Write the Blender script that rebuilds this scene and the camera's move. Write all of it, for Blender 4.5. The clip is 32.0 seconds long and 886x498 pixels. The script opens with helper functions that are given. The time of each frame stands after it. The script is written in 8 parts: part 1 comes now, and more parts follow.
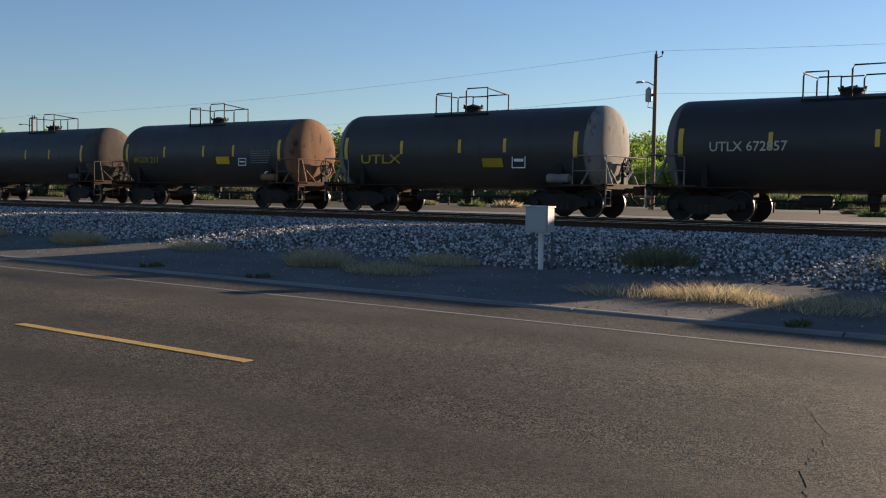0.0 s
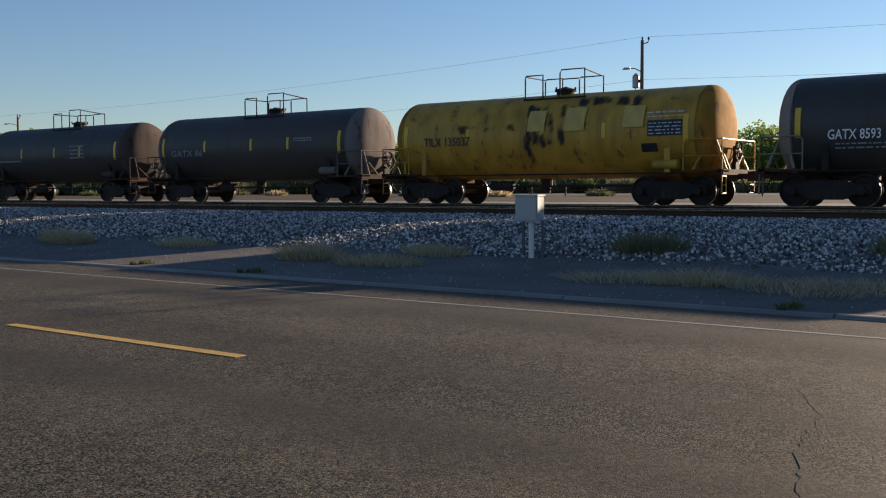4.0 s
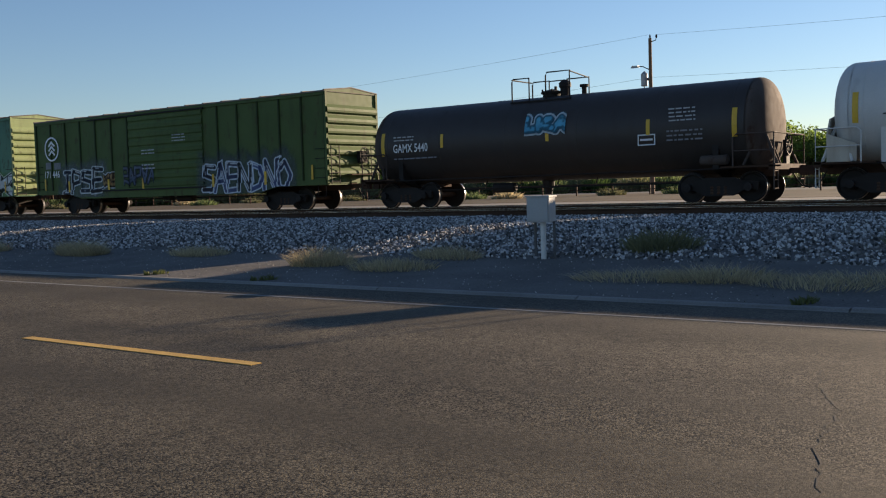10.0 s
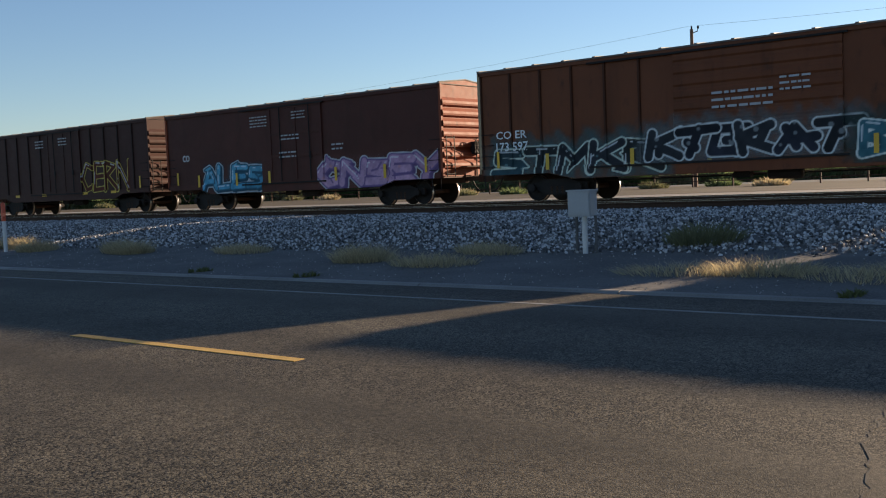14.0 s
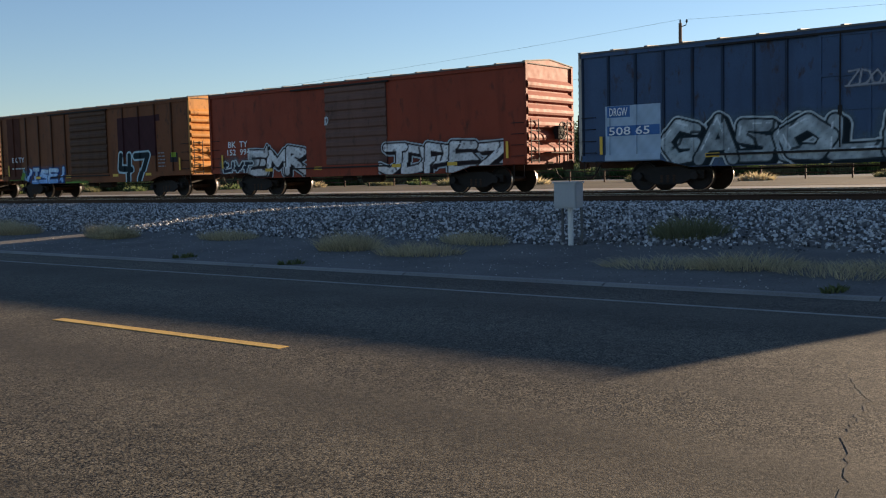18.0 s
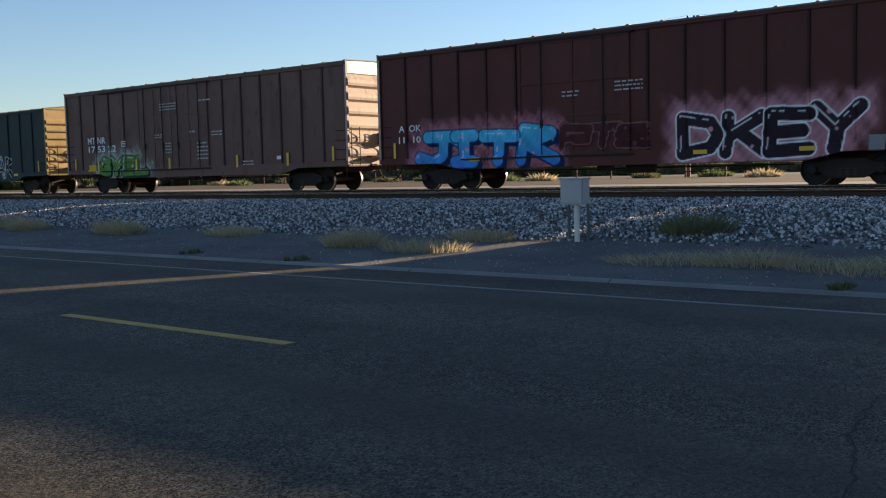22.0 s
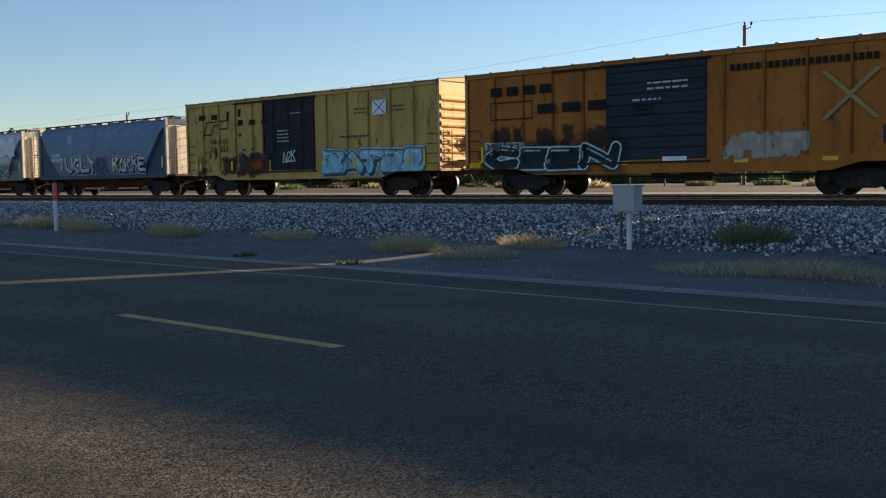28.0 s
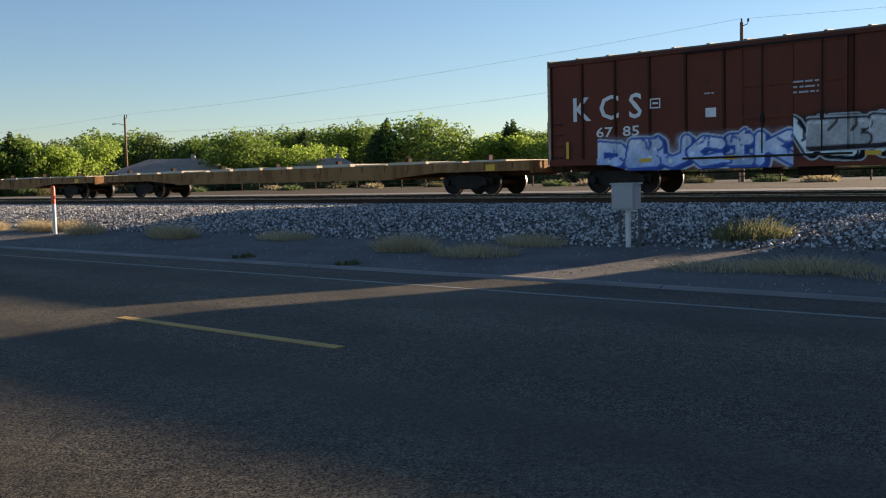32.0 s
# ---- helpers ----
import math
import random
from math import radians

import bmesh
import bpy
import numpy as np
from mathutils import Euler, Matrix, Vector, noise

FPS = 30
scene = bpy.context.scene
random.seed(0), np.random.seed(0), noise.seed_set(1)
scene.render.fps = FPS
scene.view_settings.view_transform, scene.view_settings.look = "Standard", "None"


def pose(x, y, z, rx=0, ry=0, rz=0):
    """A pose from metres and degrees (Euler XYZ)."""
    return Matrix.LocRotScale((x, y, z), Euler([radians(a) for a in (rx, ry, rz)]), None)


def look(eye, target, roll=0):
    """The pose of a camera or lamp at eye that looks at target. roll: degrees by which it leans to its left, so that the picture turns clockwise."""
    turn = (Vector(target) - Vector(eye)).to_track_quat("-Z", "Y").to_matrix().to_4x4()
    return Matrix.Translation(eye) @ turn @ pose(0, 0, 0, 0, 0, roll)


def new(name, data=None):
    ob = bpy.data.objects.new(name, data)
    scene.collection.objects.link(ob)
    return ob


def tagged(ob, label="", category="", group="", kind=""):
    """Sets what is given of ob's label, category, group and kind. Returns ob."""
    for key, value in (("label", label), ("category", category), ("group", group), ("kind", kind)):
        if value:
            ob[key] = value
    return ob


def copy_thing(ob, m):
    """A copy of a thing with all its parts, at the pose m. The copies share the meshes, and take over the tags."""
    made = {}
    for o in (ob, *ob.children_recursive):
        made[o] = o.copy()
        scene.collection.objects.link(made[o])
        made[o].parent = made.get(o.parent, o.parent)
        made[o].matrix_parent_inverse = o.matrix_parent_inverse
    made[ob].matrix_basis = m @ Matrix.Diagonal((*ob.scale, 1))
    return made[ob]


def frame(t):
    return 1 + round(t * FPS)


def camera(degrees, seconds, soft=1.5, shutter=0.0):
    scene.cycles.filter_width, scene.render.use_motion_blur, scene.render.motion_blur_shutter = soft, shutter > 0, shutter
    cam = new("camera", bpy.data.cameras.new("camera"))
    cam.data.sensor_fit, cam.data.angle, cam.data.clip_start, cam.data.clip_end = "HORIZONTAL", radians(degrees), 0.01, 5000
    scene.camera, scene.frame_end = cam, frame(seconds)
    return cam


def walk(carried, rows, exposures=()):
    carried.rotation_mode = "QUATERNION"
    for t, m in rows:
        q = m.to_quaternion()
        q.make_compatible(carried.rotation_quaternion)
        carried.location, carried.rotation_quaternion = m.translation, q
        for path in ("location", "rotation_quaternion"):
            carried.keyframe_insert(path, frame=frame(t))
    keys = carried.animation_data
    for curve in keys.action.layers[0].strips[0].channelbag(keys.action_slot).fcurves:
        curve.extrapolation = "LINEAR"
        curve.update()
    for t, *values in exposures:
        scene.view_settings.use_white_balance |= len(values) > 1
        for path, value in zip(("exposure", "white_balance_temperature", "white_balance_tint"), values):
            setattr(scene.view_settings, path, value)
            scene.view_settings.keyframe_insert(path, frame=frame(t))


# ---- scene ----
import functools

cam = camera(48.6, 32.0, 1.12)
EYE = (0.0, 0.0, 1.25)
# seconds, tilt, lean, turn
PATH = [
    (0, 86.89, -0.96, 36.16), (0.5, 86.50, -0.99, 36.05), (1, 86.42, -1.03, 35.89), (1.5, 86.35, -0.87, 35.79),
    (2, 86.42, -0.53, 35.75), (2.5, 86.42, -0.23, 35.67), (3, 86.37, -0.04, 35.62), (3.5, 86.35, 0.29, 35.57),
    (4, 86.35, 0.29, 35.54), (4.5, 86.34, 0.23, 35.39), (6.5, 86.25, 0.48, 35.19), (7, 86.29, 0.25, 35.10),
    (7.5, 86.32, 0.45, 35.04), (8, 86.59, 0.75, 35.22), (8.5, 86.60, 0.78, 35.51), (9, 86.62, 1.18, 35.89),
    (9.5, 86.58, 1.79, 36.30), (10, 86.55, 1.72, 36.17), (10.5, 86.58, 1.20, 36.41), (11, 86.61, 0.78, 36.76),
    (11.5, 86.54, 0.48, 37.16), (12, 86.38, 0.43, 37.42), (12.5, 86.43, 0.55, 37.63), (13, 86.38, 1.17, 38.04),
    (13.5, 86.38, 2.00, 38.46), (14, 86.37, 2.37, 38.53), (14.5, 86.29, 2.27, 38.35), (16.5, 85.95, 0.40, 38.28),
    (17, 85.89, 0.62, 38.11), (17.5, 85.85, 1.04, 37.92), (18, 85.74, 1.42, 37.75), (18.5, 85.47, 1.59, 37.60),
    (19, 85.47, 1.55, 37.47), (19.5, 85.55, 1.45, 37.47), (20, 85.58, 1.55, 37.74), (20.5, 85.58, 1.46, 37.90),
    (21, 85.56, 1.29, 37.88), (21.5, 85.55, 1.18, 37.86), (22, 85.53, 1.38, 38.12), (22.5, 85.60, 1.64, 38.30),
    (23, 85.64, 1.52, 38.79), (23.5, 85.69, 1.25, 39.32), (24, 85.84, 1.30, 39.55), (24.5, 85.80, 1.03, 39.68),
    (25, 85.87, 0.79, 39.81), (25.5, 85.80, 0.25, 40.34), (27.5, 85.91, 0.98, 41.11), (28, 85.92, 0.85, 41.13),
    (28.5, 85.94, 0.77, 41.11), (29, 85.90, 0.66, 41.03), (29.5, 85.96, 0.50, 41.00), (30, 85.94, 0.34, 41.13),
    (30.5, 85.96, 0.25, 41.25), (31, 85.98, 0.56, 41.14), (31.5, 85.98, 1.57, 41.06), (32, 85.89, 1.38, 41.04),
]
# the film's own exposure opens up as the dark box cars fill the picture
EXPOSURES = [(0, 0.24, 6450, 18.5), (9, 0.28, 6600, 18.5), (11, 0.46, 6750, 18.5), (13, 0.54, 6800, 18.5), (17, 0.58, 6850, 18.0), (21, 0.68, 6900, 18.0), (23, 0.82, 6900, 18.0), (25, 0.72, 6900, 18.0), (28, 0.68, 6850, 18.0), (32, 0.58, 6800, 18.0)]
walk(cam, [(t, pose(*EYE, rx, ry, rz)) for t, rx, ry, rz in PATH], EXPOSURES)

# ---- light: low sun behind the train, to the right ----
SUN_UP, SUN_SIDE = 12.3, 16.6
world = bpy.data.worlds.new("world")
scene.world = world
world.use_nodes = True
wn = world.node_tree.nodes
sky = wn.new("ShaderNodeTexSky")
sky.sky_type, sky.sun_disc = "NISHITA", False
sky.sun_elevation, sky.sun_rotation = radians(SUN_UP), radians(SUN_SIDE)
sky.air_density, sky.dust_density, sky.ozone_density = 1.0, 0.1, 3.6
world.node_tree.links.new(sky.outputs[0], wn["Background"].inputs[0])
wn["Background"].inputs[1].default_value = 0.11
sun = new("sun", bpy.data.lights.new("sun", "SUN"))
sun.data.energy, sun.data.angle, sun.data.color = 9.0, radians(0.45), (1.0, 0.82, 0.57)
reach = math.cos(radians(SUN_UP))
sun.matrix_world = look((reach * math.sin(radians(SUN_SIDE)) * 90, reach * math.cos(radians(SUN_SIDE)) * 90, math.sin(radians(SUN_UP)) * 90), (0, 0, 0))

# ---- the plan ----
RAIL_TOP = 0.64
NEAR_TRACK, FAR_TRACK = 23.72, 28.5
SPEED, GAIN = 21.178, 0.0330


def run(t):
    """How far the train has come at t seconds."""
    return SPEED * (t - 16) + GAIN * (t - 16) ** 2 / 2


# ---- materials ----
def mat(name, color, rough=0.6, metal=0.0, grain=0.25, scale=6.0, bump=0.1, dark=None, streak=0.0, streak_color=(0.10, 0.05, 0.03), stretch=(1, 1, 1), fine=60.0, spec=0.5, vary=0.0, spots=0.0):
    m = bpy.data.materials.new(name)
    m.use_nodes = True
    n, l = m.node_tree.nodes, m.node_tree.links
    b = n["Principled BSDF"]
    b.inputs["Roughness"].default_value, b.inputs["Metallic"].default_value = rough, metal
    b.inputs["Specular IOR Level"].default_value = spec
    tc = n.new("ShaderNodeTexCoord")
    mp = n.new("ShaderNodeMapping")
    mp.inputs["Scale"].default_value = stretch
    l.new(tc.outputs["Object"], mp.inputs[0])
    info = n.new("ShaderNodeObjectInfo")
    add = n.new("ShaderNodeVectorMath")
    add.operation = "MULTIPLY_ADD"
    add.inputs[1].default_value = (37.0, 11.0, 23.0)
    l.new(info.outputs["Random"], add.inputs[0])
    l.new(mp.outputs[0], add.inputs[2])

    def noise_at(s, detail=6.0):
        t = n.new("ShaderNodeTexNoise")
        t.inputs["Scale"].default_value, t.inputs["Detail"].default_value = s, detail
        l.new(add.outputs[0], t.inputs["Vector"])
        return t.outputs["Fac"]

    def ramp(src, lo, hi):
        r = n.new("ShaderNodeMapRange")
        r.inputs["From Min"].default_value, r.inputs["From Max"].default_value = lo, hi
        l.new(src, r.inputs["Value"])
        return r.outputs[0]

    def mix(fac, a, c, mode="MIX"):
        x = n.new("ShaderNodeMix")
        x.data_type, x.blend_type = "RGBA", mode
        for k, val in ((0, fac), (6, a), (7, c)):
            if hasattr(val, "is_linked"):
                l.new(val, x.inputs[k])
            else:
                x.inputs[k].default_value = val if k == 0 else (*val, 1)
        return x.outputs[2]

    low = dark or tuple(c * (1 - grain) for c in color)
    high = tuple(min(1, c * (1 + grain)) for c in color)
    big, small = noise_at(scale * 0.12), noise_at(fine)
    col = mix(ramp(big, 0.35, 0.65), low, high)
    col = mix(0.6, col, mix(ramp(small, 0.3, 0.7), low, high))
    if vary:
        r = n.new("ShaderNodeMapRange")
        r.inputs["To Min"].default_value, r.inputs["To Max"].default_value = 1 - vary, 1 + vary
        l.new(info.outputs["Random"], r.inputs["Value"])
        hsv = n.new("ShaderNodeHueSaturation")
        l.new(r.outputs[0], hsv.inputs["Value"])
        l.new(col, hsv.inputs["Color"])
        col = hsv.outputs[0]
    if streak:
        st = n.new("ShaderNodeTexNoise")
        st.inputs["Scale"].default_value, st.inputs["Detail"].default_value = 2.2, 8.0
        sm = n.new("ShaderNodeMapping")
        sm.inputs["Scale"].default_value = (1.0, 1.0, 0.14)
        l.new(add.outputs[0], sm.inputs[0])
        l.new(sm.outputs[0], st.inputs["Vector"])
        f1 = ramp(st.outputs["Fac"], 0.62 - 0.25 * streak, 0.75)
        sc = n.new("ShaderNodeMath")
        sc.operation, sc.inputs[1].default_value = "MULTIPLY", min(1.0, 0.35 + streak * 0.5)
        l.new(f1, sc.inputs[0])
        col = mix(sc.outputs[0], col, streak_color)
    if spots:
        sp = n.new("ShaderNodeTexNoise")
        sp.inputs["Scale"].default_value, sp.inputs["Detail"].default_value, sp.inputs["Roughness"].default_value = 3.2, 9.0, 0.7
        sm = n.new("ShaderNodeMapping")
        sm.inputs["Scale"].default_value = (1.0, 1.0, 0.45)
        l.new(add.outputs[0], sm.inputs[0])
        l.new(sm.outputs[0], sp.inputs["Vector"])
        sc = n.new("ShaderNodeMath")
        sc.operation, sc.inputs[1].default_value = "MULTIPLY", spots
        l.new(ramp(sp.outputs["Fac"], 0.56, 0.68), sc.inputs[0])
        col = mix(sc.outputs[0], col, (0.055, 0.026, 0.016))
    l.new(col, b.inputs["Base Color"])
    rr = n.new("ShaderNodeMapRange")
    rr.inputs["To Min"].default_value, rr.inputs["To Max"].default_value = max(0.02, rough - 0.12), min(1, rough + 0.12)
    l.new(noise_at(scale), rr.inputs["Value"])
    l.new(rr.outputs[0], b.inputs["Roughness"])
    if bump:
        bp = n.new("ShaderNodeBump")
        bp.inputs["Strength"].default_value, bp.inputs["Distance"].default_value = bump, 0.02
        l.new(noise_at(scale), bp.inputs["Height"])
        l.new(bp.outputs[0], b.inputs["Normal"])
    return m


@functools.lru_cache(None)
def paint(name, color, wear=0.35, rough=0.62, grain=0.26, spec=0.2, spots=0.3):
    """Weathered enamel on steel."""
    return mat(name, color, rough, 0, grain, 4.0, 0.06, streak=wear, streak_color=tuple(c * 0.45 + k for c, k in zip(color, (0.014, 0.006, 0.003))), spec=spec, spots=min(0.85, spots + wear) if spots else 0.0)


STEEL = mat("dark_steel", (0.024, 0.020, 0.018), 0.75, 0.1, 0.4, 8, 0.2, spec=0.25)
RUST = mat("rusty_iron", (0.06, 0.034, 0.022), 0.85, 0.0, 0.45, 9, 0.3, spec=0.2)
TREAD = mat("worn_tread", (0.38, 0.36, 0.34), 0.32, 1.0, 0.2, 20, 0.05)
RAILHEAD = mat("rail_head", (0.5, 0.47, 0.44), 0.28, 1.0, 0.2, 10, 0.02)
SAFETY = mat("safety_yellow", (0.72, 0.42, 0.03), 0.5, 0, 0.18, 8, 0.03)
OFFWHITE = mat("stencil_white", (0.78, 0.78, 0.76), 0.6, 0, 0.15, 10, 0.0)
INK = mat("stencil_black", (0.03, 0.03, 0.032), 0.6, 0, 0.2, 10, 0.0)
WHITE_END = mat("white_end_paint", (0.72, 0.70, 0.66), 0.55, 0, 0.12, 5, 0.05, streak=0.2)


# ---- mesh helpers ----
def part(name, bm, material, parent=None, label="", smooth=False):
    if isinstance(bm, bpy.types.Mesh):
        me = bm
    else:
        me = bpy.data.meshes.new(name)
        bmesh.ops.recalc_face_normals(bm, faces=bm.faces)
        bm.to_mesh(me)
        bm.free()
        if smooth:
            me.shade_smooth()
            me.set_sharp_from_angle(angle=radians(35))
    if material and not me.materials:
        me.materials.append(material)
    ob = new(name, me)
    if parent:
        ob.parent = parent
    if label:
        tagged(ob, label=label)
    return ob


def block(bm, x0, x1, y0, y1, z0, z1):
    v = [bm.verts.new(c) for c in ((x0, y0, z0), (x1, y0, z0), (x1, y1, z0), (x0, y1, z0), (x0, y0, z1), (x1, y0, z1), (x1, y1, z1), (x0, y1, z1))]
    for f in ((0, 3, 2, 1), (4, 5, 6, 7), (0, 1, 5, 4), (1, 2, 6, 5), (2, 3, 7, 6), (3, 0, 4, 7)):
        bm.faces.new([v[i] for i in f])


def prism(bm, outline, axis, a, b):
    """A plane outline swept along an axis from a to b; the outline's pairs are the two other axes in order."""
    def at(p, q):
        c = list(p)
        c.insert("xyz".index(axis), q)
        return c
    lo, hi = [bm.verts.new(at(p, a)) for p in outline], [bm.verts.new(at(p, b)) for p in outline]
    k = len(outline)
    for i in range(k):
        bm.faces.new((lo[i], lo[(i + 1) % k], hi[(i + 1) % k], hi[i]))
    bm.faces.new(lo[::-1])
    bm.faces.new(hi)


def lathe(bm, profile, axis, center, n=24):
    """A profile of (place along the axis, radius) turned round the axis through center."""
    rings = []
    for p, r in profile:
        ring = []
        for i in range(n):
            a = 2 * math.pi * i / n
            c, s = r * math.cos(a), r * math.sin(a)
            co = {"x": (p, c, s), "y": (c, p, s), "z": (c, s, p)}[axis]
            ring.append(bm.verts.new([u + w for u, w in zip(co, center)]))
        rings.append(ring)
    for a, b in zip(rings, rings[1:]):
        for i in range(n):
            bm.faces.new((a[i], a[(i + 1) % n], b[(i + 1) % n], b[i]))
    bm.faces.new(rings[0][::-1])
    bm.faces.new(rings[-1])


def tube(bm, points, r, n=6):
    pts = [Vector(p) for p in points]
    rings = []
    for i, p in enumerate(pts):
        d = (pts[min(i + 1, len(pts) - 1)] - pts[max(i - 1, 0)]).normalized()
        side = d.cross(Vector((0.31, 0.17, 0.93)) if abs(d.z) < 0.9 else Vector((1, 0.1, 0))).normalized()
        up = side.cross(d)
        rings.append([bm.verts.new(p + r * (math.cos(2 * math.pi * k / n) * side + math.sin(2 * math.pi * k / n) * up)) for k in range(n)])
    for a, b in zip(rings, rings[1:]):
        for k in range(n):
            bm.faces.new((a[k], a[(k + 1) % n], b[(k + 1) % n], b[k]))
    bm.faces.new(rings[0][::-1])
    bm.faces.new(rings[-1])


def made(fill, *args):
    bm = bmesh.new()
    fill(bm, *args)
    return bm


def mesh_of(name, bm, material, smooth=False):
    me = bpy.data.meshes.new(name)
    bmesh.ops.recalc_face_normals(bm, faces=bm.faces)
    bm.to_mesh(me)
    bm.free()
    if smooth:
        me.shade_smooth()
        me.set_sharp_from_angle(angle=radians(35))
    me.materials.append(material)
    return me


def thing(name, place, label, category, group="", kind=""):
    ob = new(name)
    ob.empty_display_size = 0.3
    ob.matrix_world = place
    return tagged(ob, label, category, group, kind)


def sheet(name, xs, ys, height, material):
    """A ground sheet over a grid of xs and ys with height(x, y)."""
    verts = [(x, y, height(x, y)) for y in ys for x in xs]
    k = len(xs)
    faces = [(j * k + i, j * k + i + 1, (j + 1) * k + i + 1, (j + 1) * k + i) for j in range(len(ys) - 1) for i in range(k - 1)]
    me = bpy.data.meshes.new(name)
    me.from_pydata(verts, [], faces)
    me.shade_smooth()
    me.materials.append(material)
    return new(name, me)


# ---- ground ----
def steps(lo, hi, step):
    k = max(1, round((hi - lo) / step))
    return [lo + (hi - lo) * i / k for i in range(k + 1)]


def asphalt():
    m = bpy.data.materials.new("asphalt")
    m.use_nodes = True
    n, l = m.node_tree.nodes, m.node_tree.links
    b = n["Principled BSDF"]
    b.inputs["Roughness"].default_value, b.inputs["Specular IOR Level"].default_value = 0.7, 0.13
    tc = n.new("ShaderNodeTexCoord")

    def noise_at(scale, detail, stretch=(1, 1, 1), rough=0.5):
        mp = n.new("ShaderNodeMapping")
        mp.inputs["Scale"].default_value = stretch
        l.new(tc.outputs["Object"], mp.inputs[0])
        t = n.new("ShaderNodeTexNoise")
        t.inputs["Scale"].default_value, t.inputs["Detail"].default_value, t.inputs["Roughness"].default_value = scale, detail, rough
        l.new(mp.outputs[0], t.inputs["Vector"])
        return t.outputs["Fac"]

    def ramp(src, lo, hi, a, c):
        r = n.new("ShaderNodeMapRange")
        for k, v in (("From Min", lo), ("From Max", hi), ("To Min", a), ("To Max", c)):
            r.inputs[k].default_value = v
        l.new(src, r.inputs["Value"])
        return r.outputs[0]

    def times(a, c):
        x = n.new("ShaderNodeMath")
        x.operation = "MULTIPLY"
        l.new(a, x.inputs[0])
        l.new(c, x.inputs[1])
        return x.outputs[0]

    def cells(scale, stretch=(1, 1, 1)):
        mp = n.new("ShaderNodeMapping")
        mp.inputs["Scale"].default_value = stretch
        l.new(tc.outputs["Object"], mp.inputs[0])
        v = n.new("ShaderNodeTexVoronoi")
        v.inputs["Scale"].default_value = scale
        l.new(mp.outputs[0], v.inputs["Vector"])
        return v

    bands = ramp(noise_at(0.55, 3, (0.08, 1, 1)), 0.35, 0.65, 0.72, 1.22)
    stains = ramp(noise_at(0.9, 5), 0.35, 0.7, 0.84, 1.16)
    sand = ramp(noise_at(150, 2, rough=0.6), 0.3, 0.7, 0.76, 1.24)
    stone = cells(62)
    gap = ramp(stone.outputs["Distance"], 0.44, 0.72, 1.0, 0.5)
    split = n.new("ShaderNodeSeparateColor")
    l.new(stone.outputs["Color"], split.inputs[0])
    chip = ramp(split.outputs[0], 0.0, 1.0, 0.66, 1.36)
    lost = n.new("ShaderNodeSeparateColor")
    l.new(cells(135, (1, 0.62, 1)).outputs["Color"], lost.inputs[0])
    pits = ramp(lost.outputs[1], 0.24, 0.3, 0.05, 1.22)
    worn = ramp(noise_at(9, 4, rough=0.7), 0.36, 0.52, 0.68, 1.06)
    polish = ramp(noise_at(0.45, 2, (0.05, 1, 1)), 0.46, 0.6, 0.0, 0.8)

    def worn_flat(src):
        x = n.new("ShaderNodeMix")
        x.inputs[3].default_value = 0.86
        l.new(polish, x.inputs[0])
        l.new(src, x.inputs[2])
        return x.outputs[0]

    gap, worn, pits = worn_flat(gap), worn_flat(worn), worn_flat(pits)
    value = times(times(times(bands, stains), times(chip, sand)), times(times(gap, pits), worn))
    hsv = n.new("ShaderNodeHueSaturation")
    hsv.inputs["Color"].default_value = (0.105, 0.090, 0.064, 1)
    l.new(value, hsv.inputs["Value"])
    l.new(hsv.outputs[0], b.inputs["Base Color"])
    bp = n.new("ShaderNodeBump")
    bp.inputs["Strength"].default_value, bp.inputs["Distance"].default_value = 0.45, 0.006
    l.new(times(times(gap, pits), sand), bp.inputs["Height"])
    l.new(bp.outputs[0], b.inputs["Normal"])
    return m


ASPHALT = asphalt()
DIRT = mat("dry_dirt", (0.125, 0.119, 0.110), 0.95, 0, 0.35, 8, 0.6, fine=30, spec=0.1)
FAR_DIRT = mat("pale_dirt", (0.20, 0.185, 0.165), 0.9, 0, 0.2, 3, 0.3, fine=20, spec=0.15)
FIELD = mat("weedy_field", (0.085, 0.068, 0.045), 0.95, 0, 0.5, 2, 0.4, fine=8, spec=0.1)
CONCRETE = mat("kerb_concrete", (0.20, 0.19, 0.17), 0.85, 0, 0.35, 9, 0.2, vary=0.12)
ROAD_WHITE = mat("road_white", (0.19, 0.186, 0.175), 0.75, 0, 0.35, 25, 0.15)
ROAD_YELLOW = mat("road_yellow", (0.44, 0.27, 0.06), 0.75, 0, 0.35, 25, 0.15)
KERB0, KERB1 = 10.15, 10.26
KERB_Z = -0.0775
TOE, SHOULDER = 13.9, 18.4
BED = 0.45


def land(x, y):
    """The ground's height beyond the kerb."""
    w = noise.noise((x * 0.35, y * 0.5, 0)) * 0.035
    if y < TOE:
        k = min(1, (y - KERB1) / (TOE - KERB1))
        return KERB_Z + 0.026 + (0.14 + w) * k ** 1.3
    if y < SHOULDER:
        k = math.sin((y - TOE) / (SHOULDER - TOE) * math.pi / 2)
        return 0.09 + (BED - 0.09) * k + w
    if y < 32.5:
        return BED + w * 0.3
    if y < 36:
        return BED - 0.05 * (y - 32.5) / 3.5
    return 0.40 + w


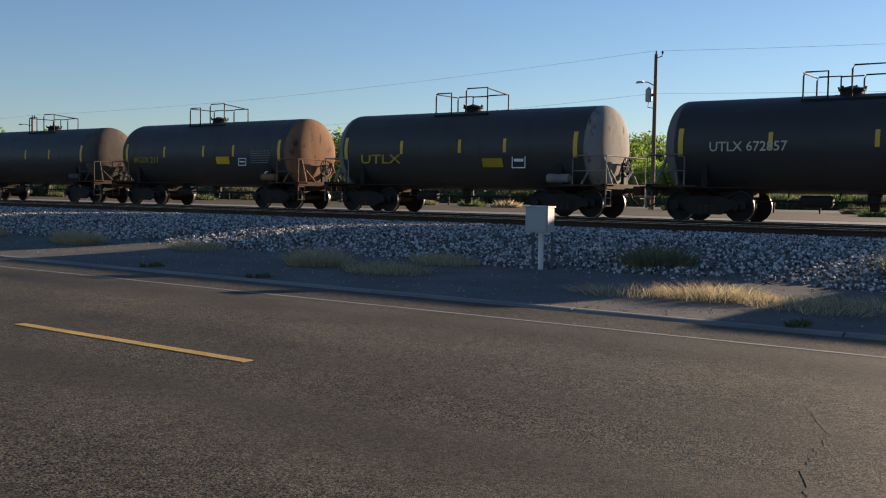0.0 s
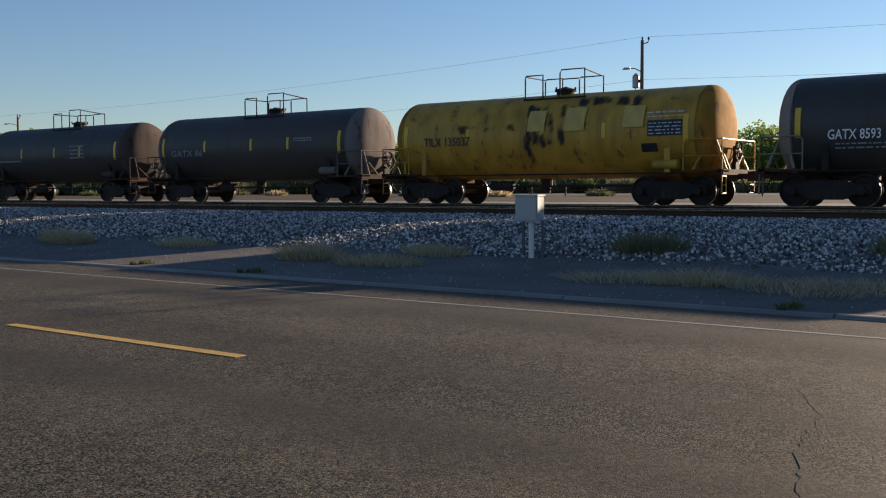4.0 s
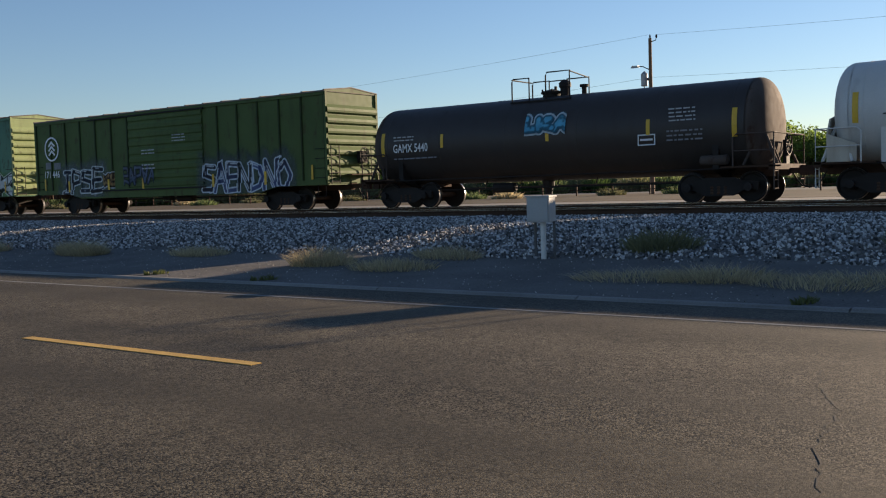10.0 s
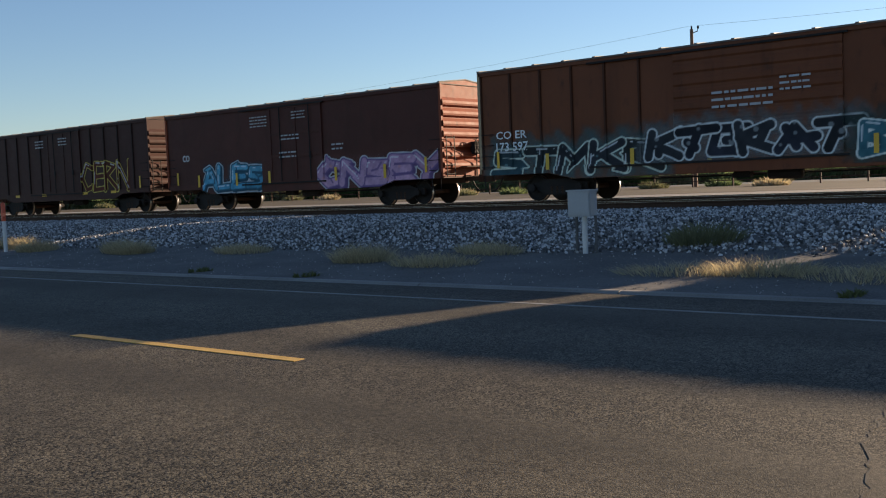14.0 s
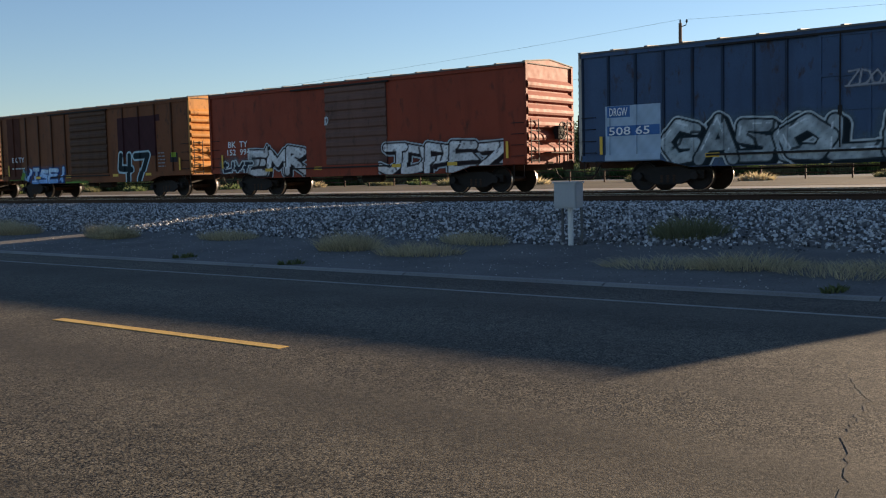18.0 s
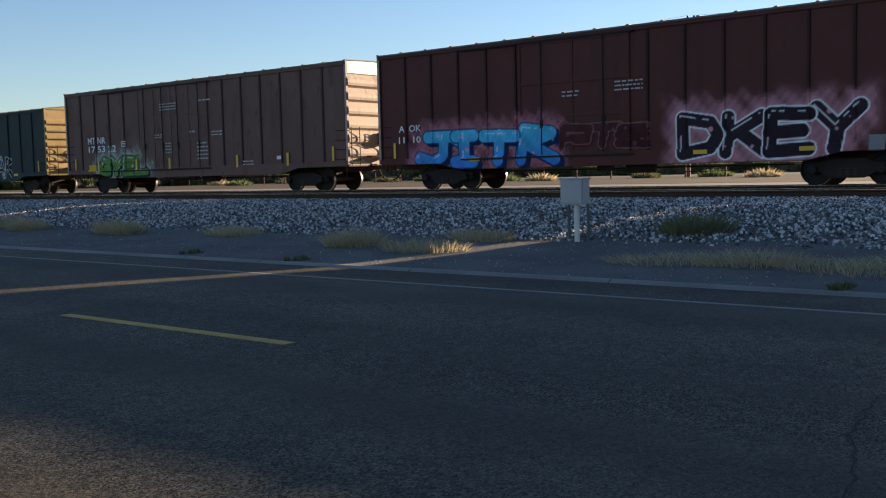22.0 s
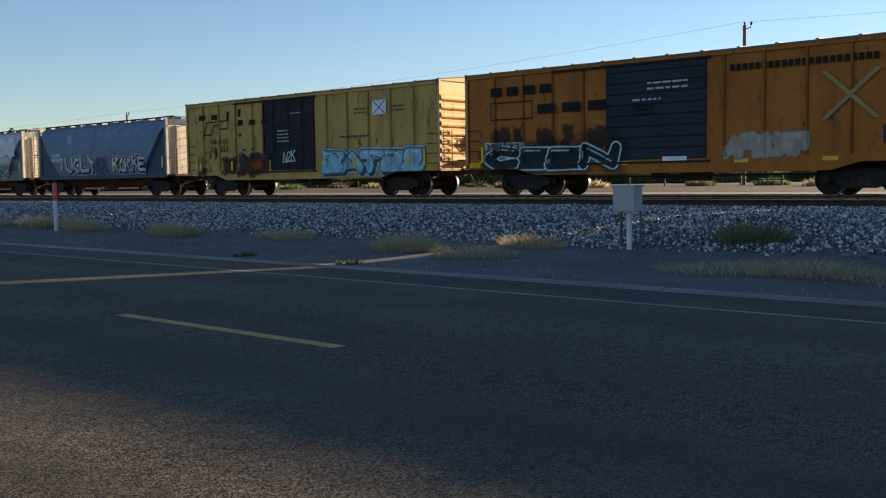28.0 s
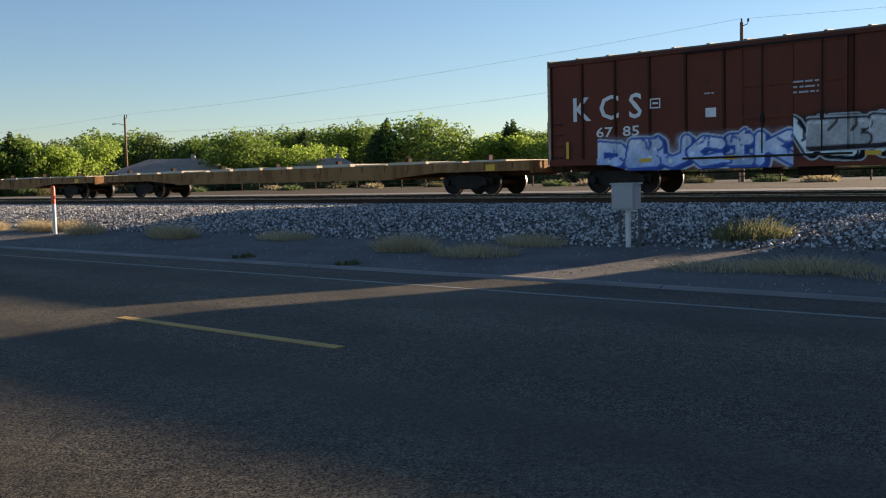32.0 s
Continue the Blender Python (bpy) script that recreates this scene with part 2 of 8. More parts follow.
ground = sheet("ground", steps(-2500, -75, 120) + steps(-72, 18, 0.9) + steps(22, 2500, 120), [KERB1, 10.5, 10.9, 11.5, 12.2, 13, TOE, 14.4, 15.2, 16, 17, SHOULDER, 20, 21.5, 23, 26, 29, 32.5, 36, 45, 60, 90, 150, 300, 800, 2600], land, DIRT)
tagged(ground, "dry brown dirt verge and open ground", "ground", kind="structure")


def camber(y):
    """The road's height: it falls to both sides from its middle line."""
    return -0.015 * min(8.0, abs(y - 5.0))


road = sheet("road", steps(-2500, 2500, 250), [-2600, -200, -12, -3, 5, KERB0 - 0.005], lambda x, y: camber(y), ASPHALT)
tagged(road, "worn dark asphalt road with fine cracks", "road", kind="structure")


def strip(name, x0, x1, y0, y1, z0, z1, material, label, category, kind="structure"):
    ob = part(name, made(block, x0, x1, y0, y1, z0, z1), material)
    return tagged(ob, label, category, kind=kind)


strip("road_line", -200, 60, 8.845, 8.915, -0.08, camber(8.88) + 0.004, ROAD_WHITE, "thin worn white edge line on the asphalt", "road marking")
for k in range(-9, 3):
    x0 = -8.47 + 12.19 * k
    dash = tagged(part("centre_dash", made(block, x0, x0 + 3.06, 4.93, 5.04, -0.02, 0.004), ROAD_YELLOW), "worn yellow centre dash on the asphalt", "road marking", "yellow centre dashes", "structure")

# far side: a pale track and a low bank
strip("far_road", -700, 400, 35.5, 43.0, 0.2, 0.462, FAR_DIRT, "pale dusty road beyond the tracks", "road")
strip("far_field", -700, 400, 43.0, 76.0, 0.2, 0.47, FIELD, "brown weedy field beyond the far road", "field")

# ---- tracks ----
RAIL_SHAPE = [(-0.07, 0), (0.07, 0), (0.07, 0.012), (0.012, 0.03), (0.012, 0.13), (0.036, 0.145), (0.036, 0.18), (-0.036, 0.18), (-0.036, 0.145), (-0.012, 0.13), (-0.012, 0.03), (-0.07, 0.012)]


def track(name, y, group):
    t = thing(name, pose(0, y, RAIL_TOP - 0.18), "steel rails on dark wooden ties in grey ballast", "railway track", group, "structure")
    for s in (-0.753, 0.753):
        rail = part("rail", made(prism, [(p + s, z) for p, z in RAIL_SHAPE], "x", -900, 500), RUST, t, "brown weathered rail")
        part("rail_head", made(block, -900, 900, s - 0.03, s + 0.03, 0.178, 0.184), RAILHEAD, t, "polished running surface")
    tie = mesh_of("tie", made(block, -0.115, 0.115, -1.3, 1.3, -0.16, 0.0), TIE)
    for k in range(150):
        ob = part("tie", tie, None, t)
        ob.matrix_basis = pose(-72 + 0.58 * k + random.uniform(-0.03, 0.03), random.uniform(-0.03, 0.03), random.uniform(-0.006, 0.004), 0, 0, random.uniform(-0.8, 0.8))
    return t


TIE = mat("creosote_tie", (0.05, 0.038, 0.03), 0.9, 0, 0.35, 12, 0.4, stretch=(6, 1, 6))
track("near_track", NEAR_TRACK, "railway tracks")
track("far_track", FAR_TRACK, "railway tracks")


# ---- rolling stock ----
WHEEL_R = 0.44


@functools.lru_cache(None)
def truck_meshes():
    wheel = bmesh.new()
    lathe(wheel, [(-0.02, 0.10), (-0.02, WHEEL_R + 0.028), (0.012, WHEEL_R + 0.02), (0.02, WHEEL_R), (0.115, WHEEL_R - 0.006), (0.12, WHEEL_R - 0.05), (0.075, WHEEL_R - 0.09), (0.06, 0.17), (0.09, 0.12), (0.14, 0.05)], "y", (0, 0, 0), 24)
    axle = made(lathe, [(-0.95, 0.06), (-0.75, 0.085), (0.75, 0.085), (0.95, 0.06)], "y", (0, 0, 0), 10)
    frame_bm = bmesh.new()
    prism(frame_bm, [(-1.14, 0.36), (-0.74, 0.36), (-0.42, 0.20), (0.42, 0.20), (0.74, 0.36), (1.14, 0.36), (1.14, 0.58), (0.72, 0.62), (0.45, 0.72), (-0.45, 0.72), (-0.72, 0.62), (-1.14, 0.58)], "y", -0.06, 0.06)
    cap = made(lathe, [(-0.13, 0.08), (-0.12, 0.12), (0.0, 0.12), (0.05, 0.1)], "y", (0, 0, 0), 10)
    spring = bmesh.new()
    for dx in (-0.2, 0, 0.2):
        lathe(spring, [(0.24, 0.07), (0.28, 0.085), (0.32, 0.07), (0.36, 0.085), (0.40, 0.07), (0.44, 0.085), (0.48, 0.07)], "z", (dx, 0, 0), 8)
    bolster = made(block, -0.2, 0.2, -1.0, 1.0, 0.46, 0.70)
    beam = made(block, -0.06, 0.06, -0.85, 0.85, 0.26, 0.36)
    return [mesh_of(n, b, m, s) for n, b, m, s in (("wheel", wheel, STEEL, True), ("axle", axle, RUST, True), ("side_frame", frame_bm, STEEL, False), ("bearing_cap", cap, STEEL, True), ("spring", spring, RUST, True), ("bolster", bolster, STEEL, False), ("brake_beam", beam, RUST, False))]


@functools.lru_cache(None)
def rim_mesh():
    bm = made(lathe, [(0.022, WHEEL_R + 0.0015), (0.118, WHEEL_R - 0.0045)], "y", (0, 0, 0), 24)
    bmesh.ops.delete(bm, geom=[f for f in bm.faces if len(f.verts) > 4], context="FACES_ONLY")
    return mesh_of("tread", bm, TREAD, True)


def truck(car, x):
    wheel, axle, side, cap, spring, bolster, beam = truck_meshes()
    t = part("truck", bolster, None, car, "dark cast steel truck")
    t.location = (x, 0, 0)
    for s in (-1, 1):
        part("side_frame", side, None, t).location = (0, s * 0.99, 0)
        part("spring", spring, None, t).location = (0, s * 0.99, 0)
    for a in (-0.89, 0.89):
        part("axle", axle, None, t).location = (a, 0, WHEEL_R)
        part("brake_beam", beam, None, t).location = (a * 0.36, 0, 0.1)
        for s in (-1, 1):
            w = part("wheel", wheel, None, t, "solid dark steel wheel")
            w.matrix_basis = pose(a, s * 0.70, WHEEL_R, 0, 0, 0 if s > 0 else 180)
            r = part("tread", rim_mesh(), None, t, "bright worn tread")
            r.matrix_basis = pose(a, s * 0.70, WHEEL_R, 0, 0, 0 if s > 0 else 180)
            part("bearing_cap", cap, None, t).matrix_basis = pose(a, s * 1.08, WHEEL_R, 0, 0, 0 if s < 0 else 180)


@functools.lru_cache(None)
def coupler_mesh(reach):
    bm = bmesh.new()
    block(bm, 0, reach - 0.25, -0.07, 0.07, 0.78, 0.94)
    prism(bm, [(reach - 0.3, -0.1), (reach - 0.05, -0.16), (reach, -0.06), (reach - 0.1, 0.02), (reach, 0.1), (reach - 0.06, 0.17), (reach - 0.3, 0.12)], "z", 0.72, 1.0)
    return mesh_of("coupler", bm, RUST)


@functools.lru_cache(None)
def hose_mesh():
    bm = bmesh.new()
    tube(bm, [(0, 0.25, 0.85), (0.12, 0.25, 0.6), (0.3, 0.25, 0.42), (0.5, 0.25, 0.38)], 0.025)
    return mesh_of("air_hose", bm, STEEL, True)


def couple(car, half, reach):
    for s in (-1, 1):
        c = part("coupler", coupler_mesh(round(reach, 2)), None, car, "rusty cast knuckle coupler")
        c.matrix_basis = pose(s * half, 0, 0, 0, 0, 0 if s > 0 else 180)
        part("air_hose", hose_mesh(), None, car).matrix_basis = pose(s * half, 0, 0, 0, 0, 0 if s > 0 else 180)


CARS = []
car_ribs, car_doors, car_half = {}, {}, {}


def car_base(name, s0, s1, label, category, group):
    mid = (s0 + s1) / 2
    car = thing(name, pose(mid + run(0), FAR_TRACK, RAIL_TOP), label, category, group)
    CARS.append((car, mid))
    return car, (s1 - s0) / 2


@functools.lru_cache(None)
def sticker(w, h):
    return mesh_of("reflector", made(block, -w / 2, w / 2, -0.006, 0.0, -h / 2, h / 2), SAFETY)


# ---- box cars ----
HALF_W = 1.5
FLOOR, SILL = 1.0, 0.72


@functools.lru_cache(None)
def rib_mesh(h, color_mat):
    return mesh_of("rib", made(prism, [(-0.05, 0), (-0.03, -0.055), (0.03, -0.055), (0.05, 0)], "z", 0, h), color_mat)


@functools.lru_cache(None)
def end_mesh(half, z0, z1, color_mat, flip, kinds):
    """A pressed steel end with horizontal ridges."""
    bm = bmesh.new()
    prof = [(0, z0)]
    rows = kinds
    top = z1 - 0.45
    for i in range(rows):
        za = z0 + 0.25 + (top - z0 - 0.25) * i / rows
        d = (top - z0 - 0.25) / rows
        prof += [(0, za), (0.10, za + d * 0.16), (0.115, za + d * 0.34), (0.10, za + d * 0.58), (0, za + d * 0.9)]
    prof += [(0, z1)]
    loop = [(half + p * 0.9, z) for p, z in prof]
    lo = [bm.verts.new((x, -HALF_W + 0.06, z)) for x, z in loop]
    hi = [bm.verts.new((x, HALF_W - 0.06, z)) for x, z in loop]
    for i in range(len(loop) - 1):
        bm.faces.new((lo[i], hi[i], hi[i + 1], lo[i + 1]))
    for y in (-HALF_W, HALF_W - 0.1):
        block(bm, half - 0.05, half + 0.05, y, y + 0.1, z0, z1)
    if flip:
        bmesh.ops.rotate(bm, verts=bm.verts, matrix=Matrix.Rotation(math.pi, 3, "Z"))
    return mesh_of("end_wall", bm, color_mat)


@functools.lru_cache(None)
def end_gear(half):
    """Ladders, hand brake wheel and platform of the brake end."""
    ladders = []
    for y in (-1.38, 0.92):
        lad = bmesh.new()
        for dy in (0, 0.46):
            tube(lad, [(half + 0.14, y + dy, 0.95), (half + 0.14, y + dy, 2.4)], 0.018)
        for i in range(5):
            tube(lad, [(half + 0.14, y, 1.05 + 0.32 * i), (half + 0.14, y + 0.46, 1.05 + 0.32 * i)], 0.014)
        ladders.append(mesh_of("ladder", lad, STEEL))
    wheel = bmesh.new()
    ring = [(half + 0.3, 0.35 + 0.28 * math.cos(a), 2.05 + 0.28 * math.sin(a)) for a in [2 * math.pi * k / 16 for k in range(17)]]
    tube(wheel, ring, 0.018)
    for k in range(4):
        a = math.pi * k / 4
        tube(wheel, [(half + 0.3, 0.35 - 0.28 * math.cos(a), 2.05 - 0.28 * math.sin(a)), (half + 0.3, 0.35 + 0.28 * math.cos(a), 2.05 + 0.28 * math.sin(a))], 0.011)
    gear = made(block, half + 0.06, half + 0.26, 0.15, 0.55, 1.75, 2.2)
    tube(gear, [(half + 0.16, 0.35, 1.75), (half + 0.16, 0.35, 0.95)], 0.02)
    plat = made(block, half + 0.07, half + 0.36, -0.5, 0.9, 1.28, 1.32)
    return *ladders, mesh_of("brake_wheel", wheel, STEEL, True), mesh_of("brake_gear", gear, STEEL), mesh_of("brake_platform", plat, RUST)


@functools.lru_cache(None)
def grab_meshes():
    grab = made(tube, [(-0.22, 0.03, 0), (-0.22, -0.06, 0), (0.22, -0.06, 0), (0.22, 0.03, 0)], 0.013, 5)
    step = made(tube, [(-0.2, 0.05, 0.95), (-0.2, 0.05, 0.5), (0.2, 0.05, 0.5), (0.2, 0.05, 0.95)], 0.02, 5)
    return mesh_of("grab_iron", grab, STEEL), mesh_of("sill_step", step, STEEL)


@functools.lru_cache(None)
def side_door(w, h, color_mat, style):
    bm = bmesh.new()
    if style == "corrugated":
        n = 9
        prof = [(0.02, 0), (-0.03, 0)]
        for i in range(n):
            za, zb = h * (i + 0.12) / n, h * (i + 0.88) / n
            prof += [(-0.03, za), (-0.065, za + 0.06), (-0.065, zb - 0.06), (-0.03, zb)]
        prism(bm, prof + [(-0.03, h), (0.02, h)], "x", -w / 2, w / 2)
    else:
        block(bm, -w / 2, w / 2, -0.03, 0.02, 0, h)
    return mesh_of("door", bm, color_mat)


@functools.lru_cache(None)
def batten(w, h, color_mat):
    return mesh_of("door_batten", made(block, -w / 2, w / 2, -0.06, -0.028, 0, h), color_mat)


@functools.lru_cache(None)
def door_rods(w, h):
    bm = bmesh.new()
    tube(bm, [(0, -0.085, 0.05), (0, -0.085, h - 0.05)], 0.02)
    block(bm, -0.05, 0.05, -0.1, -0.06, 0.9, 1.15)
    return mesh_of("door_rod", bm, STEEL)


def boxcar(s0, s1, eave, color, label, doors=((0.0, 3.05, "corrugated"),), door_color=None, rib_step=1.19, wear=0.4, lit_end_color=None, white_top=False, end_rows=7, flat=False, roof_color=None, upright_marks=False, name="boxcar"):
    """doors: place from the middle, width and style of each door leaf."""
    car, half = car_base(name, s0, s1, label, "box car", "box cars of the train")
    h = eave - RAIL_TOP
    body_mat = paint(f"paint {color}", color, wear)
    # Ends can take a paler paint with the low sun's brightness in its colour.
    end_mat = paint(f"paint {lit_end_color}", lit_end_color, wear * 0.6) if lit_end_color else body_mat
    key = (round(half, 2), round(h, 2))
    half, h = key
    bm = bmesh.new()
    block(bm, -half + 0.02, half - 0.02, -HALF_W + 0.06, HALF_W - 0.06, SILL + 0.2, h - 0.03)
    part("body", bm, body_mat, car)
    bm = bmesh.new()
    block(bm, -half, half, -HALF_W, -HALF_W + 0.12, h - 0.16, h)
    block(bm, -half, half, HALF_W - 0.12, HALF_W, h - 0.16, h)
    part("top_chord", bm, body_mat, car)
    bm = bmesh.new()
    for s in (-1, 1):
        y0, y1 = sorted((s * HALF_W, s * (HALF_W - 0.1)))
        prism(bm, [(-half, SILL + 0.22), (-half * 0.72, SILL + 0.2), (-half * 0.62, SILL - 0.02), (half * 0.62, SILL - 0.02), (half * 0.72, SILL + 0.2), (half, SILL + 0.22), (half, FLOOR + 0.12), (-half, FLOOR + 0.12)], "y", y0, y1)
    part("side_sill", bm, body_mat, car)
    taken = [(d - w / 2 - 0.1, d + w / 2 + 0.1) for d, w, _ in doors]
    if not flat:
        # Ribs: body colour darkened to draw the shade along their flanks.
        shaded_rib = paint(f"grimy {color}", tuple(c * (0.42 if sum(color) < 0.5 else 0.65) for c in color), wear)
        rib = rib_mesh(round(h - 0.16 - FLOOR - 0.12, 2), shaded_rib)
        n = round(2 * half / rib_step)
        for i in range(n + 1):
            x = -half + 0.06 + (2 * half - 0.12) * i / n
            if any(a < x < b for a, b in taken):
                continue
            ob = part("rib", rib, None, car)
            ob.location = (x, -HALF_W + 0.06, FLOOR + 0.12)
            car_ribs.setdefault(car.name, []).append(x)
    car_half[car.name] = half
    car_doors[car.name] = [(d, w) for d, w, _ in doors]
    roof = bmesh.new()
    peak = 0.05 if white_top else 0.15
    prism(roof, [(-HALF_W - 0.02, h), (-HALF_W - 0.02, h - 0.05), (HALF_W + 0.02, h - 0.05), (HALF_W + 0.02, h), (0, h + peak)], "x", -half - 0.03, half + 0.03)
    k = round(2 * half / 1.1)
    for i in range(k + 1):
        x = -half + 2 * half * i / k
        prism(roof, [(-HALF_W - 0.02, h), (0, h + peak), (HALF_W + 0.02, h), (HALF_W + 0.02, h + 0.03), (0, h + peak + 0.035), (-HALF_W - 0.02, h + 0.03)], "x", x - 0.05, x + 0.05)
    part("roof", roof, ROOF if not roof_color else paint(f"roof {roof_color}", roof_color, 0.3), car, "dull galvanised roof")
    for s in (False, True):
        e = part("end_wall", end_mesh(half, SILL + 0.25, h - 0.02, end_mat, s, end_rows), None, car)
    for s in (-1, 1):
        bm = bmesh.new()
        x0 = s * (half + 0.004)
        prism(bm, [(-HALF_W, h - 0.03), (HALF_W, h - 0.03), (0, h + (0.03 if white_top else 0.14))], "x", x0 - 0.03, x0 + 0.03)
        if white_top:
            block(bm, x0 - 0.03, x0 + 0.03, -HALF_W + 0.1, HALF_W - 0.1, h - 0.46, h - 0.03)
        part("gable", bm, WHITE_END if white_top else end_mat, car)
    dmat = paint(f"paint {door_color}", door_color, wear) if door_color else body_mat
    for d, w, style in doors:
        ob = part("door", side_door(w, round(h - 0.2 - FLOOR, 2), dmat, style), None, car)
        ob.location = (d, -HALF_W + 0.05, FLOOR + 0.06)
        if style != "corrugated":
            dh = round(h - 0.2 - FLOOR, 2)
            for z in (0.02, dh * 0.33, dh * 0.62, dh - 0.12):
                part("door_batten", batten(w, 0.09, dmat), None, ob).location = (0, 0, z)
            for x in (-w / 2 + 0.04, 0, w / 2 - 0.04):
                part("door_batten", batten(0.08, dh, dmat), None, ob).location = (x, 0.002, 0)
            for x in (-w * 0.28, w * 0.28):
                part("door_rod", door_rods(w, round(h - 0.2 - FLOOR, 2)), None, ob).location = (x, 0, 0)
    if doors:
        d0, d1 = min(d - w / 2 for d, w, _ in doors), max(d + w / 2 for d, w, _ in doors)
        for z in (FLOOR + 0.0, h - 0.2):
            part("door_track", made(block, max(-half + 0.3, d0 - (d1 - d0) * 0.6), d1 + 0.15, -HALF_W - 0.05, -HALF_W + 0.02, z, z + 0.06), STEEL, car, "dark door track")
    *lads, bw, bg, bp = end_gear(half)
    lads = [(m, "ladder") for m in lads]
    for m, n in ((bw, "brake_wheel"), (bg, "brake_gear"), (bp, "brake_platform")):
        part(n, m, None, car)
    for m, n in lads:
        for turn in (0, 180):
            part(n, m, None, car).matrix_basis = pose(0, 0, 0, 0, 0, turn)
    grab, step = grab_meshes()
    for s in (-1, 1):
        for i in range(4):
            part("grab_iron", grab, None, car).location = (s * (half - 0.3), -HALF_W, 1.2 + 0.36 * i)
        part("sill_step", step, None, car).location = (s * (half - 0.3), -HALF_W, 0)
        side_marks(car, half, [s * (half - 0.72)], 1.42, 0.1, 0.55)
    if upright_marks:
        xs = upright_marks if isinstance(upright_marks, tuple) else [half * k for k in (-0.72, -0.4, 0.34, 0.66, -0.14)]
        side_marks(car, half, xs, 1.28, 0.13, 0.52)
    else:
        side_marks(car, half, [-half * 0.55, -half * 0.2, half * 0.3, half * 0.62], 1.02, 0.42, 0.12)
    bm = bmesh.new()
    block(bm, -half, half, -0.2, 0.2, 0.72, 1.0)
    for x in (-half * 0.3, half * 0.3, 0):
        block(bm, x - 0.06, x + 0.06, -1.3, 1.3, 0.75, 0.95)
    part("centre_sill", bm, RUST, car)
    bm = bmesh.new()
    lathe(bm, [(-0.5, 0.1), (-0.46, 0.18), (0.46, 0.18), (0.5, 0.1)], "x", (0.6, -0.75, 0.62), 10)
    block(bm, -0.9, -0.4, -0.85, -0.6, 0.52, 0.75)
    tube(bm, [(-half * 0.55, -0.5, 0.6), (half * 0.55, -0.5, 0.6)], 0.025)
    part("brake_cylinder", bm, STEEL, car)
    for s in (-1, 1):
        truck(car, s * (half - 2.35 if half < 9 else half - 2.7))
    couple(car, half, 0.85)
    return car


ROOF = mat("galvanised_roof", (0.17, 0.15, 0.13), 0.7, 0.1, 0.3, 6, 0.1, streak=0.6, spec=0.3)


def side_marks(car, half, xs, z=1.28, w=0.10, h=0.5, y=-HALF_W - 0.012):
    for x in xs:
        ob = part("reflector", sticker(w, h), None, car, "yellow reflective strip")
        ob.location = (x, y, z)


MAROON = (0.105, 0.032, 0.026)
cars = {}
cars["green"] = boxcar(82.3, 101.4, 5.08, (0.075, 0.115, 0.035), "dark green steel box car with faded graffiti along its lower side", ((0.2, 4.9, "corrugated"),), wear=0.25, upright_marks=True)
cars["teal"] = boxcar(64.2, 80.15, 5.53, (0.10, 0.22, 0.14), "teal green box car covered with graffiti and rust patches", ((0.0, 2.5, "plug"), (2.5, 2.5, "plug")), wear=0.5, lit_end_color=(0.28, 0.34, 0.16), end_rows=9)
cars["orange"] = boxcar(43.0, 62.1, 4.88, (0.31, 0.058, 0.02), "red-orange box car with a pale panel and graffiti", ((0.2, 3.05, "corrugated"),), wear=0.45, end_rows=6, lit_end_color=(0.45, 0.22, 0.11))
cars["brown_long"] = boxcar(22.5, 41.45, 5.05, (0.165, 0.052, 0.022), "rust-brown long box car with dense graffiti along the bottom", ((0.0, 4.8, "corrugated"),), wear=0.3, upright_marks=True, lit_end_color=(0.42, 0.30, 0.18))
cars["rust"] = boxcar(5.0, 20.78, 4.90, (0.085, 0.028, 0.02), "rust-red box car with blue and pink graffiti", ((0.5, 3.0, "plug"),), wear=0.35, flat=True, lit_end_color=(0.26, 0.06, 0.025), upright_marks=True)
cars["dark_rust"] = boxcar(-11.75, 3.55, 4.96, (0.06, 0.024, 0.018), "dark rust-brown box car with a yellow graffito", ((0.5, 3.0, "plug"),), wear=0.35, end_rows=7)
cars["blue"] = boxcar(-57.85, -38.8, 4.92, (0.052, 0.092, 0.160), "faded blue box car with large white graffiti and yellow lettering", ((-1.0, 2.6, "plug"), (1.6, 2.6, "plug")), wear=0.45, rib_step=0.92, lit_end_color=(0.42, 0.37, 0.31), end_rows=13)
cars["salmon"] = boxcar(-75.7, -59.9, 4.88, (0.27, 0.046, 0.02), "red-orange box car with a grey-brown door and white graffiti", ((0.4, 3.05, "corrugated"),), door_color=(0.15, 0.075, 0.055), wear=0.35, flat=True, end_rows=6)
cars["ochre"] = boxcar(-92.9, -77.13, 4.92, (0.18, 0.058, 0.02), "ochre-brown patched box car with ribbed ends", ((0.2, 3.05, "corrugated"),), door_color=(0.09, 0.04, 0.02), wear=0.6, lit_end_color=(0.55, 0.24, 0.06), end_rows=8)
cars["maroon_short"] = boxcar(-110.3, -94.45, 4.88, MAROON, "plain maroon box car with blue graffiti", ((0.0, 3.05, "corrugated"),), wear=0.25, flat=True, lit_end_color=(0.30, 0.15, 0.10), end_rows=10)
cars["maroon_a"] = boxcar(-131.25, -112.22, 5.55, (0.12, 0.035, 0.026), "tall maroon box car with white and green graffiti", ((-1.1, 3.6, "plug"),), wear=0.3, white_top=True, lit_end_color=(0.36, 0.23, 0.17), end_rows=6)
cars["maroon_b"] = boxcar(-151.75, -132.73, 5.52, MAROON, "tall maroon box car with blue and pink graffiti", ((-1.4, 4.0, "plug"),), wear=0.3, white_top=True, end_rows=6, lit_end_color=(0.42, 0.32, 0.26))
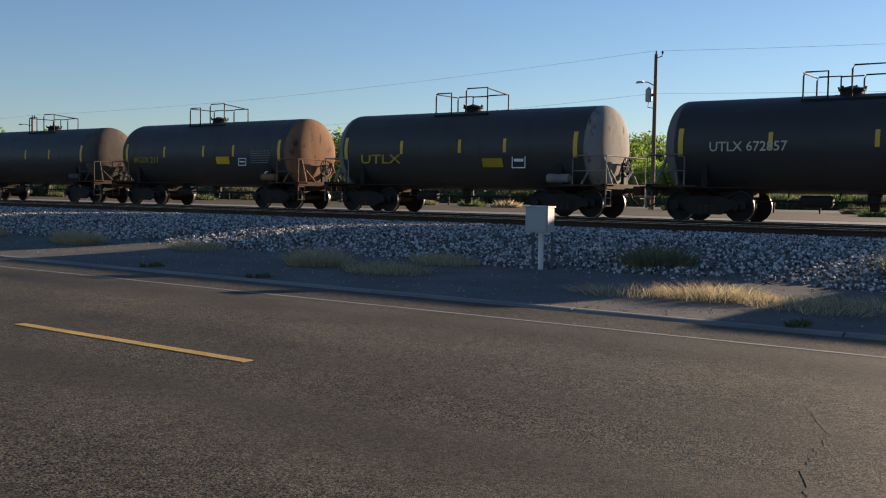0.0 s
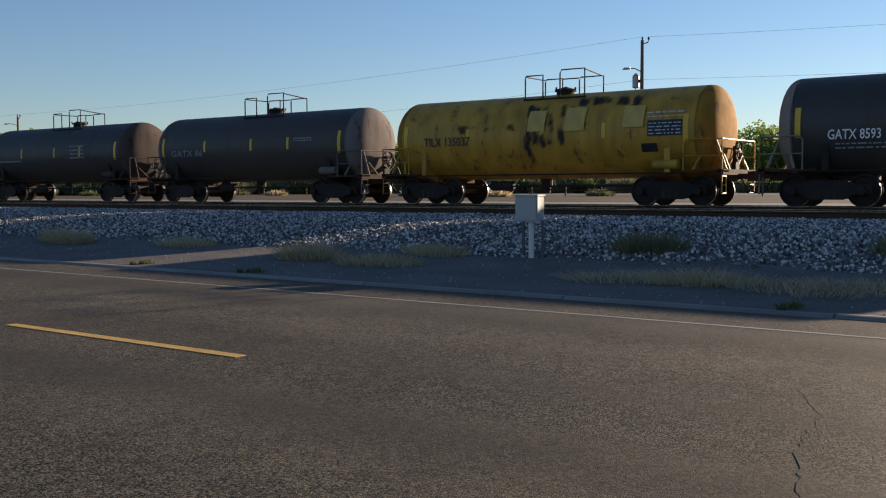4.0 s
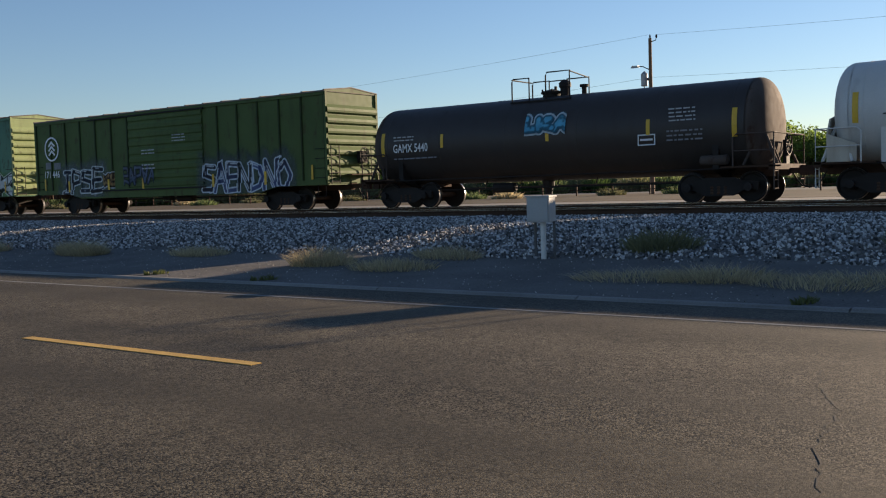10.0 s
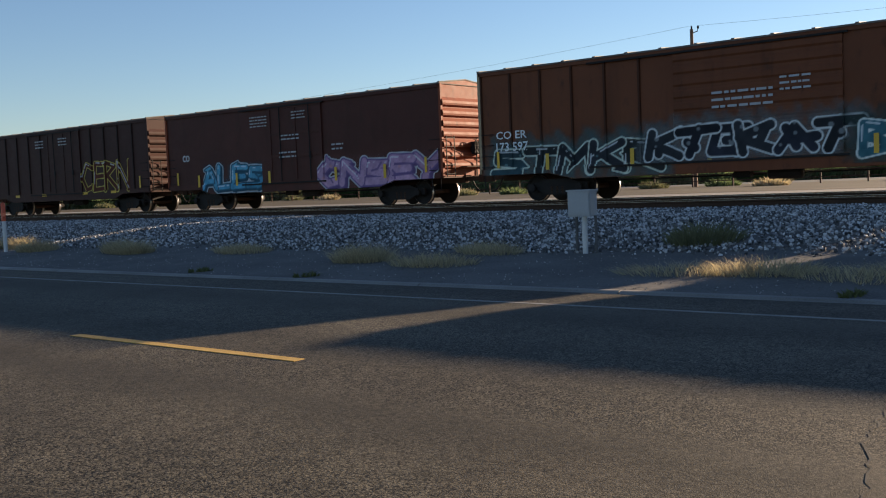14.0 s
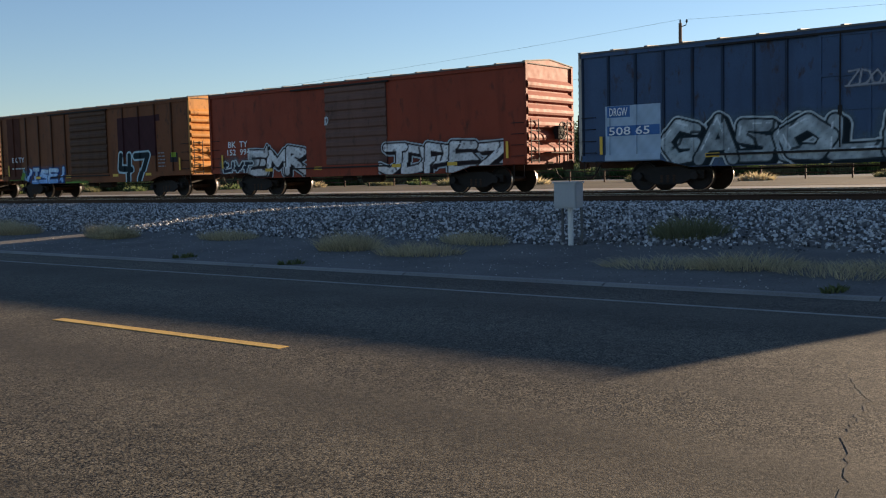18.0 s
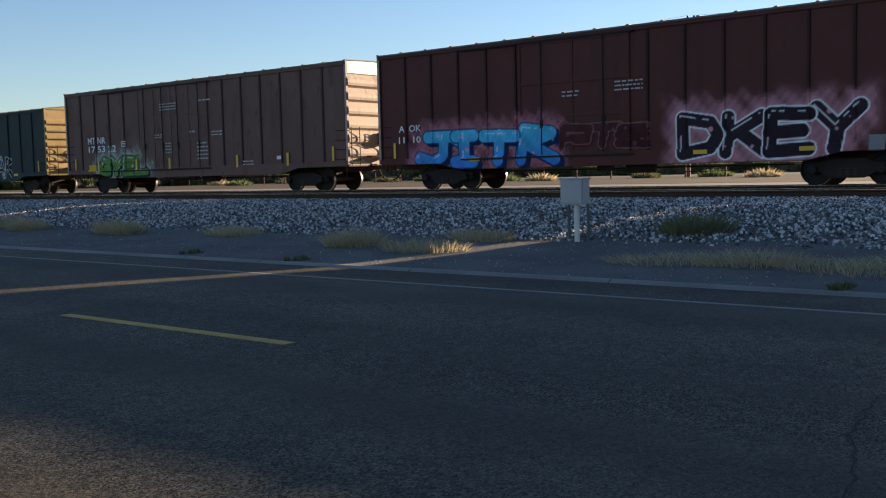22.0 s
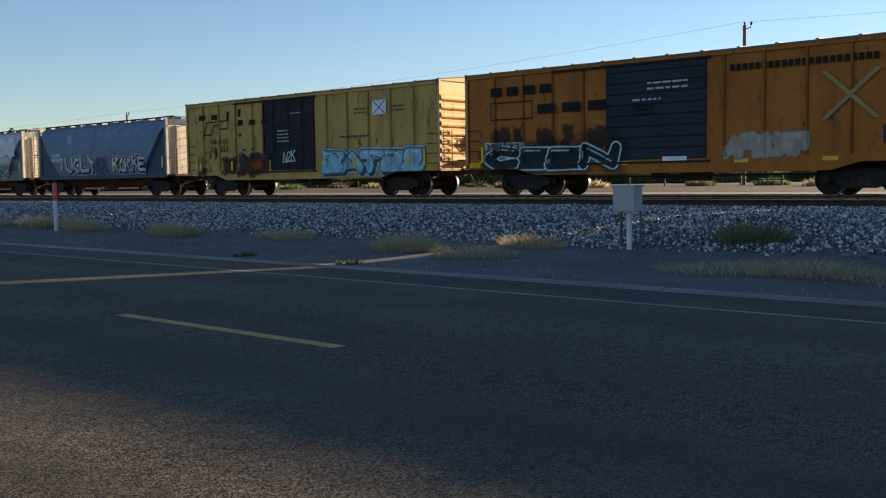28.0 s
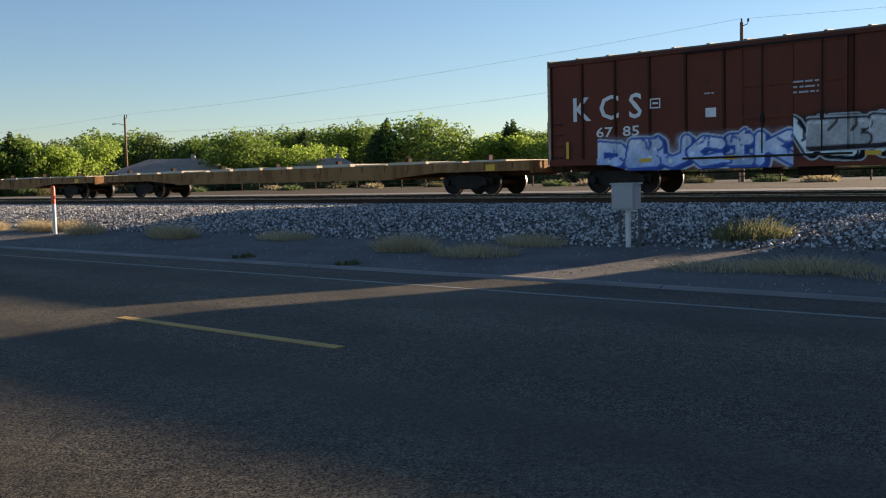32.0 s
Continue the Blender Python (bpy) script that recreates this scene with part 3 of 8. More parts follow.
cars["mauve_a"] = boxcar(-172.5, -153.42, 5.52, (0.155, 0.085, 0.068), "tall mauve-brown box car with white lettering and a green graffito", ((-2.4, 2.4, "plug"), (0.1, 2.6, "plug")), wear=0.3, white_top=True, lit_end_color=(0.42, 0.33, 0.27), end_rows=6, upright_marks=True)
cars["dark_green"] = boxcar(-190.35, -174.52, 4.97, (0.022, 0.04, 0.038), "dark green box car with white outline graffiti", ((0.0, 4.2, "plug"),), wear=0.3, lit_end_color=(0.28, 0.2, 0.09), flat=False)
cars["mauve_b"] = boxcar(-208.5, -192.62, 5.55, (0.15, 0.082, 0.066), "tall mauve-brown box car with white lettering", ((-1.0, 3.4, "plug"),), wear=0.25, white_top=True, lit_end_color=(0.42, 0.34, 0.29), end_rows=6, upright_marks=True)
cars["brown_a"] = boxcar(-226.3, -210.5, 5.55, (0.17, 0.06, 0.03), "tall brown box car with white graffiti", ((-1.0, 3.3, "plug"),), wear=0.35, white_top=True, lit_end_color=(0.45, 0.35, 0.26), upright_marks=True)
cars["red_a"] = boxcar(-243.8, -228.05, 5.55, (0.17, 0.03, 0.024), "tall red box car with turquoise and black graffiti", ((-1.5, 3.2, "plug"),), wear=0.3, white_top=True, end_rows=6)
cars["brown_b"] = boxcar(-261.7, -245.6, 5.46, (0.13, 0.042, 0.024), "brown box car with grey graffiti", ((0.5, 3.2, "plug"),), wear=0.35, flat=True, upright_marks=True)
cars["amber"] = boxcar(-278.95, -263.15, 4.88, (0.42, 0.135, 0.02), "amber-yellow ribbed box car with a dark blue-grey door", ((-0.45, 3.4, "corrugated"),), door_color=(0.022, 0.03, 0.042), wear=0.5, lit_end_color=(0.55, 0.33, 0.12), end_rows=8)
cars["yellow"] = boxcar(-296.0, -280.27, 4.88, (0.52, 0.315, 0.085), "faded yellow ribbed box car with a black door", ((-0.6, 3.3, "plug"),), door_color=(0.014, 0.014, 0.018), wear=0.55, lit_end_color=(0.6, 0.4, 0.18), end_rows=8, upright_marks=(-6.82, -4.47, -1.81, 3.4, 6.4))
cars["red_b"] = boxcar(-344.0, -327.52, 5.50, (0.15, 0.033, 0.022), "tall red-brown box car with blue and white graffiti", ((-0.6, 3.0, "corrugated"),), wear=0.3, white_top=True, upright_marks=True, lit_end_color=(0.38, 0.24, 0.15))
cars["wine"] = boxcar(-361.85, -346.0, 4.97, (0.15, 0.038, 0.02), "wine-red box car with big white lettering and blue graffiti", ((0.2, 3.0, "plug"),), wear=0.3, lit_end_color=(0.40, 0.29, 0.20))


# ---- tank cars ----
def handrail_loop(bm, x0, x1, y, z0, z1, r=0.026):
    tube(bm, [(x0, y, z0), (x0, y, z1 - 0.1), (x0 + 0.05 * (1 if x1 > x0 else -1), y, z1), (x1, y, z1), (x1, y, z0)], r, 5)


HEAD = 0.5


@functools.lru_cache(None)
def tank_shell(length, r, material):
    """The plain barrel from seam to seam, with raised weld bands."""
    bm = bmesh.new()
    prof = [(-length / 2, r)]
    for x in (-0.47, -0.3, -0.1, 0.1, 0.3, 0.47):
        xs = x * length
        prof += [(xs - 0.02, r), (xs - 0.012, r + 0.006), (xs + 0.012, r + 0.006), (xs + 0.02, r)]
    lathe(bm, prof + [(length / 2, r)], "x", (0, 0, 0), 64)
    return mesh_of("shell", bm, material, True)


@functools.lru_cache(None)
def tank_head(r, material):
    """A dished end that bulges towards +x."""
    bm = bmesh.new()
    prof = [(HEAD * math.sin(a) ** 0.9, max(0.04, r * math.cos(a) ** 0.62)) for a in [math.pi / 2 * k / 12 for k in range(13)]]
    lathe(bm, [(-0.04, r)] + prof, "x", (0, 0, 0), 64)
    return mesh_of("head", bm, material, True)


@functools.lru_cache(None)
def dome_bar():
    return mesh_of("dome_bar", made(tube, [(0, 0, 0), (0, 0, 0.5)], 0.015, 5), RUST)


def key_dirty(color):
    """Yellow and brown shells carry rust spots; black and white ones wash cleaner."""
    return max(color) > 2 * min(color)


def tank_car(s0, s1, seams, color, label, top=4.21, r=1.37, style="hatch", band=None, rail_x=0.0, wear=0.3, rough=0.5, head=None):
    """seams: where the barrel meets its heads, on the train's own scale."""
    car, half = car_base("tank_car", s0, s1, label, "tank car", "tank cars of the train")
    mid = (s0 + s1) / 2
    lo, hi = seams[0] - mid, seams[1] - mid
    ends = {-1: lo - HEAD, 1: hi + HEAD}
    cz = top - RAIL_TOP - r
    shell_mat = paint(f"tank {color}", color, wear, rough, 0.2, 0.35, 0.3 if key_dirty(color) else 0.0)
    head_mat = paint(f"head {head}", head, 0.5, 0.8, 0.3, 0.06, 0.35) if head else shell_mat
    part("shell", tank_shell(round(hi - lo, 2), r, shell_mat), None, car).location = ((lo + hi) / 2, 0, cz)
    for s in (-1, 1):
        part("head", tank_head(r, head_mat), None, car, "dusty dished end" if head else "").matrix_basis = pose(hi if s > 0 else lo, 0, cz, 0, 0, 0 if s > 0 else 180)
    if band:
        bm = made(lathe, [(band[0], r), (band[0], r + 0.02), (band[1], r + 0.02), (band[1], r)], "x", (0, 0, 0), 64)
        part("centre_band", bm, paint("tank band", (0.014, 0.014, 0.016), 0.3, 0.45), car, "broad black band", True).location = (0, 0, cz)
    # manway platform
    bm = bmesh.new()
    top_z = cz + r
    for y in (-0.66, 0.66):
        handrail_loop(bm, rail_x - 1.08, rail_x - 0.42, y, top_z - 0.2, top_z + 0.6)
        handrail_loop(bm, rail_x + 0.2, rail_x + 1.08, y, top_z - 0.2, top_z + (0.72 if y < 0 else 0.6))
    tube(bm, [(rail_x + 1.08, -0.66, top_z + 0.7), (rail_x + 1.08, 0.66, top_z + 0.58)], 0.022, 5)
    tube(bm, [(rail_x - 1.08, -0.66, top_z + 0.58), (rail_x - 1.08, 0.66, top_z + 0.58)], 0.022, 5)
    tube(bm, [(rail_x - 0.42, 0.66, top_z + 0.58), (rail_x + 0.2, 0.66, top_z + 0.58)], 0.022, 5)
    part("handrail", bm, STEEL, car, "dark pipe handrail round the manway")
    bm = bmesh.new()
    block(bm, rail_x - 1.12, rail_x + 1.12, -0.72, 0.72, top_z - 0.19, top_z - 0.14)
    part("platform", bm, STEEL, car)
    bm = bmesh.new()
    if style == "dome":
        lathe(bm, [(-0.1, 0.42), (0.42, 0.42), (0.44, 0.46), (0.5, 0.46), (0.5, 0.05)], "z", (rail_x, 0, top_z), 20)
        dome = part("dome", bm, RUST, car, "round protective valve housing")
        for k in range(10):
            a = 2 * math.pi * k / 10
            part("dome_bar", dome_bar(), None, dome).location = (rail_x + 0.43 * math.cos(a), 0.43 * math.sin(a), top_z)
    elif style == "box":
        block(bm, rail_x - 0.6, rail_x + 0.1, -0.4, 0.4, top_z - 0.1, top_z + 0.5)
        part("valve_box", bm, STEEL, car)
    else:
        lathe(bm, [(-0.1, 0.3), (0.1, 0.3), (0.1, 0.36), (0.15, 0.36), (0.2, 0.2), (0.24, 0.06)], "z", (rail_x + 0.05, 0, top_z), 16)
        for k in range(6):
            a = math.pi * k / 3
            tube(bm, [(rail_x + 0.05 + 0.33 * math.cos(a), 0.33 * math.sin(a), top_z + 0.1), (rail_x + 0.05 + 0.36 * math.cos(a), 0.36 * math.sin(a), top_z + 0.22)], 0.03, 5)
        part("manway", bm, STEEL, car)
    if style == "tall":
        bm = bmesh.new()
        lathe(bm, [(-0.1, 0.16), (0.25, 0.16), (0.27, 0.2), (0.4, 0.2), (0.5, 0.1)], "z", (rail_x + 0.55, 0, top_z), 12)
        lathe(bm, [(-0.1, 0.08), (0.2, 0.08), (0.22, 0.14), (0.3, 0.14)], "z", (rail_x + 1.25, 0, top_z), 12)
        tube(bm, [(rail_x + 0.2, 0, top_z), (rail_x + 0.2, 0, top_z + 0.32)], 0.05)
        part("valve", bm, STEEL, car)
    # ends: cradle, sill, braces, railing
    pale = sum(color) > 0.3
    frame_mat = shell_mat if pale else head_mat
    for s in (-1, 1):
        e = ends[s]
        seam = hi if s > 0 else lo
        xa = seam - s * 0.9
        bm = bmesh.new()
        prism(bm, [(-1.28, cz - 0.35), (-1.25, 0.95), (-0.5, 0.74), (0.5, 0.74), (1.25, 0.95), (1.28, cz - 0.35), (1.0, cz - 0.9), (0, cz - r + 0.02), (-1.0, cz - 0.9)], "x", xa - 0.09, xa + 0.09)
        part("cradle", bm, shell_mat if pale else STEEL, car)
        bm = bmesh.new()
        x0, x1 = sorted((xa - s * 1.1, e + s * 0.32))
        block(bm, x0, x1, -0.24, 0.24, 0.72, 1.02)
        x0, x1 = sorted((e + s * 0.16, e + s * 0.34))
        block(bm, x0, x1, -1.42, 1.42, 0.9, 1.06)
        x0, x1 = sorted((seam - s * 0.7, e + s * 0.34))
        for y in (-1.42, 0.95):
            block(bm, x0, x1, y, y + 0.47, 0.98, 1.03)
        part("stub_sill", bm, RUST, car)
        # raking braces from the head down to the end sill
        for y in (-0.8, 0.8):
            bm = bmesh.new()
            tube(bm, [(seam + s * 0.3, y, cz - 0.05), (e + s * 0.25, y * 1.15, 1.04)], 0.05, 6)
            tube(bm, [(seam + s * 0.3, y, cz - 0.05), (seam - s * 0.1, y * 1.6, 1.04)], 0.04, 6)
            tube(bm, [(e + s * 0.12, y, 1.5), (e + s * 0.12, y * 0.3, 1.04)], 0.035, 6)
            part("head_brace", bm, frame_mat, car, "raking brace against the tank end")
        bm = bmesh.new()
        xe = e + s * 0.3
        for y in (-1.4, 1.4):
            tube(bm, [(seam - s * 0.35, y, 1.0), (seam - s * 0.35, y, 1.82), (seam - s * 0.25, y, 1.92), (xe, y, 1.92), (xe, y, 0.35)], 0.024, 6)
            tube(bm, [(seam - s * 0.35, y, 1.45), (xe, y, 1.45)], 0.016, 5)
        tube(bm, [(xe, -1.4, 1.92), (xe, 1.4, 1.92)], 0.02, 5)
        for y in (-1.4, 1.05):
            for z in (0.38, 0.62, 0.86):
                tube(bm, [(xe, y, z), (xe, y + 0.35, z)], 0.016, 5)
            tube(bm, [(xe, y + 0.35, 0.35), (xe, y + 0.35, 1.06)], 0.018, 5)
        part("end_railing", bm, frame_mat, car, "bent pipe end railing")
        if band:
            bm = made(prism, [(-1.2, 1.04), (1.2, 1.04), (1.2, 1.8), (0.9, 2.2), (0.35, 2.3), (-0.35, 2.3), (-0.9, 2.2), (-1.2, 1.8)], "x", e + s * 0.05 - 0.02, e + s * 0.05 + 0.02)
            part("head_shield", bm, SHIELD, car, "pale rust-streaked head shield")
            for y in (-1.22, 1.2):
                bm = made(prism, [(e + s * 0.05, 1.04), (seam - s * 0.2, 1.04), (seam - s * 0.2, 1.5), (e + s * 0.05, 1.8)], "y", y - 0.015, y + 0.015)
                part("shield_wing", bm, SHIELD, car, "side plate of the head shield")
        bm = bmesh.new()
        lathe(bm, [(-0.42, 0.08), (-0.38, 0.15), (0.38, 0.15), (0.42, 0.08)], "x", (seam - s * 0.95, -1.2, 1.22), 12)
        part("air_tank", bm, frame_mat, car, "small air cylinder on the sill", True) if s > 0 else bm.free()
        truck(car, xa)
    bm = bmesh.new()
    xb = ends[1] + 0.22
    ring = [(xb, 0.2 + 0.3 * math.cos(a), 1.62 + 0.3 * math.sin(a)) for a in [2 * math.pi * k / 16 for k in range(17)]]
    tube(bm, ring, 0.024, 5)
    for k in range(3):
        a = math.pi * k / 3
        tube(bm, [(xb, 0.2 - 0.3 * math.cos(a), 1.62 - 0.3 * math.sin(a)), (xb, 0.2 + 0.3 * math.cos(a), 1.62 + 0.3 * math.sin(a))], 0.014, 5)
    block(bm, xb - 0.12, xb - 0.02, 0.05, 0.35, 1.05, 1.75)
    part("brake_wheel", bm, STEEL, car)
    bm = bmesh.new()
    for y in (-0.55, 0.55):
        tube(bm, [(lo + 1.6, y, 0.6), (hi - 1.6, y, 0.6)], 0.03, 5)
    tube(bm, [(lo + 0.4, -1.3, 0.97), (hi - 0.4, -1.3, 0.97)], 0.022, 5)
    lathe(bm, [(-0.45, 0.1), (-0.4, 0.17), (0.4, 0.17), (0.45, 0.1)], "x", (-1.2, -0.5, 0.62), 10)
    for x in (-2.0, -0.6, 0.8, 2.2):
        tube(bm, [(x, -0.55, 0.6), (x, -0.3, cz - r + 0.1)], 0.02, 5)
    lathe(bm, [(0.36, 0.12), (0.55, 0.14), (0.6, 0.2), (cz - r + 0.1, 0.2)], "z", (0.2, 0, 0), 12)
    part("outlet_gear", bm, STEEL, car)
    for s in (-1, 1):
        c = part("coupler", coupler_mesh(0.6), None, car, "rusty cast knuckle coupler")
        c.matrix_basis = pose(ends[s] + s * 0.3, 0, 0, 0, 0, 0 if s > 0 else 180)
        part("air_hose", hose_mesh(), None, car).matrix_basis = pose(ends[s] + s * 0.3, 0, 0, 0, 0, 0 if s > 0 else 180)
    for k, x in enumerate((lo + 0.2, lo + 2.8, (lo + hi) / 2 + 0.3, hi - 2.9, hi - 0.3)):
        ob = part("reflector", tank_sticker(round(r, 3), k in (0, 4)), None, car, "yellow reflective strip")
        ob.location = (x, 0, cz)
    return car, half, r, cz


@functools.lru_cache(None)
def tank_sticker(r, tall):
    bm = bmesh.new()
    rows = []
    for k in range(6):
        a = math.radians((-14 if tall else -6) + (34 if tall else 19) * k / 5)
        rows.append([bm.verts.new((x, -(r + 0.012) * math.cos(a), (r + 0.012) * math.sin(a))) for x in ((-0.075, 0.075) if tall else (-0.06, 0.06))])
    for a, b in zip(rows, rows[1:]):
        bm.faces.new((a[0], a[1], b[1], b[0]))
    return mesh_of("reflector", bm, SAFETY)


SHIELD = mat("dirty_cream_steel", (0.52, 0.46, 0.37), 0.7, 0, 0.3, 8, 0.1, streak=0.6, streak_color=(0.22, 0.10, 0.04))
BLACK = (0.040, 0.037, 0.035)
CHAR = (0.050, 0.045, 0.041)
WHITE = (0.60, 0.58, 0.54)
tanks = {}
for key, a, b, seams, color, words, style, rail_x, head in (
    ("front", 335.6, 347.4, (336.4, 346.9), BLACK, "black tank car with a pipe handrail on top", "hatch", 0.2, (0.20, 0.18, 0.16)),
    ("utl", 322.3, 334.0, (323.1, 333.6), BLACK, "matt black tank car with pale lettering", "hatch", -0.55, (0.20, 0.18, 0.16)),
    ("dusty", 308.9, 320.5, (310.15, 320.15), CHAR, "dusty grey-black tank car with a pale end", "hatch", 0.3, (0.27, 0.25, 0.23)),
    ("mgs", 295.85, 307.2, (297.1, 307.15), CHAR, "dark grey tank car with rusty end and yellow marks", "hatch", 0.3, (0.24, 0.14, 0.085)),
    ("gtx", 282.7, 294.5, (283.65, 294.1), BLACK, "black tank car with worn lettering", "hatch", 0.85, (0.11, 0.092, 0.08)),
    ("til", 269.05, 281.1, (270.25, 280.9), BLACK, "black tank car with a pale sunlit end", "hatch", 0.9, (0.24, 0.21, 0.18)),
    ("gat", 256.0, 267.9, (257.1, 267.65), BLACK, "black tank car with white lettering", "hatch", -0.5, (0.32, 0.28, 0.24)),
    ("gat_grey", 243.0, 254.8, (243.9, 254.45), CHAR, "dark grey tank car with a dusty end", "hatch", -0.1, (0.26, 0.21, 0.17)),
    ("gold", 229.45, 241.4, (230.6, 241.25), (0.50, 0.27, 0.032), "yellow tank car stained with black drips", "hatch", 0.85, (0.33, 0.165, 0.03)),
    ("grey_one", 216.2, 227.9, (217.6, 228.0), CHAR, "dark grey tank car with a pale end", "hatch", 1.1, (0.16, 0.14, 0.13)),
    ("black_one", 202.9, 214.7, (204.35, 214.75), BLACK, "black tank car with small lettering", "hatch", 1.1, (0.075, 0.06, 0.052)),
    ("black_two", 190.0, 201.5, (190.75, 201.2), BLACK, "black tank car with a wide railing", "hatch", 0.2, (0.10, 0.085, 0.075)),
    ("domed", 176.7, 188.3, (177.65, 187.95), BLACK, "black tank car with a square valve box", "box", 0.9, (0.10, 0.08, 0.07)),
    ("mgs_two", 163.6, 175.1, (164.85, 174.85), CHAR, "dark grey tank car with small white lettering", "hatch", 0.45, (0.13, 0.105, 0.09))):
    tanks[key] = tank_car(a, b, seams, color, words, style=style, wear=0.95 if key == "gold" else 0.55 if key == "mgs" else 0.3, rail_x=rail_x, head=head)
for key, a, b, seams, band in (("white_a", 148.4, 162.0, (149.45, 161.85), (-1.2, 1.8)), ("white_b", 133.75, 147.35, (134.85, 147.3), (-1.4, 1.6)), ("white_c", 119.0, 132.65, (119.8, 132.45), (-1.6, 1.45))):
    tanks[key] = tank_car(a, b, seams, WHITE, "white tank car with a broad black middle band", top=4.36, r=1.36, style="dome", band=band, wear=0.25, rail_x=0.3)
tanks["long_black"] = tank_car(102.4, 117.2, (103.85, 117.1), (0.042, 0.034, 0.030), "long brown-black tank car with tall valves on top", top=4.21, r=1.38, style="tall", rail_x=0.35, head=(0.09, 0.07, 0.06))


# ---- covered hoppers ----
def hopper(s0, s1, color, label, lit_end_color, name="covered_hopper"):
    car, half = car_base(name, s0, s1, label, "covered hopper", "covered hoppers of the train")
    # The ends' pale warm colour has sunlight mixed into it, unlike the body's.
    m, em = paint(f"hopper {color}", color, 0.35), paint(f"hopper end {lit_end_color}", lit_end_color, 0.4)
    # Shear plates and side sills: body colour at two fifths, more streaked.
    dark_tone = paint(f"hopper grime {color}", tuple(c * 0.4 for c in color), 0.6)
    top, low = 3.72, 1.05
    bm = bmesh.new()
    rows = []
    for z, inset, y in ((low, 2.55, 1.36), (low + 0.35, 2.3, 1.44), (low + 0.8, 1.9, 1.49), (low + 1.35, 1.4, 1.5), (top - 0.75, 0.95, 1.48), (top - 0.4, 0.65, 1.41), (top - 0.15, 0.5, 1.28), (top, 0.42, 1.05)):
        rows.append([bm.verts.new((sx * (half - inset), sy * y, z)) for sx, sy in ((-1, -1), (1, -1), (1, 1), (-1, 1))])
    for a, b in zip(rows, rows[1:]):
        for i in range(4):
            bm.faces.new((a[i], a[(i + 1) % 4], b[(i + 1) % 4], b[i]))
    bm.faces.new(rows[0][::-1])
    bm.faces.new(rows[-1])
    part("hopper_body", bm, m, car, "", True)
    for s in (-1, 1):
        for y in (-1, 1):
            bm = bmesh.new()
            y0, y1 = sorted((y * 1.28, y * 1.33))
            prism(bm, [(s * (half - 2.4), low), (s * (half - 0.35), low), (s * (half - 0.35), top - 0.35), (s * (half - 0.6), top - 0.35)], "y", y0, y1)
            part("shear_plate", bm, dark_tone, car, "dark end shear plate")
            bm = made(block, s * (half - 0.35) - 0.06, s * (half - 0.35) + 0.06, y * 1.4 - 0.06, y * 1.4 + 0.06, low - 0.1, top)
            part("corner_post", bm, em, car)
        bm = bmesh.new()
        for y in (-0.7, 0.7):
            x0, x1 = sorted((s * (half - 0.42), s * (half - 0.36)))
            block(bm, x0, x1, y - 0.12, y + 0.12, low, top - 0.3)
        part("end_brace", bm, em, car)
        part("end_wall", made(block, s * (half - 0.48) - 0.03, s * (half - 0.48) + 0.03, -1.26, 1.26, low, top - 0.3), em, car, "end sheet coloured pale as if sunlit")
        # open ladder cage at the end
        for y in (-1.4, 1.4):
            bm = bmesh.new()
            for x in (half - 0.1, half + 0.32):
                tube(bm, [(s * x, y, low - 0.1), (s * x, y, top + 0.1)], 0.022, 5)
            for k in range(8):
                tube(bm, [(s * (half - 0.1), y, low + 0.1 + 0.34 * k), (s * (half + 0.32), y, low + 0.1 + 0.34 * k)], 0.014, 5)
            part("ladder", bm, em, car)
        bm = bmesh.new()
        for y in (-1.4, 1.4):
            tube(bm, [(s * (half - 0.6), y, top + 0.1), (s * (half + 0.34), y, top + 0.1)], 0.022, 5)
        tube(bm, [(s * (half + 0.32), -1.4, top + 0.1), (s * (half + 0.32), 1.4, top + 0.1)], 0.022, 5)
        tube(bm, [(s * (half + 0.32), -1.4, 2.3), (s * (half + 0.32), 1.4, 2.3)], 0.018, 5)
        part("end_railing", bm, em, car)
        bm = bmesh.new()
        x0, x1 = sorted((s * (half - 2.6), s * (half + 0.35)))
        block(bm, x0, x1, -0.25, 0.25, 0.72, 1.02)
        x0, x1 = sorted((s * (half - 0.4), s * (half + 0.35)))
        block(bm, x0, x1, -1.42, 1.42, 0.94, 1.04)
        part("stub_sill", bm, RUST, car)
        truck(car, s * (half - 1.55))
    for y in (-1.46, 1.46):
        part("side_sill", made(block, -half + 0.3, half - 0.3, y - 0.06, y + 0.06, low - 0.16, low + 0.03), dark_tone, car)
    for k in range(3):
        x = (k - 1) * (half * 0.52)
        bm = bmesh.new()
        a = [bm.verts.new((x + sx * 1.35, sy * 1.2, low)) for sx, sy in ((-1, -1), (1, -1), (1, 1), (-1, 1))]
        b = [bm.verts.new((x + sx * 0.35, sy * 0.5, 0.42)) for sx, sy in ((-1, -1), (1, -1), (1, 1), (-1, 1))]
        for i in range(4):
            bm.faces.new((a[i], a[(i + 1) % 4], b[(i + 1) % 4], b[i]))
        bm.faces.new(b)
        bm.faces.new(a[::-1])
        part("outlet_hopper", bm, RUST, car, "rusty funnel outlet")
        part("outlet_gate", made(block, x - 0.5, x + 0.5, -0.6, 0.6, 0.34, 0.42), STEEL, car)
    for y in (-0.95, 0.95):
        bm = bmesh.new()
        block(bm, -half + 0.2, half - 0.2, y - 0.16, y + 0.16, top + 0.11, top + 0.135)
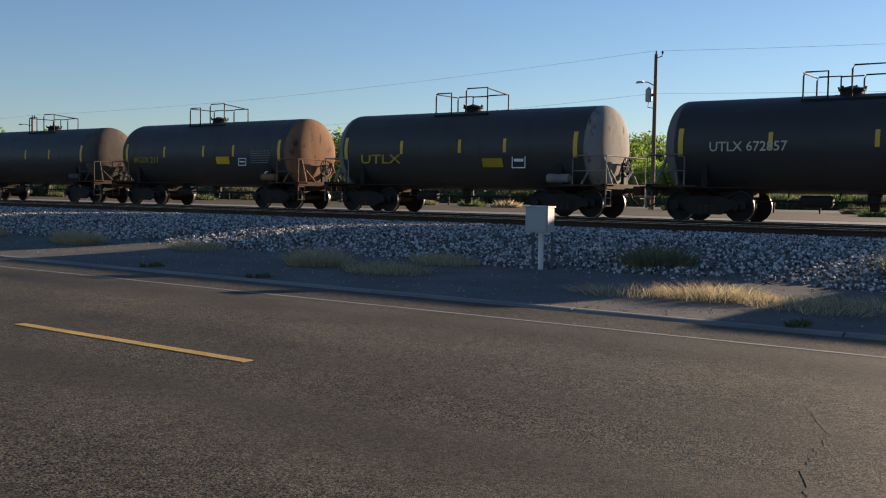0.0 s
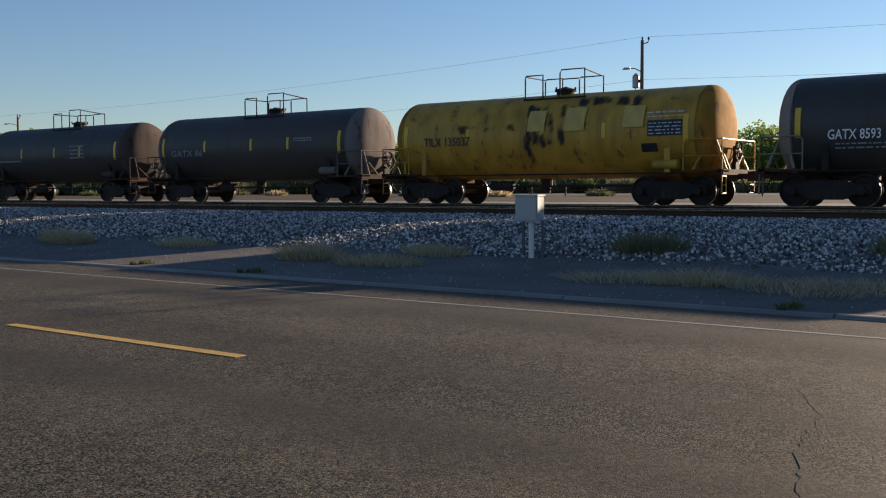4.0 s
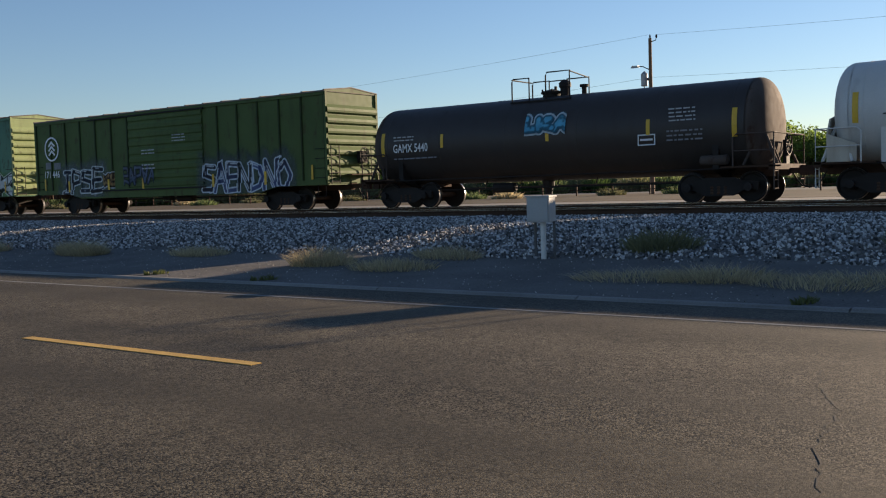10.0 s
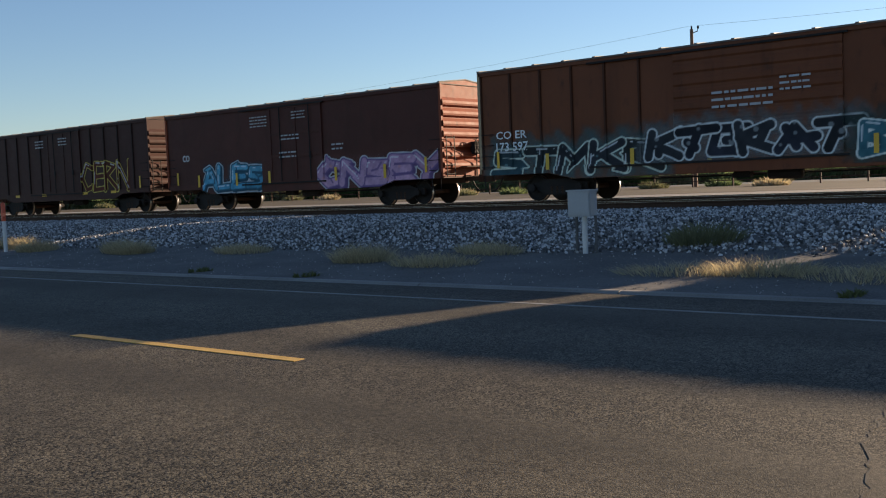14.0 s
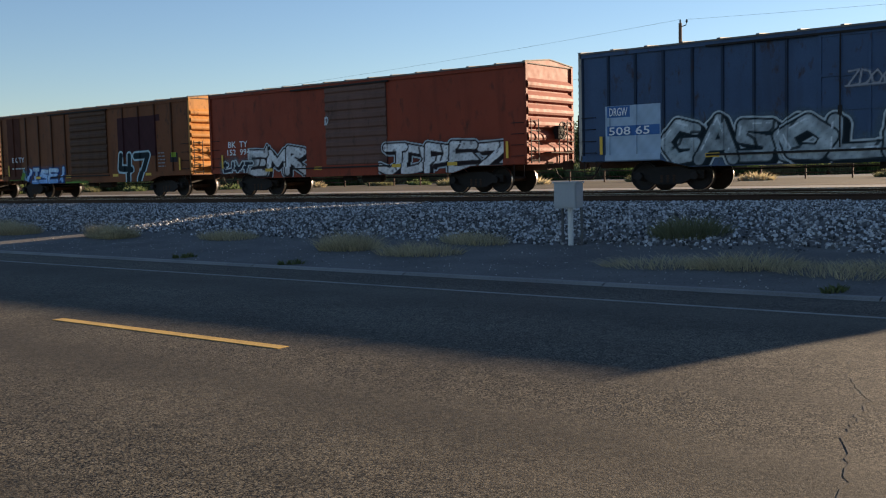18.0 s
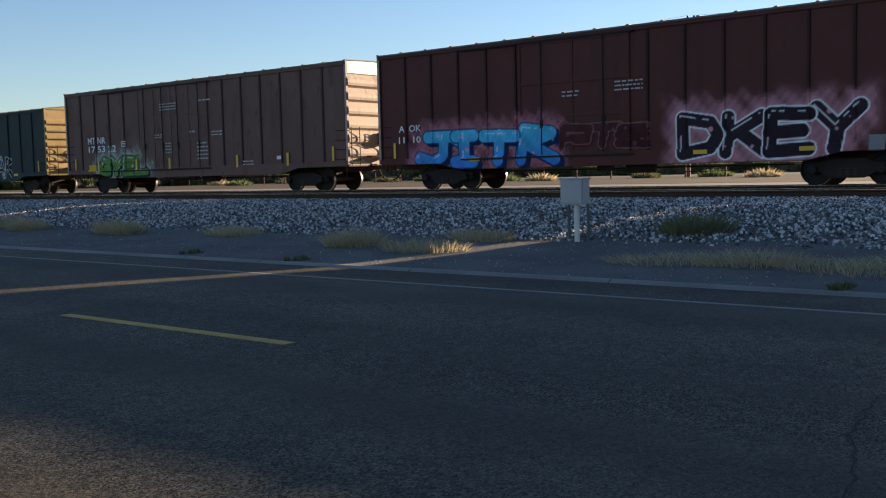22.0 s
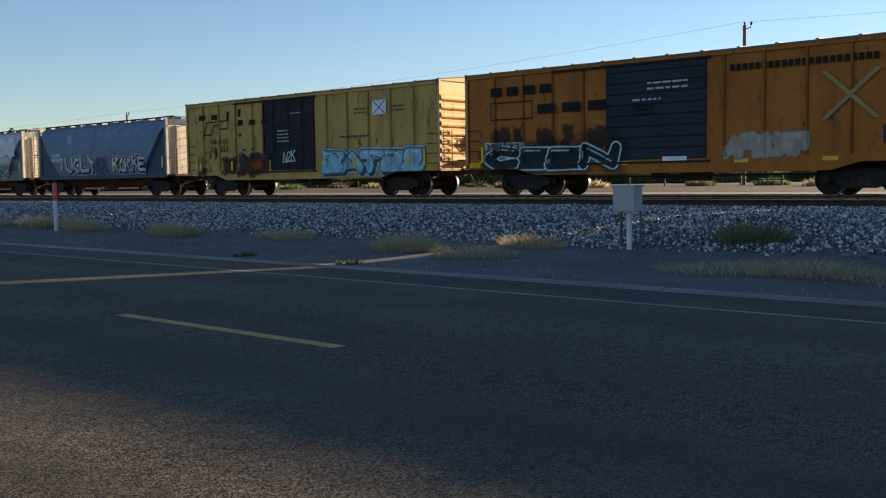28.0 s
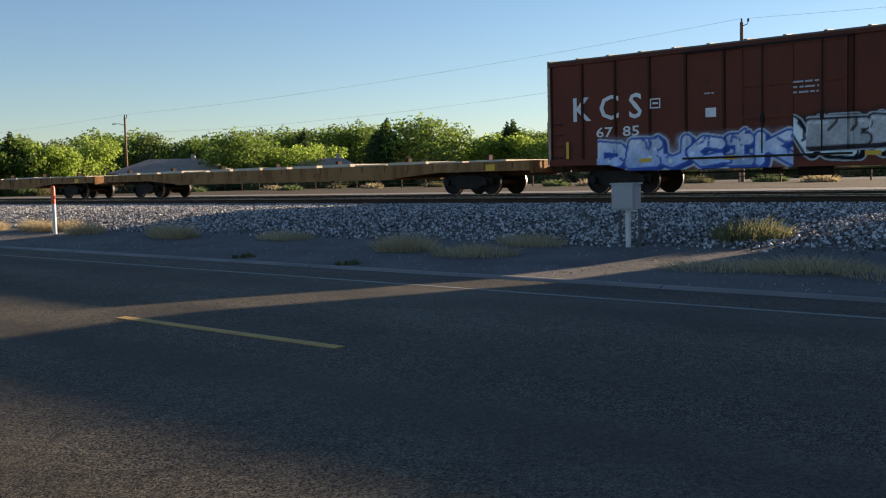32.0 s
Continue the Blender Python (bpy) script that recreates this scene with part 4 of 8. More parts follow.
        for k in range(12):
            x = -half + 0.6 + (2 * half - 1.2) * k / 11
            block(bm, x - 0.02, x + 0.02, y - 0.15, y + 0.15, top - 0.1, top + 0.11)
        part("running_board", bm, STEEL, car, "grated roof walkway")
    for k in range(5):
        part("roof_hatch", made(block, -half + 1.2 + k * (2 * half - 2.4) / 4 - 0.6, -half + 1.2 + k * (2 * half - 2.4) / 4 + 0.6, -0.4, 0.4, top, top + 0.14), m, car)
    couple(car, half + 0.35, 0.55)
    side_marks(car, half, (-half + 0.5, -half * 0.55, half * 0.28, half - 0.6), 1.65, 0.12, 0.55, -1.52)
    return car


cars["furx"] = hopper(-310.9, -297.5, (0.15, 0.21, 0.29), "grey-blue covered hopper with white outline graffiti", (0.46, 0.42, 0.35))
cars["nahx"] = hopper(-325.6, -312.2, (0.48, 0.50, 0.48), "pale grey covered hopper with green graffiti and rust streaks", (0.62, 0.54, 0.42))


# ---- flat cars ----
def flat_car(s0, s1, label, name="flat_car"):
    car, half = car_base(name, s0, s1, label, "flat car", "flat cars of the train")
    m = mat("flat_car_tan", (0.30, 0.165, 0.07), 0.7, 0, 0.3, 5.0, 0.1, streak=0.7, streak_color=(0.13, 0.05, 0.022), spec=0.08, spots=0.7)
    part("deck", made(block, -half, half, -1.4, 1.4, 1.06, 1.16), m, car)
    for y in (-1.42, 1.42):
        bm = bmesh.new()
        prism(bm, [(-half, 0.82), (-half + 4.2, 0.82), (-half + 6.5, 0.64), (half - 6.5, 0.64), (half - 4.2, 0.82), (half, 0.82), (half, 1.15), (-half, 1.15)], "y", y - 0.05, y + 0.05)
        part("side_sill", bm, m, car)
        part("sill_flange", made(block, -half + 6.5, half - 6.5, y - 0.09, y + 0.09, 0.60, 0.65), m, car)
        for k in range(22):
            x = -half + 0.8 + (2 * half - 1.6) * k / 21
            part("stake_pocket", made(block, x - 0.07, x + 0.07, y - 0.1, y + 0.1, 0.92, 1.14), m, car)
    n = 13
    for k in range(n):
        x = -half + 1.0 + (2 * half - 2.0) * (k + 0.5) / n
        w = random.uniform(0.75, 1.02) * half / n * 2 * 0.47
        b = part("deck_plank", made(block, x - w, x + w, -1.3, 1.3, 1.16, 1.19 + random.uniform(0.02, 0.09)), PLANK, car, "weathered pale wooden decking piece")
    for x in [-half + 2 + (2 * half - 4) * k / 6 for k in range(7)]:
        part("deck_stanchion", made(block, x - 0.08, x + 0.08, -1.25, -1.05, 1.16, 1.40), RUST, car)
    bm = bmesh.new()
    block(bm, -half, half, -0.3, 0.3, 0.66, 1.06)
    for k in range(9):
        x = -half + 2 + (2 * half - 4) * k / 8
        block(bm, x - 0.05, x + 0.05, -1.4, 1.4, 0.8, 1.06)
    part("centre_sill", bm, RUST, car)
    for s in (-1, 1):
        truck(car, s * (half - 3.1))
        part("end_sill", made(block, s * half - 0.06, s * half + 0.06, -1.4, 1.4, 0.74, 1.16), m, car)
    couple(car, half, 0.55)
    part("placard", made(block, half - 1.9, half - 1.5, -1.485, -1.472, 0.84, 1.06), SAFETY, car, "yellow painted square")
    return car


PLANK = mat("weathered_plank", (0.55, 0.49, 0.38), 0.85, 0, 0.3, 12, 0.3, stretch=(1, 6, 6))
cars["flat_a"] = flat_car(-390.0, -362.7, "rusty tan flat car with loose wooden decking")
cars["flat_b"] = flat_car(-418.5, -391.1, "rusty tan flat car with loose wooden decking")


# ---- centre-beam car with wrapped lumber ----
def lumber_car(s0, s1):
    car, half = car_base("lumber_car", s0, s1, "centre-beam flat car stacked with white-wrapped lumber", "lumber car", "")
    m = paint("lumber car frame", (0.13, 0.085, 0.035), 0.6)
    part("deck", made(block, -half, half, -1.4, 1.4, 0.85, 1.08), m, car)
    for y in (-1.4, 1.4):
        part("side_sill", made(prism, [(-half, 0.85), (-half + 3.2, 0.85), (-half + 3.7, 0.72), (half - 3.7, 0.72), (half - 3.2, 0.85), (half, 0.85), (half, 1.12), (-half, 1.12)], "y", y - 0.06, y + 0.06), m, car)
    part("centre_beam", made(block, -half, half, -0.08, 0.08, 1.2, 4.35), m, car)
    for s in (-1, 1):
        bm = made(block, s * (half - 0.1) - 0.1, s * (half - 0.1) + 0.1, -1.42, 1.42, 1.2, 4.36)
        for z in (1.7, 2.3, 2.9, 3.5, 4.1):
            block(bm, s * half - 0.02 + (0 if s < 0 else 0), s * half + 0.06 * s if s > 0 else s * half + 0.02, -1.3, 1.3, z, z + 0.12) if s > 0 else block(bm, -half - 0.06, -half + 0.02, -1.3, 1.3, z, z + 0.12)
        part("bulkhead", bm, paint("bulkhead yellow", (0.36, 0.20, 0.03), 0.35), car, "yellow-brown ribbed end bulkhead")
        truck(car, s * (half - 2.6))
    couple(car, half, 0.7)
    cols, levels = 10, 10
    w, h = (2 * half - 0.5) / cols, (4.38 - 1.12) / levels
    pack = bmesh.new()
    block(pack, -w / 2 + 0.006, w / 2 - 0.006, -0.62, 0.62, 0.008, h - 0.025)
    bmesh.ops.bevel(pack, geom=list(pack.edges), offset=0.012, segments=1, affect="EDGES")
    pack = mesh_of("lumber_pack", pack, WRAP)
    logo = bmesh.new()
    prism(logo, [(-0.08, h * 0.44), (-0.02, h * 0.4), (0.02, h * 0.26), (0.08, h * 0.3), (0.07, h * 0.5), (0.11, h * 0.6), (0.04, h * 0.74), (-0.05, h * 0.7), (-0.1, h * 0.58)], "y", -0.626, -0.6)
    logo = mesh_of("printed_mark", logo, SLATE)
    line = mesh_of("printed_line", made(block, -0.16, 0.14, -0.625, -0.6, h * 0.38, h * 0.6), PRINT_GREY)
    for r in range(levels):
        row_shift = random.uniform(-0.25, 0.3)
        for c in range(cols):
            x = -half + 0.25 + w * (c + 0.5)
            y = -0.75 + random.uniform(-0.015, 0.015)
            b = part("lumber_pack", pack, None, car, "white plastic-wrapped pack of lumber")
            b.location = (x, y, 1.12 + h * r)
            shift = row_shift + random.uniform(-0.12, 0.12)
            for k in range(3):
                if random.random() < 0.1:
                    continue
                px = -w / 2 + w * (k + 0.3 + shift) / 3.05
                part("printed_mark", logo, None, b, "dark printed mark").location = (px, 0, 0)
                part("printed_line", line, None, b, "faint printed line").location = (px + 0.32, 0, 0)
            b = part("lumber_pack", pack, None, car, "white plastic-wrapped pack of lumber")
            b.location = (x, 0.75, 1.12 + h * r)
    side_marks(car, half, [-half + 0.6 + 3.2 * k for k in range(8)], 0.98, 0.28, 0.2, -1.464)
    return car


PRINT_GREY = mat("grey_print", (0.13, 0.15, 0.23), 0.6, 0, 0.2, 10, 0)
SLATE = mat("slate_print", (0.045, 0.05, 0.07), 0.6, 0, 0.2, 10, 0)
WRAP = mat("plastic_wrap", (0.41, 0.47, 0.65), 0.38, 0, 0.1, 14, 0.35, vary=0.08, fine=20)
cars["lumber"] = lumber_car(-36.9, -13.25)


# ---- painted marks on the cars ----
def swatch(name, c):
    return mat(name, c, 0.65, 0, 0.15, 8, 0, spec=0.1)


WORN_WHITE = swatch("worn_white", (0.46, 0.46, 0.45))
CREAM, DULL_YELLOW, GREYINK = swatch("cream_paint", (0.55, 0.50, 0.36)), swatch("dull_yellow", (0.42, 0.29, 0.03)), swatch("grey_stencil", (0.24, 0.24, 0.25))
PALE_GOLD, RUSTPAINT, PINKGREY = swatch("pale_gold", (0.55, 0.38, 0.12)), swatch("rust_patch", (0.075, 0.038, 0.027)), swatch("pink_grey_primer", (0.47, 0.38, 0.37))
ORANGE2, DARKRUST, DARKPURPLE = swatch("fresh_orange", (0.38, 0.07, 0.02)), swatch("dark_rust_patch", (0.09, 0.03, 0.018)), swatch("purple_brown_patch", (0.055, 0.02, 0.022))
YELLOWOCHRE, LIME, LIMEDARK = swatch("yellow_ochre", (0.25, 0.10, 0.03)), swatch("lime_patch", (0.24, 0.36, 0.05)), swatch("dark_lime", (0.06, 0.2, 0.05))
PALEBLUE, MIDBLUE, GOLDINK = swatch("pale_blue_panel", (0.36, 0.46, 0.55)), swatch("mid_blue", (0.06, 0.16, 0.36)), swatch("gold_letters", (0.45, 0.36, 0.08))
REDINK, CHARINK = swatch("red_bar", (0.32, 0.03, 0.02)), swatch("charcoal_letters", (0.022, 0.016, 0.012))
FADED = swatch("faded_cross_paint", (0.34, 0.24, 0.10))

SPRAY = bpy.data.materials.new("spray_paint")
SPRAY.use_nodes = True
sn, sl = SPRAY.node_tree.nodes, SPRAY.node_tree.links
vc = sn.new("ShaderNodeVertexColor")
vc.layer_name = "paint"
sb = sn["Principled BSDF"]
sb.inputs["Roughness"].default_value, sb.inputs["Specular IOR Level"].default_value = 0.7, 0.1
sl.new(vc.outputs["Color"], sb.inputs["Base Color"])
sl.new(vc.outputs["Alpha"], sb.inputs["Alpha"])


def depth_at(car, x):
    """How far the side stands from the car's middle at x, outside."""
    for d, w in car_doors.get(car.name, ()):
        if abs(x - d) < w / 2 + 0.01:
            return HALF_W + 0.022
    best = HALF_W - 0.06
    for r in car_ribs.get(car.name, ()):
        k = abs(x - r)
        if k < 0.0505:
            best = max(best, HALF_W - 0.06 + 0.055 * min(1.0, (0.0505 - k) / 0.02))
    return best + 0.006


def columns(car, x0, x1, step):
    xs = set(np.round(np.linspace(x0, x1, max(2, int((x1 - x0) / step) + 1)), 4).tolist())
    for r in car_ribs.get(car.name, ()):
        xs |= {round(r + k, 4) for k in (-0.0515, -0.0505, -0.03, 0.03, 0.0505, 0.0515) if x0 < r + k < x1}
    for d, w in car_doors.get(car.name, ()):
        xs |= {round(d + s * (w / 2 + k), 4) for s in (-1, 1) for k in (0.009, 0.012) if x0 < d + s * (w / 2 + k) < x1}
    return np.array(sorted(xs))


def side_of(owner):
    """The car and a function from x, z to the outward distance of its side."""
    if isinstance(owner, tuple):
        car, half, r, cz = owner
        return car, lambda x, z: math.sqrt(max(0.04, r * r - (z - cz) ** 2)) + 0.026
    if owner.name.startswith("covered"):
        return owner, lambda x, z: float(np.interp(z, (1.05, 1.4, 1.85, 2.4, 2.97, 3.32), (1.36, 1.44, 1.49, 1.5, 1.48, 1.41))) + 0.012
    if owner.name.startswith("lumber"):
        return owner, lambda x, z: 1.468
    return owner, lambda x, z: depth_at(owner, x) if z > 1.12 else max(depth_at(owner, x), HALF_W + 0.006)


layers = {}


def decal(owner, x0, x1, z0, z1, shade, name, label, step=0.038):
    car, out = side_of(owner)
    xs = columns(car, x0, x1, step)
    zs = np.linspace(z0, z1, max(3, int((z1 - z0) / step) + 1))
    if car.name in car_half:
        zs = np.unique(np.concatenate([zs, [z for z in (1.119, 1.123) if z0 < z < z1]]))
    gx, gz = np.meshgrid(xs, zs)
    rgba = shade(gx, gz)
    if car.name in car_half:
        k = np.abs(gx) / car_half[car.name]
        rgba[..., 3] *= gz > SILL - 0.01 + 0.22 * np.clip((k - 0.62) / 0.1, 0, 1)
    nx, nz = len(xs), len(zs)
    a = rgba[..., 3]
    cell = np.maximum.reduce([a[:-1, :-1], a[1:, :-1], a[:-1, 1:], a[1:, 1:]]) > 0.03
    jj, ii = np.nonzero(cell)
    if not len(jj):
        return None
    k = jj * nx + ii
    quads = np.stack([k, k + 1, k + nx + 1, k + nx], 1)
    used, inv = np.unique(quads, return_inverse=True)
    fx, fz, fc = gx.ravel()[used], gz.ravel()[used], rgba.reshape(-1, 4)[used]
    layers[car.name] = layers.get(car.name, 0) + 1
    lift = 0.0016 * layers[car.name]
    verts = [(x, -out(x, z) - lift, z) for x, z in zip(fx.tolist(), fz.tolist())]
    me = bpy.data.meshes.new(name)
    me.from_pydata(verts, [], inv.reshape(-1, 4).tolist())
    me.materials.append(SPRAY)
    att = me.color_attributes.new("paint", "FLOAT_COLOR", "POINT")
    att.data.foreach_set("color", fc.astype(np.float32).ravel())
    return part(name, me, None, car, label)


def blotch(gx, gz, seed):
    return 0.5 + 0.25 * (np.sin(gx * 5.1 + seed) * np.sin(gz * 6.3 + seed * 1.7) + np.sin(gx * 11.7 + gz * 9.1 + seed * 2.3) * 0.6 + np.sin(gx * 23 - gz * 19 + seed) * 0.35)


FORMS = [[(0, 0, 0, 2), (0, 2, 2, 2), (2, 2, 2, 1), (2, 1, 0, 1)], [(0, 2, 0, 0), (0, 0, 2, 0.2), (2, 0, 2, 2)], [(0, 0, 1, 2), (1, 2, 2, 0), (0.4, 0.8, 2.4, 0.9)], [(2, 2, 0, 1.8), (0, 1.8, 0.1, 1), (0, 1, 2, 1), (2, 1, 2, 0), (2, 0, -0.3, 0)], [(0, 0, 0, 2), (0, 2, 2, 0), (2, 0, 2, 2.2)], [(0, 2, 1, 0), (1, 0, 2, 2)], [(2, 1.9, 0, 2), (0, 2, 0, 0), (0, 0, 2, 0), (2, 0, 2, 1), (2, 1, 1, 1)], [(-0.2, 2, 2.2, 2), (1, 2, 0.9, 0)], [(0, 0, 0, 2), (0, 1, 2, 2), (0, 1, 2.1, 0)]]
# fill above, fill below, outline, glow round it, stroke width, strength of the glow
TINTS = {
    "cyan": ((0.10, 0.34, 0.44), (0.05, 0.25, 0.38), (0.03, 0.10, 0.14), (0.05, 0.20, 0.26), 0.30, 0.5),
    "greymix": ((0.02, 0.022, 0.025), (0.03, 0.035, 0.05), (0.52, 0.54, 0.52), (0.16, 0.18, 0.18), 0.34, 0.9),
    "tan": ((0.34, 0.22, 0.10), (0.28, 0.18, 0.08), (0.05, 0.03, 0.02), (0.2, 0.1, 0.05), 0.3, 0.3),
    "slate": ((0.10, 0.12, 0.15), (0.07, 0.10, 0.15), (0.03, 0.03, 0.04), (0.1, 0.1, 0.1), 0.3, 0.4),
    "steelblue": ((0.03, 0.03, 0.04), (0.06, 0.08, 0.16), (0.50, 0.54, 0.58), (0.10, 0.12, 0.12), 0.34, 1.0),
    "blackwhite": ((0.03, 0.05, 0.055), (0.02, 0.02, 0.03), (0.60, 0.62, 0.62), (0.06, 0.20, 0.42), 0.34, 1.0),
    "whitegreen": ((0.58, 0.58, 0.56), (0.44, 0.46, 0.46), (0.03, 0.04, 0.03), (0.25, 0.40, 0.05), 0.34, 0.8),
    "mint": ((0.26, 0.36, 0.30), (0.20, 0.34, 0.30), (0.08, 0.20, 0.17), (0.2, 0.2, 0.15), 0.42, 0.5),
    "whitebold": ((0.62, 0.66, 0.68), (0.50, 0.60, 0.66), (0.012, 0.014, 0.02), (0.02, 0.025, 0.03), 0.36, 0.8),
    "tealblack": ((0.025, 0.03, 0.03), (0.04, 0.10, 0.12), (0.50, 0.55, 0.46), (0.08, 0.16, 0.16), 0.32, 0.9),
    "greenwhite": ((0.05, 0.10, 0.11), (0.04, 0.14, 0.17), (0.55, 0.60, 0.56), (0.06, 0.10, 0.09), 0.32, 1.0),
    "pink": ((0.34, 0.20, 0.30), (0.42, 0.26, 0.36), (0.16, 0.10, 0.22), (0.30, 0.14, 0.14), 0.34, 0.6),
    "goldline": ((0.10, 0.03, 0.02), (0.10, 0.03, 0.02), (0.52, 0.40, 0.10), (0.10, 0.04, 0.02), 0.26, 0.0),
    "palebubble": ((0.46, 0.50, 0.50), (0.34, 0.38, 0.38), (0.015, 0.025, 0.03), (0.14, 0.20, 0.20), 0.40, 0.6),
    "whiteblack": ((0.58, 0.56, 0.54), (0.50, 0.47, 0.44), (0.03, 0.02, 0.02), (0.05, 0.03, 0.03), 0.34, 0.6),
    "skyblue": ((0.50, 0.60, 0.66), (0.06, 0.24, 0.52), (0.015, 0.05, 0.16), (0.06, 0.2, 0.4), 0.34, 0.5),
    "limespray": ((0.14, 0.26, 0.05), (0.16, 0.30, 0.06), (0.10, 0.2, 0.05), (0.14, 0.24, 0.05), 0.4, 0.9),
    "blueout": ((0.02, 0.08, 0.18), (0.05, 0.26, 0.46), (0.56, 0.64, 0.68), (0.10, 0.20, 0.30), 0.36, 0.5),
    "bluegreen": ((0.02, 0.07, 0.10), (0.02, 0.15, 0.32), (0.46, 0.56, 0.60), (0.04, 0.20, 0.14), 0.42, 0.25),
    "blackgrey": ((0.03, 0.02, 0.02), (0.025, 0.015, 0.015), (0.40, 0.42, 0.40), (0.06, 0.04, 0.04), 0.36, 0.5),
    "whitebox": ((0.50, 0.54, 0.54), (0.34, 0.48, 0.52), (0.07, 0.03, 0.03), (0.40, 0.42, 0.42), 0.36, 0.5),
    "greygreen": ((0.24, 0.28, 0.32), (0.16, 0.26, 0.18), (0.40, 0.42, 0.42), (0.10, 0.05, 0.05), 0.34, 0.4),
    "bluepink": ((0.04, 0.46, 0.66), (0.02, 0.14, 0.50), (0.01, 0.03, 0.10), (0.50, 0.18, 0.22), 0.40, 1.0),
    "pinkwhite": ((0.035, 0.02, 0.025), (0.03, 0.02, 0.03), (0.66, 0.68, 0.72), (0.50, 0.22, 0.25), 0.42, 1.2),
    "faintred": ((0.08, 0.025, 0.025), (0.07, 0.02, 0.02), (0.20, 0.09, 0.08), (0.10, 0.04, 0.04), 0.3, 0.2),
    "limeout": ((0.14, 0.24, 0.07), (0.10, 0.22, 0.05), (0.02, 0.04, 0.02), (0.44, 0.48, 0.40), 0.42, 0.9),
    "whiteline": ((0.020, 0.035, 0.034), (0.022, 0.036, 0.034), (0.50, 0.52, 0.48), (0.02, 0.035, 0.034), 0.24, 0.0),
    "palegreen": ((0.44, 0.44, 0.40), (0.36, 0.40, 0.36), (0.06, 0.06, 0.05), (0.26, 0.28, 0.14), 0.34, 0.6),
    "turq": ((0.08, 0.40, 0.34), (0.05, 0.34, 0.30), (0.02, 0.07, 0.09), (0.06, 0.30, 0.26), 0.34, 1.0),
    "greyline": ((0.03, 0.025, 0.03), (0.03, 0.03, 0.035), (0.50, 0.52, 0.54), (0.05, 0.04, 0.045), 0.30, 1.0),
    "greywhite": ((0.40, 0.40, 0.38), (0.20, 0.22, 0.22), (0.03, 0.03, 0.03), (0.05, 0.12, 0.16), 0.32, 0.7),
    "cyanblack": ((0.015, 0.015, 0.018), (0.03, 0.05, 0.05), (0.42, 0.60, 0.62), (0.03, 0.03, 0.03), 0.42, 0.9),
    "greywash": ((0.34, 0.28, 0.22), (0.32, 0.27, 0.22), (0.32, 0.26, 0.2), (0.30, 0.22, 0.14), 0.5, 0.7),
    "cyanyellow": ((0.24, 0.42, 0.48), (0.20, 0.40, 0.46), (0.06, 0.10, 0.12), (0.12, 0.32, 0.30), 0.42, 0.6),
    "bluewhite": ((0.10, 0.28, 0.60), (0.04, 0.14, 0.50), (0.02, 0.03, 0.12), (0.10, 0.16, 0.28), 0.40, 0.5),
    "whitered": ((0.44, 0.47, 0.46), (0.16, 0.26, 0.26), (0.03, 0.04, 0.04), (0.22, 0.03, 0.05), 0.30, 0.9),
    "bluewhite2": ((0.60, 0.66, 0.74), (0.22, 0.36, 0.66), (0.04, 0.10, 0.36), (0.46, 0.50, 0.62), 0.40, 0.8),
    "whitegrey": ((0.48, 0.48, 0.46), (0.42, 0.42, 0.42), (0.05, 0.04, 0.04), (0.22, 0.2, 0.2), 0.36, 0.6),
    "silver": ((0.42, 0.43, 0.42), (0.40, 0.41, 0.40), (0.03, 0.03, 0.035), (0.10, 0.12, 0.14), 0.36, 0.3),
    "purpleline": ((0.09, 0.10, 0.15), (0.09, 0.09, 0.16), (0.07, 0.05, 0.12), (0.1, 0.1, 0.15), 0.2, 0.3),
    "greensplash": ((0.16, 0.22, 0.14), (0.14, 0.40, 0.26), (0.03, 0.07, 0.06), (0.28, 0.36, 0.10), 0.34, 0.9),
    "faintgreen": ((0.26, 0.28, 0.22), (0.24, 0.28, 0.20), (0.10, 0.13, 0.14), (0.28, 0.28, 0.16), 0.24, 0.4),
}
LINES = ("whiteline", "goldline", "greyline", "purpleline", "faintred", "blueout", "bluegreen", "blackgrey", "pinkwhite", "blackwhite", "cyanblack", "greygreen", "greymix", "steelblue", "tealblack", "greenwhite", "limespray", "greywash", "slate")
BUBBLES = tuple(k for k in TINTS if k not in LINES and k not in ("skyblue", "bluepink", "limeout"))
WILD = ("greymix", "greenwhite", "tealblack", "steelblue", "greywhite", "greensplash")
KEYLINE = (0.62, 0.66, 0.66)
PENS = {"moss": (0.058, 0.115, 0.09), "ink": (0.03, 0.03, 0.035), "white": (0.55, 0.55, 0.54), "grey": (0.30, 0.30, 0.32), "rust": (0.22, 0.10, 0.06), "slate": (0.08, 0.10, 0.13), "paleblue": (0.36, 0.44, 0.58)}


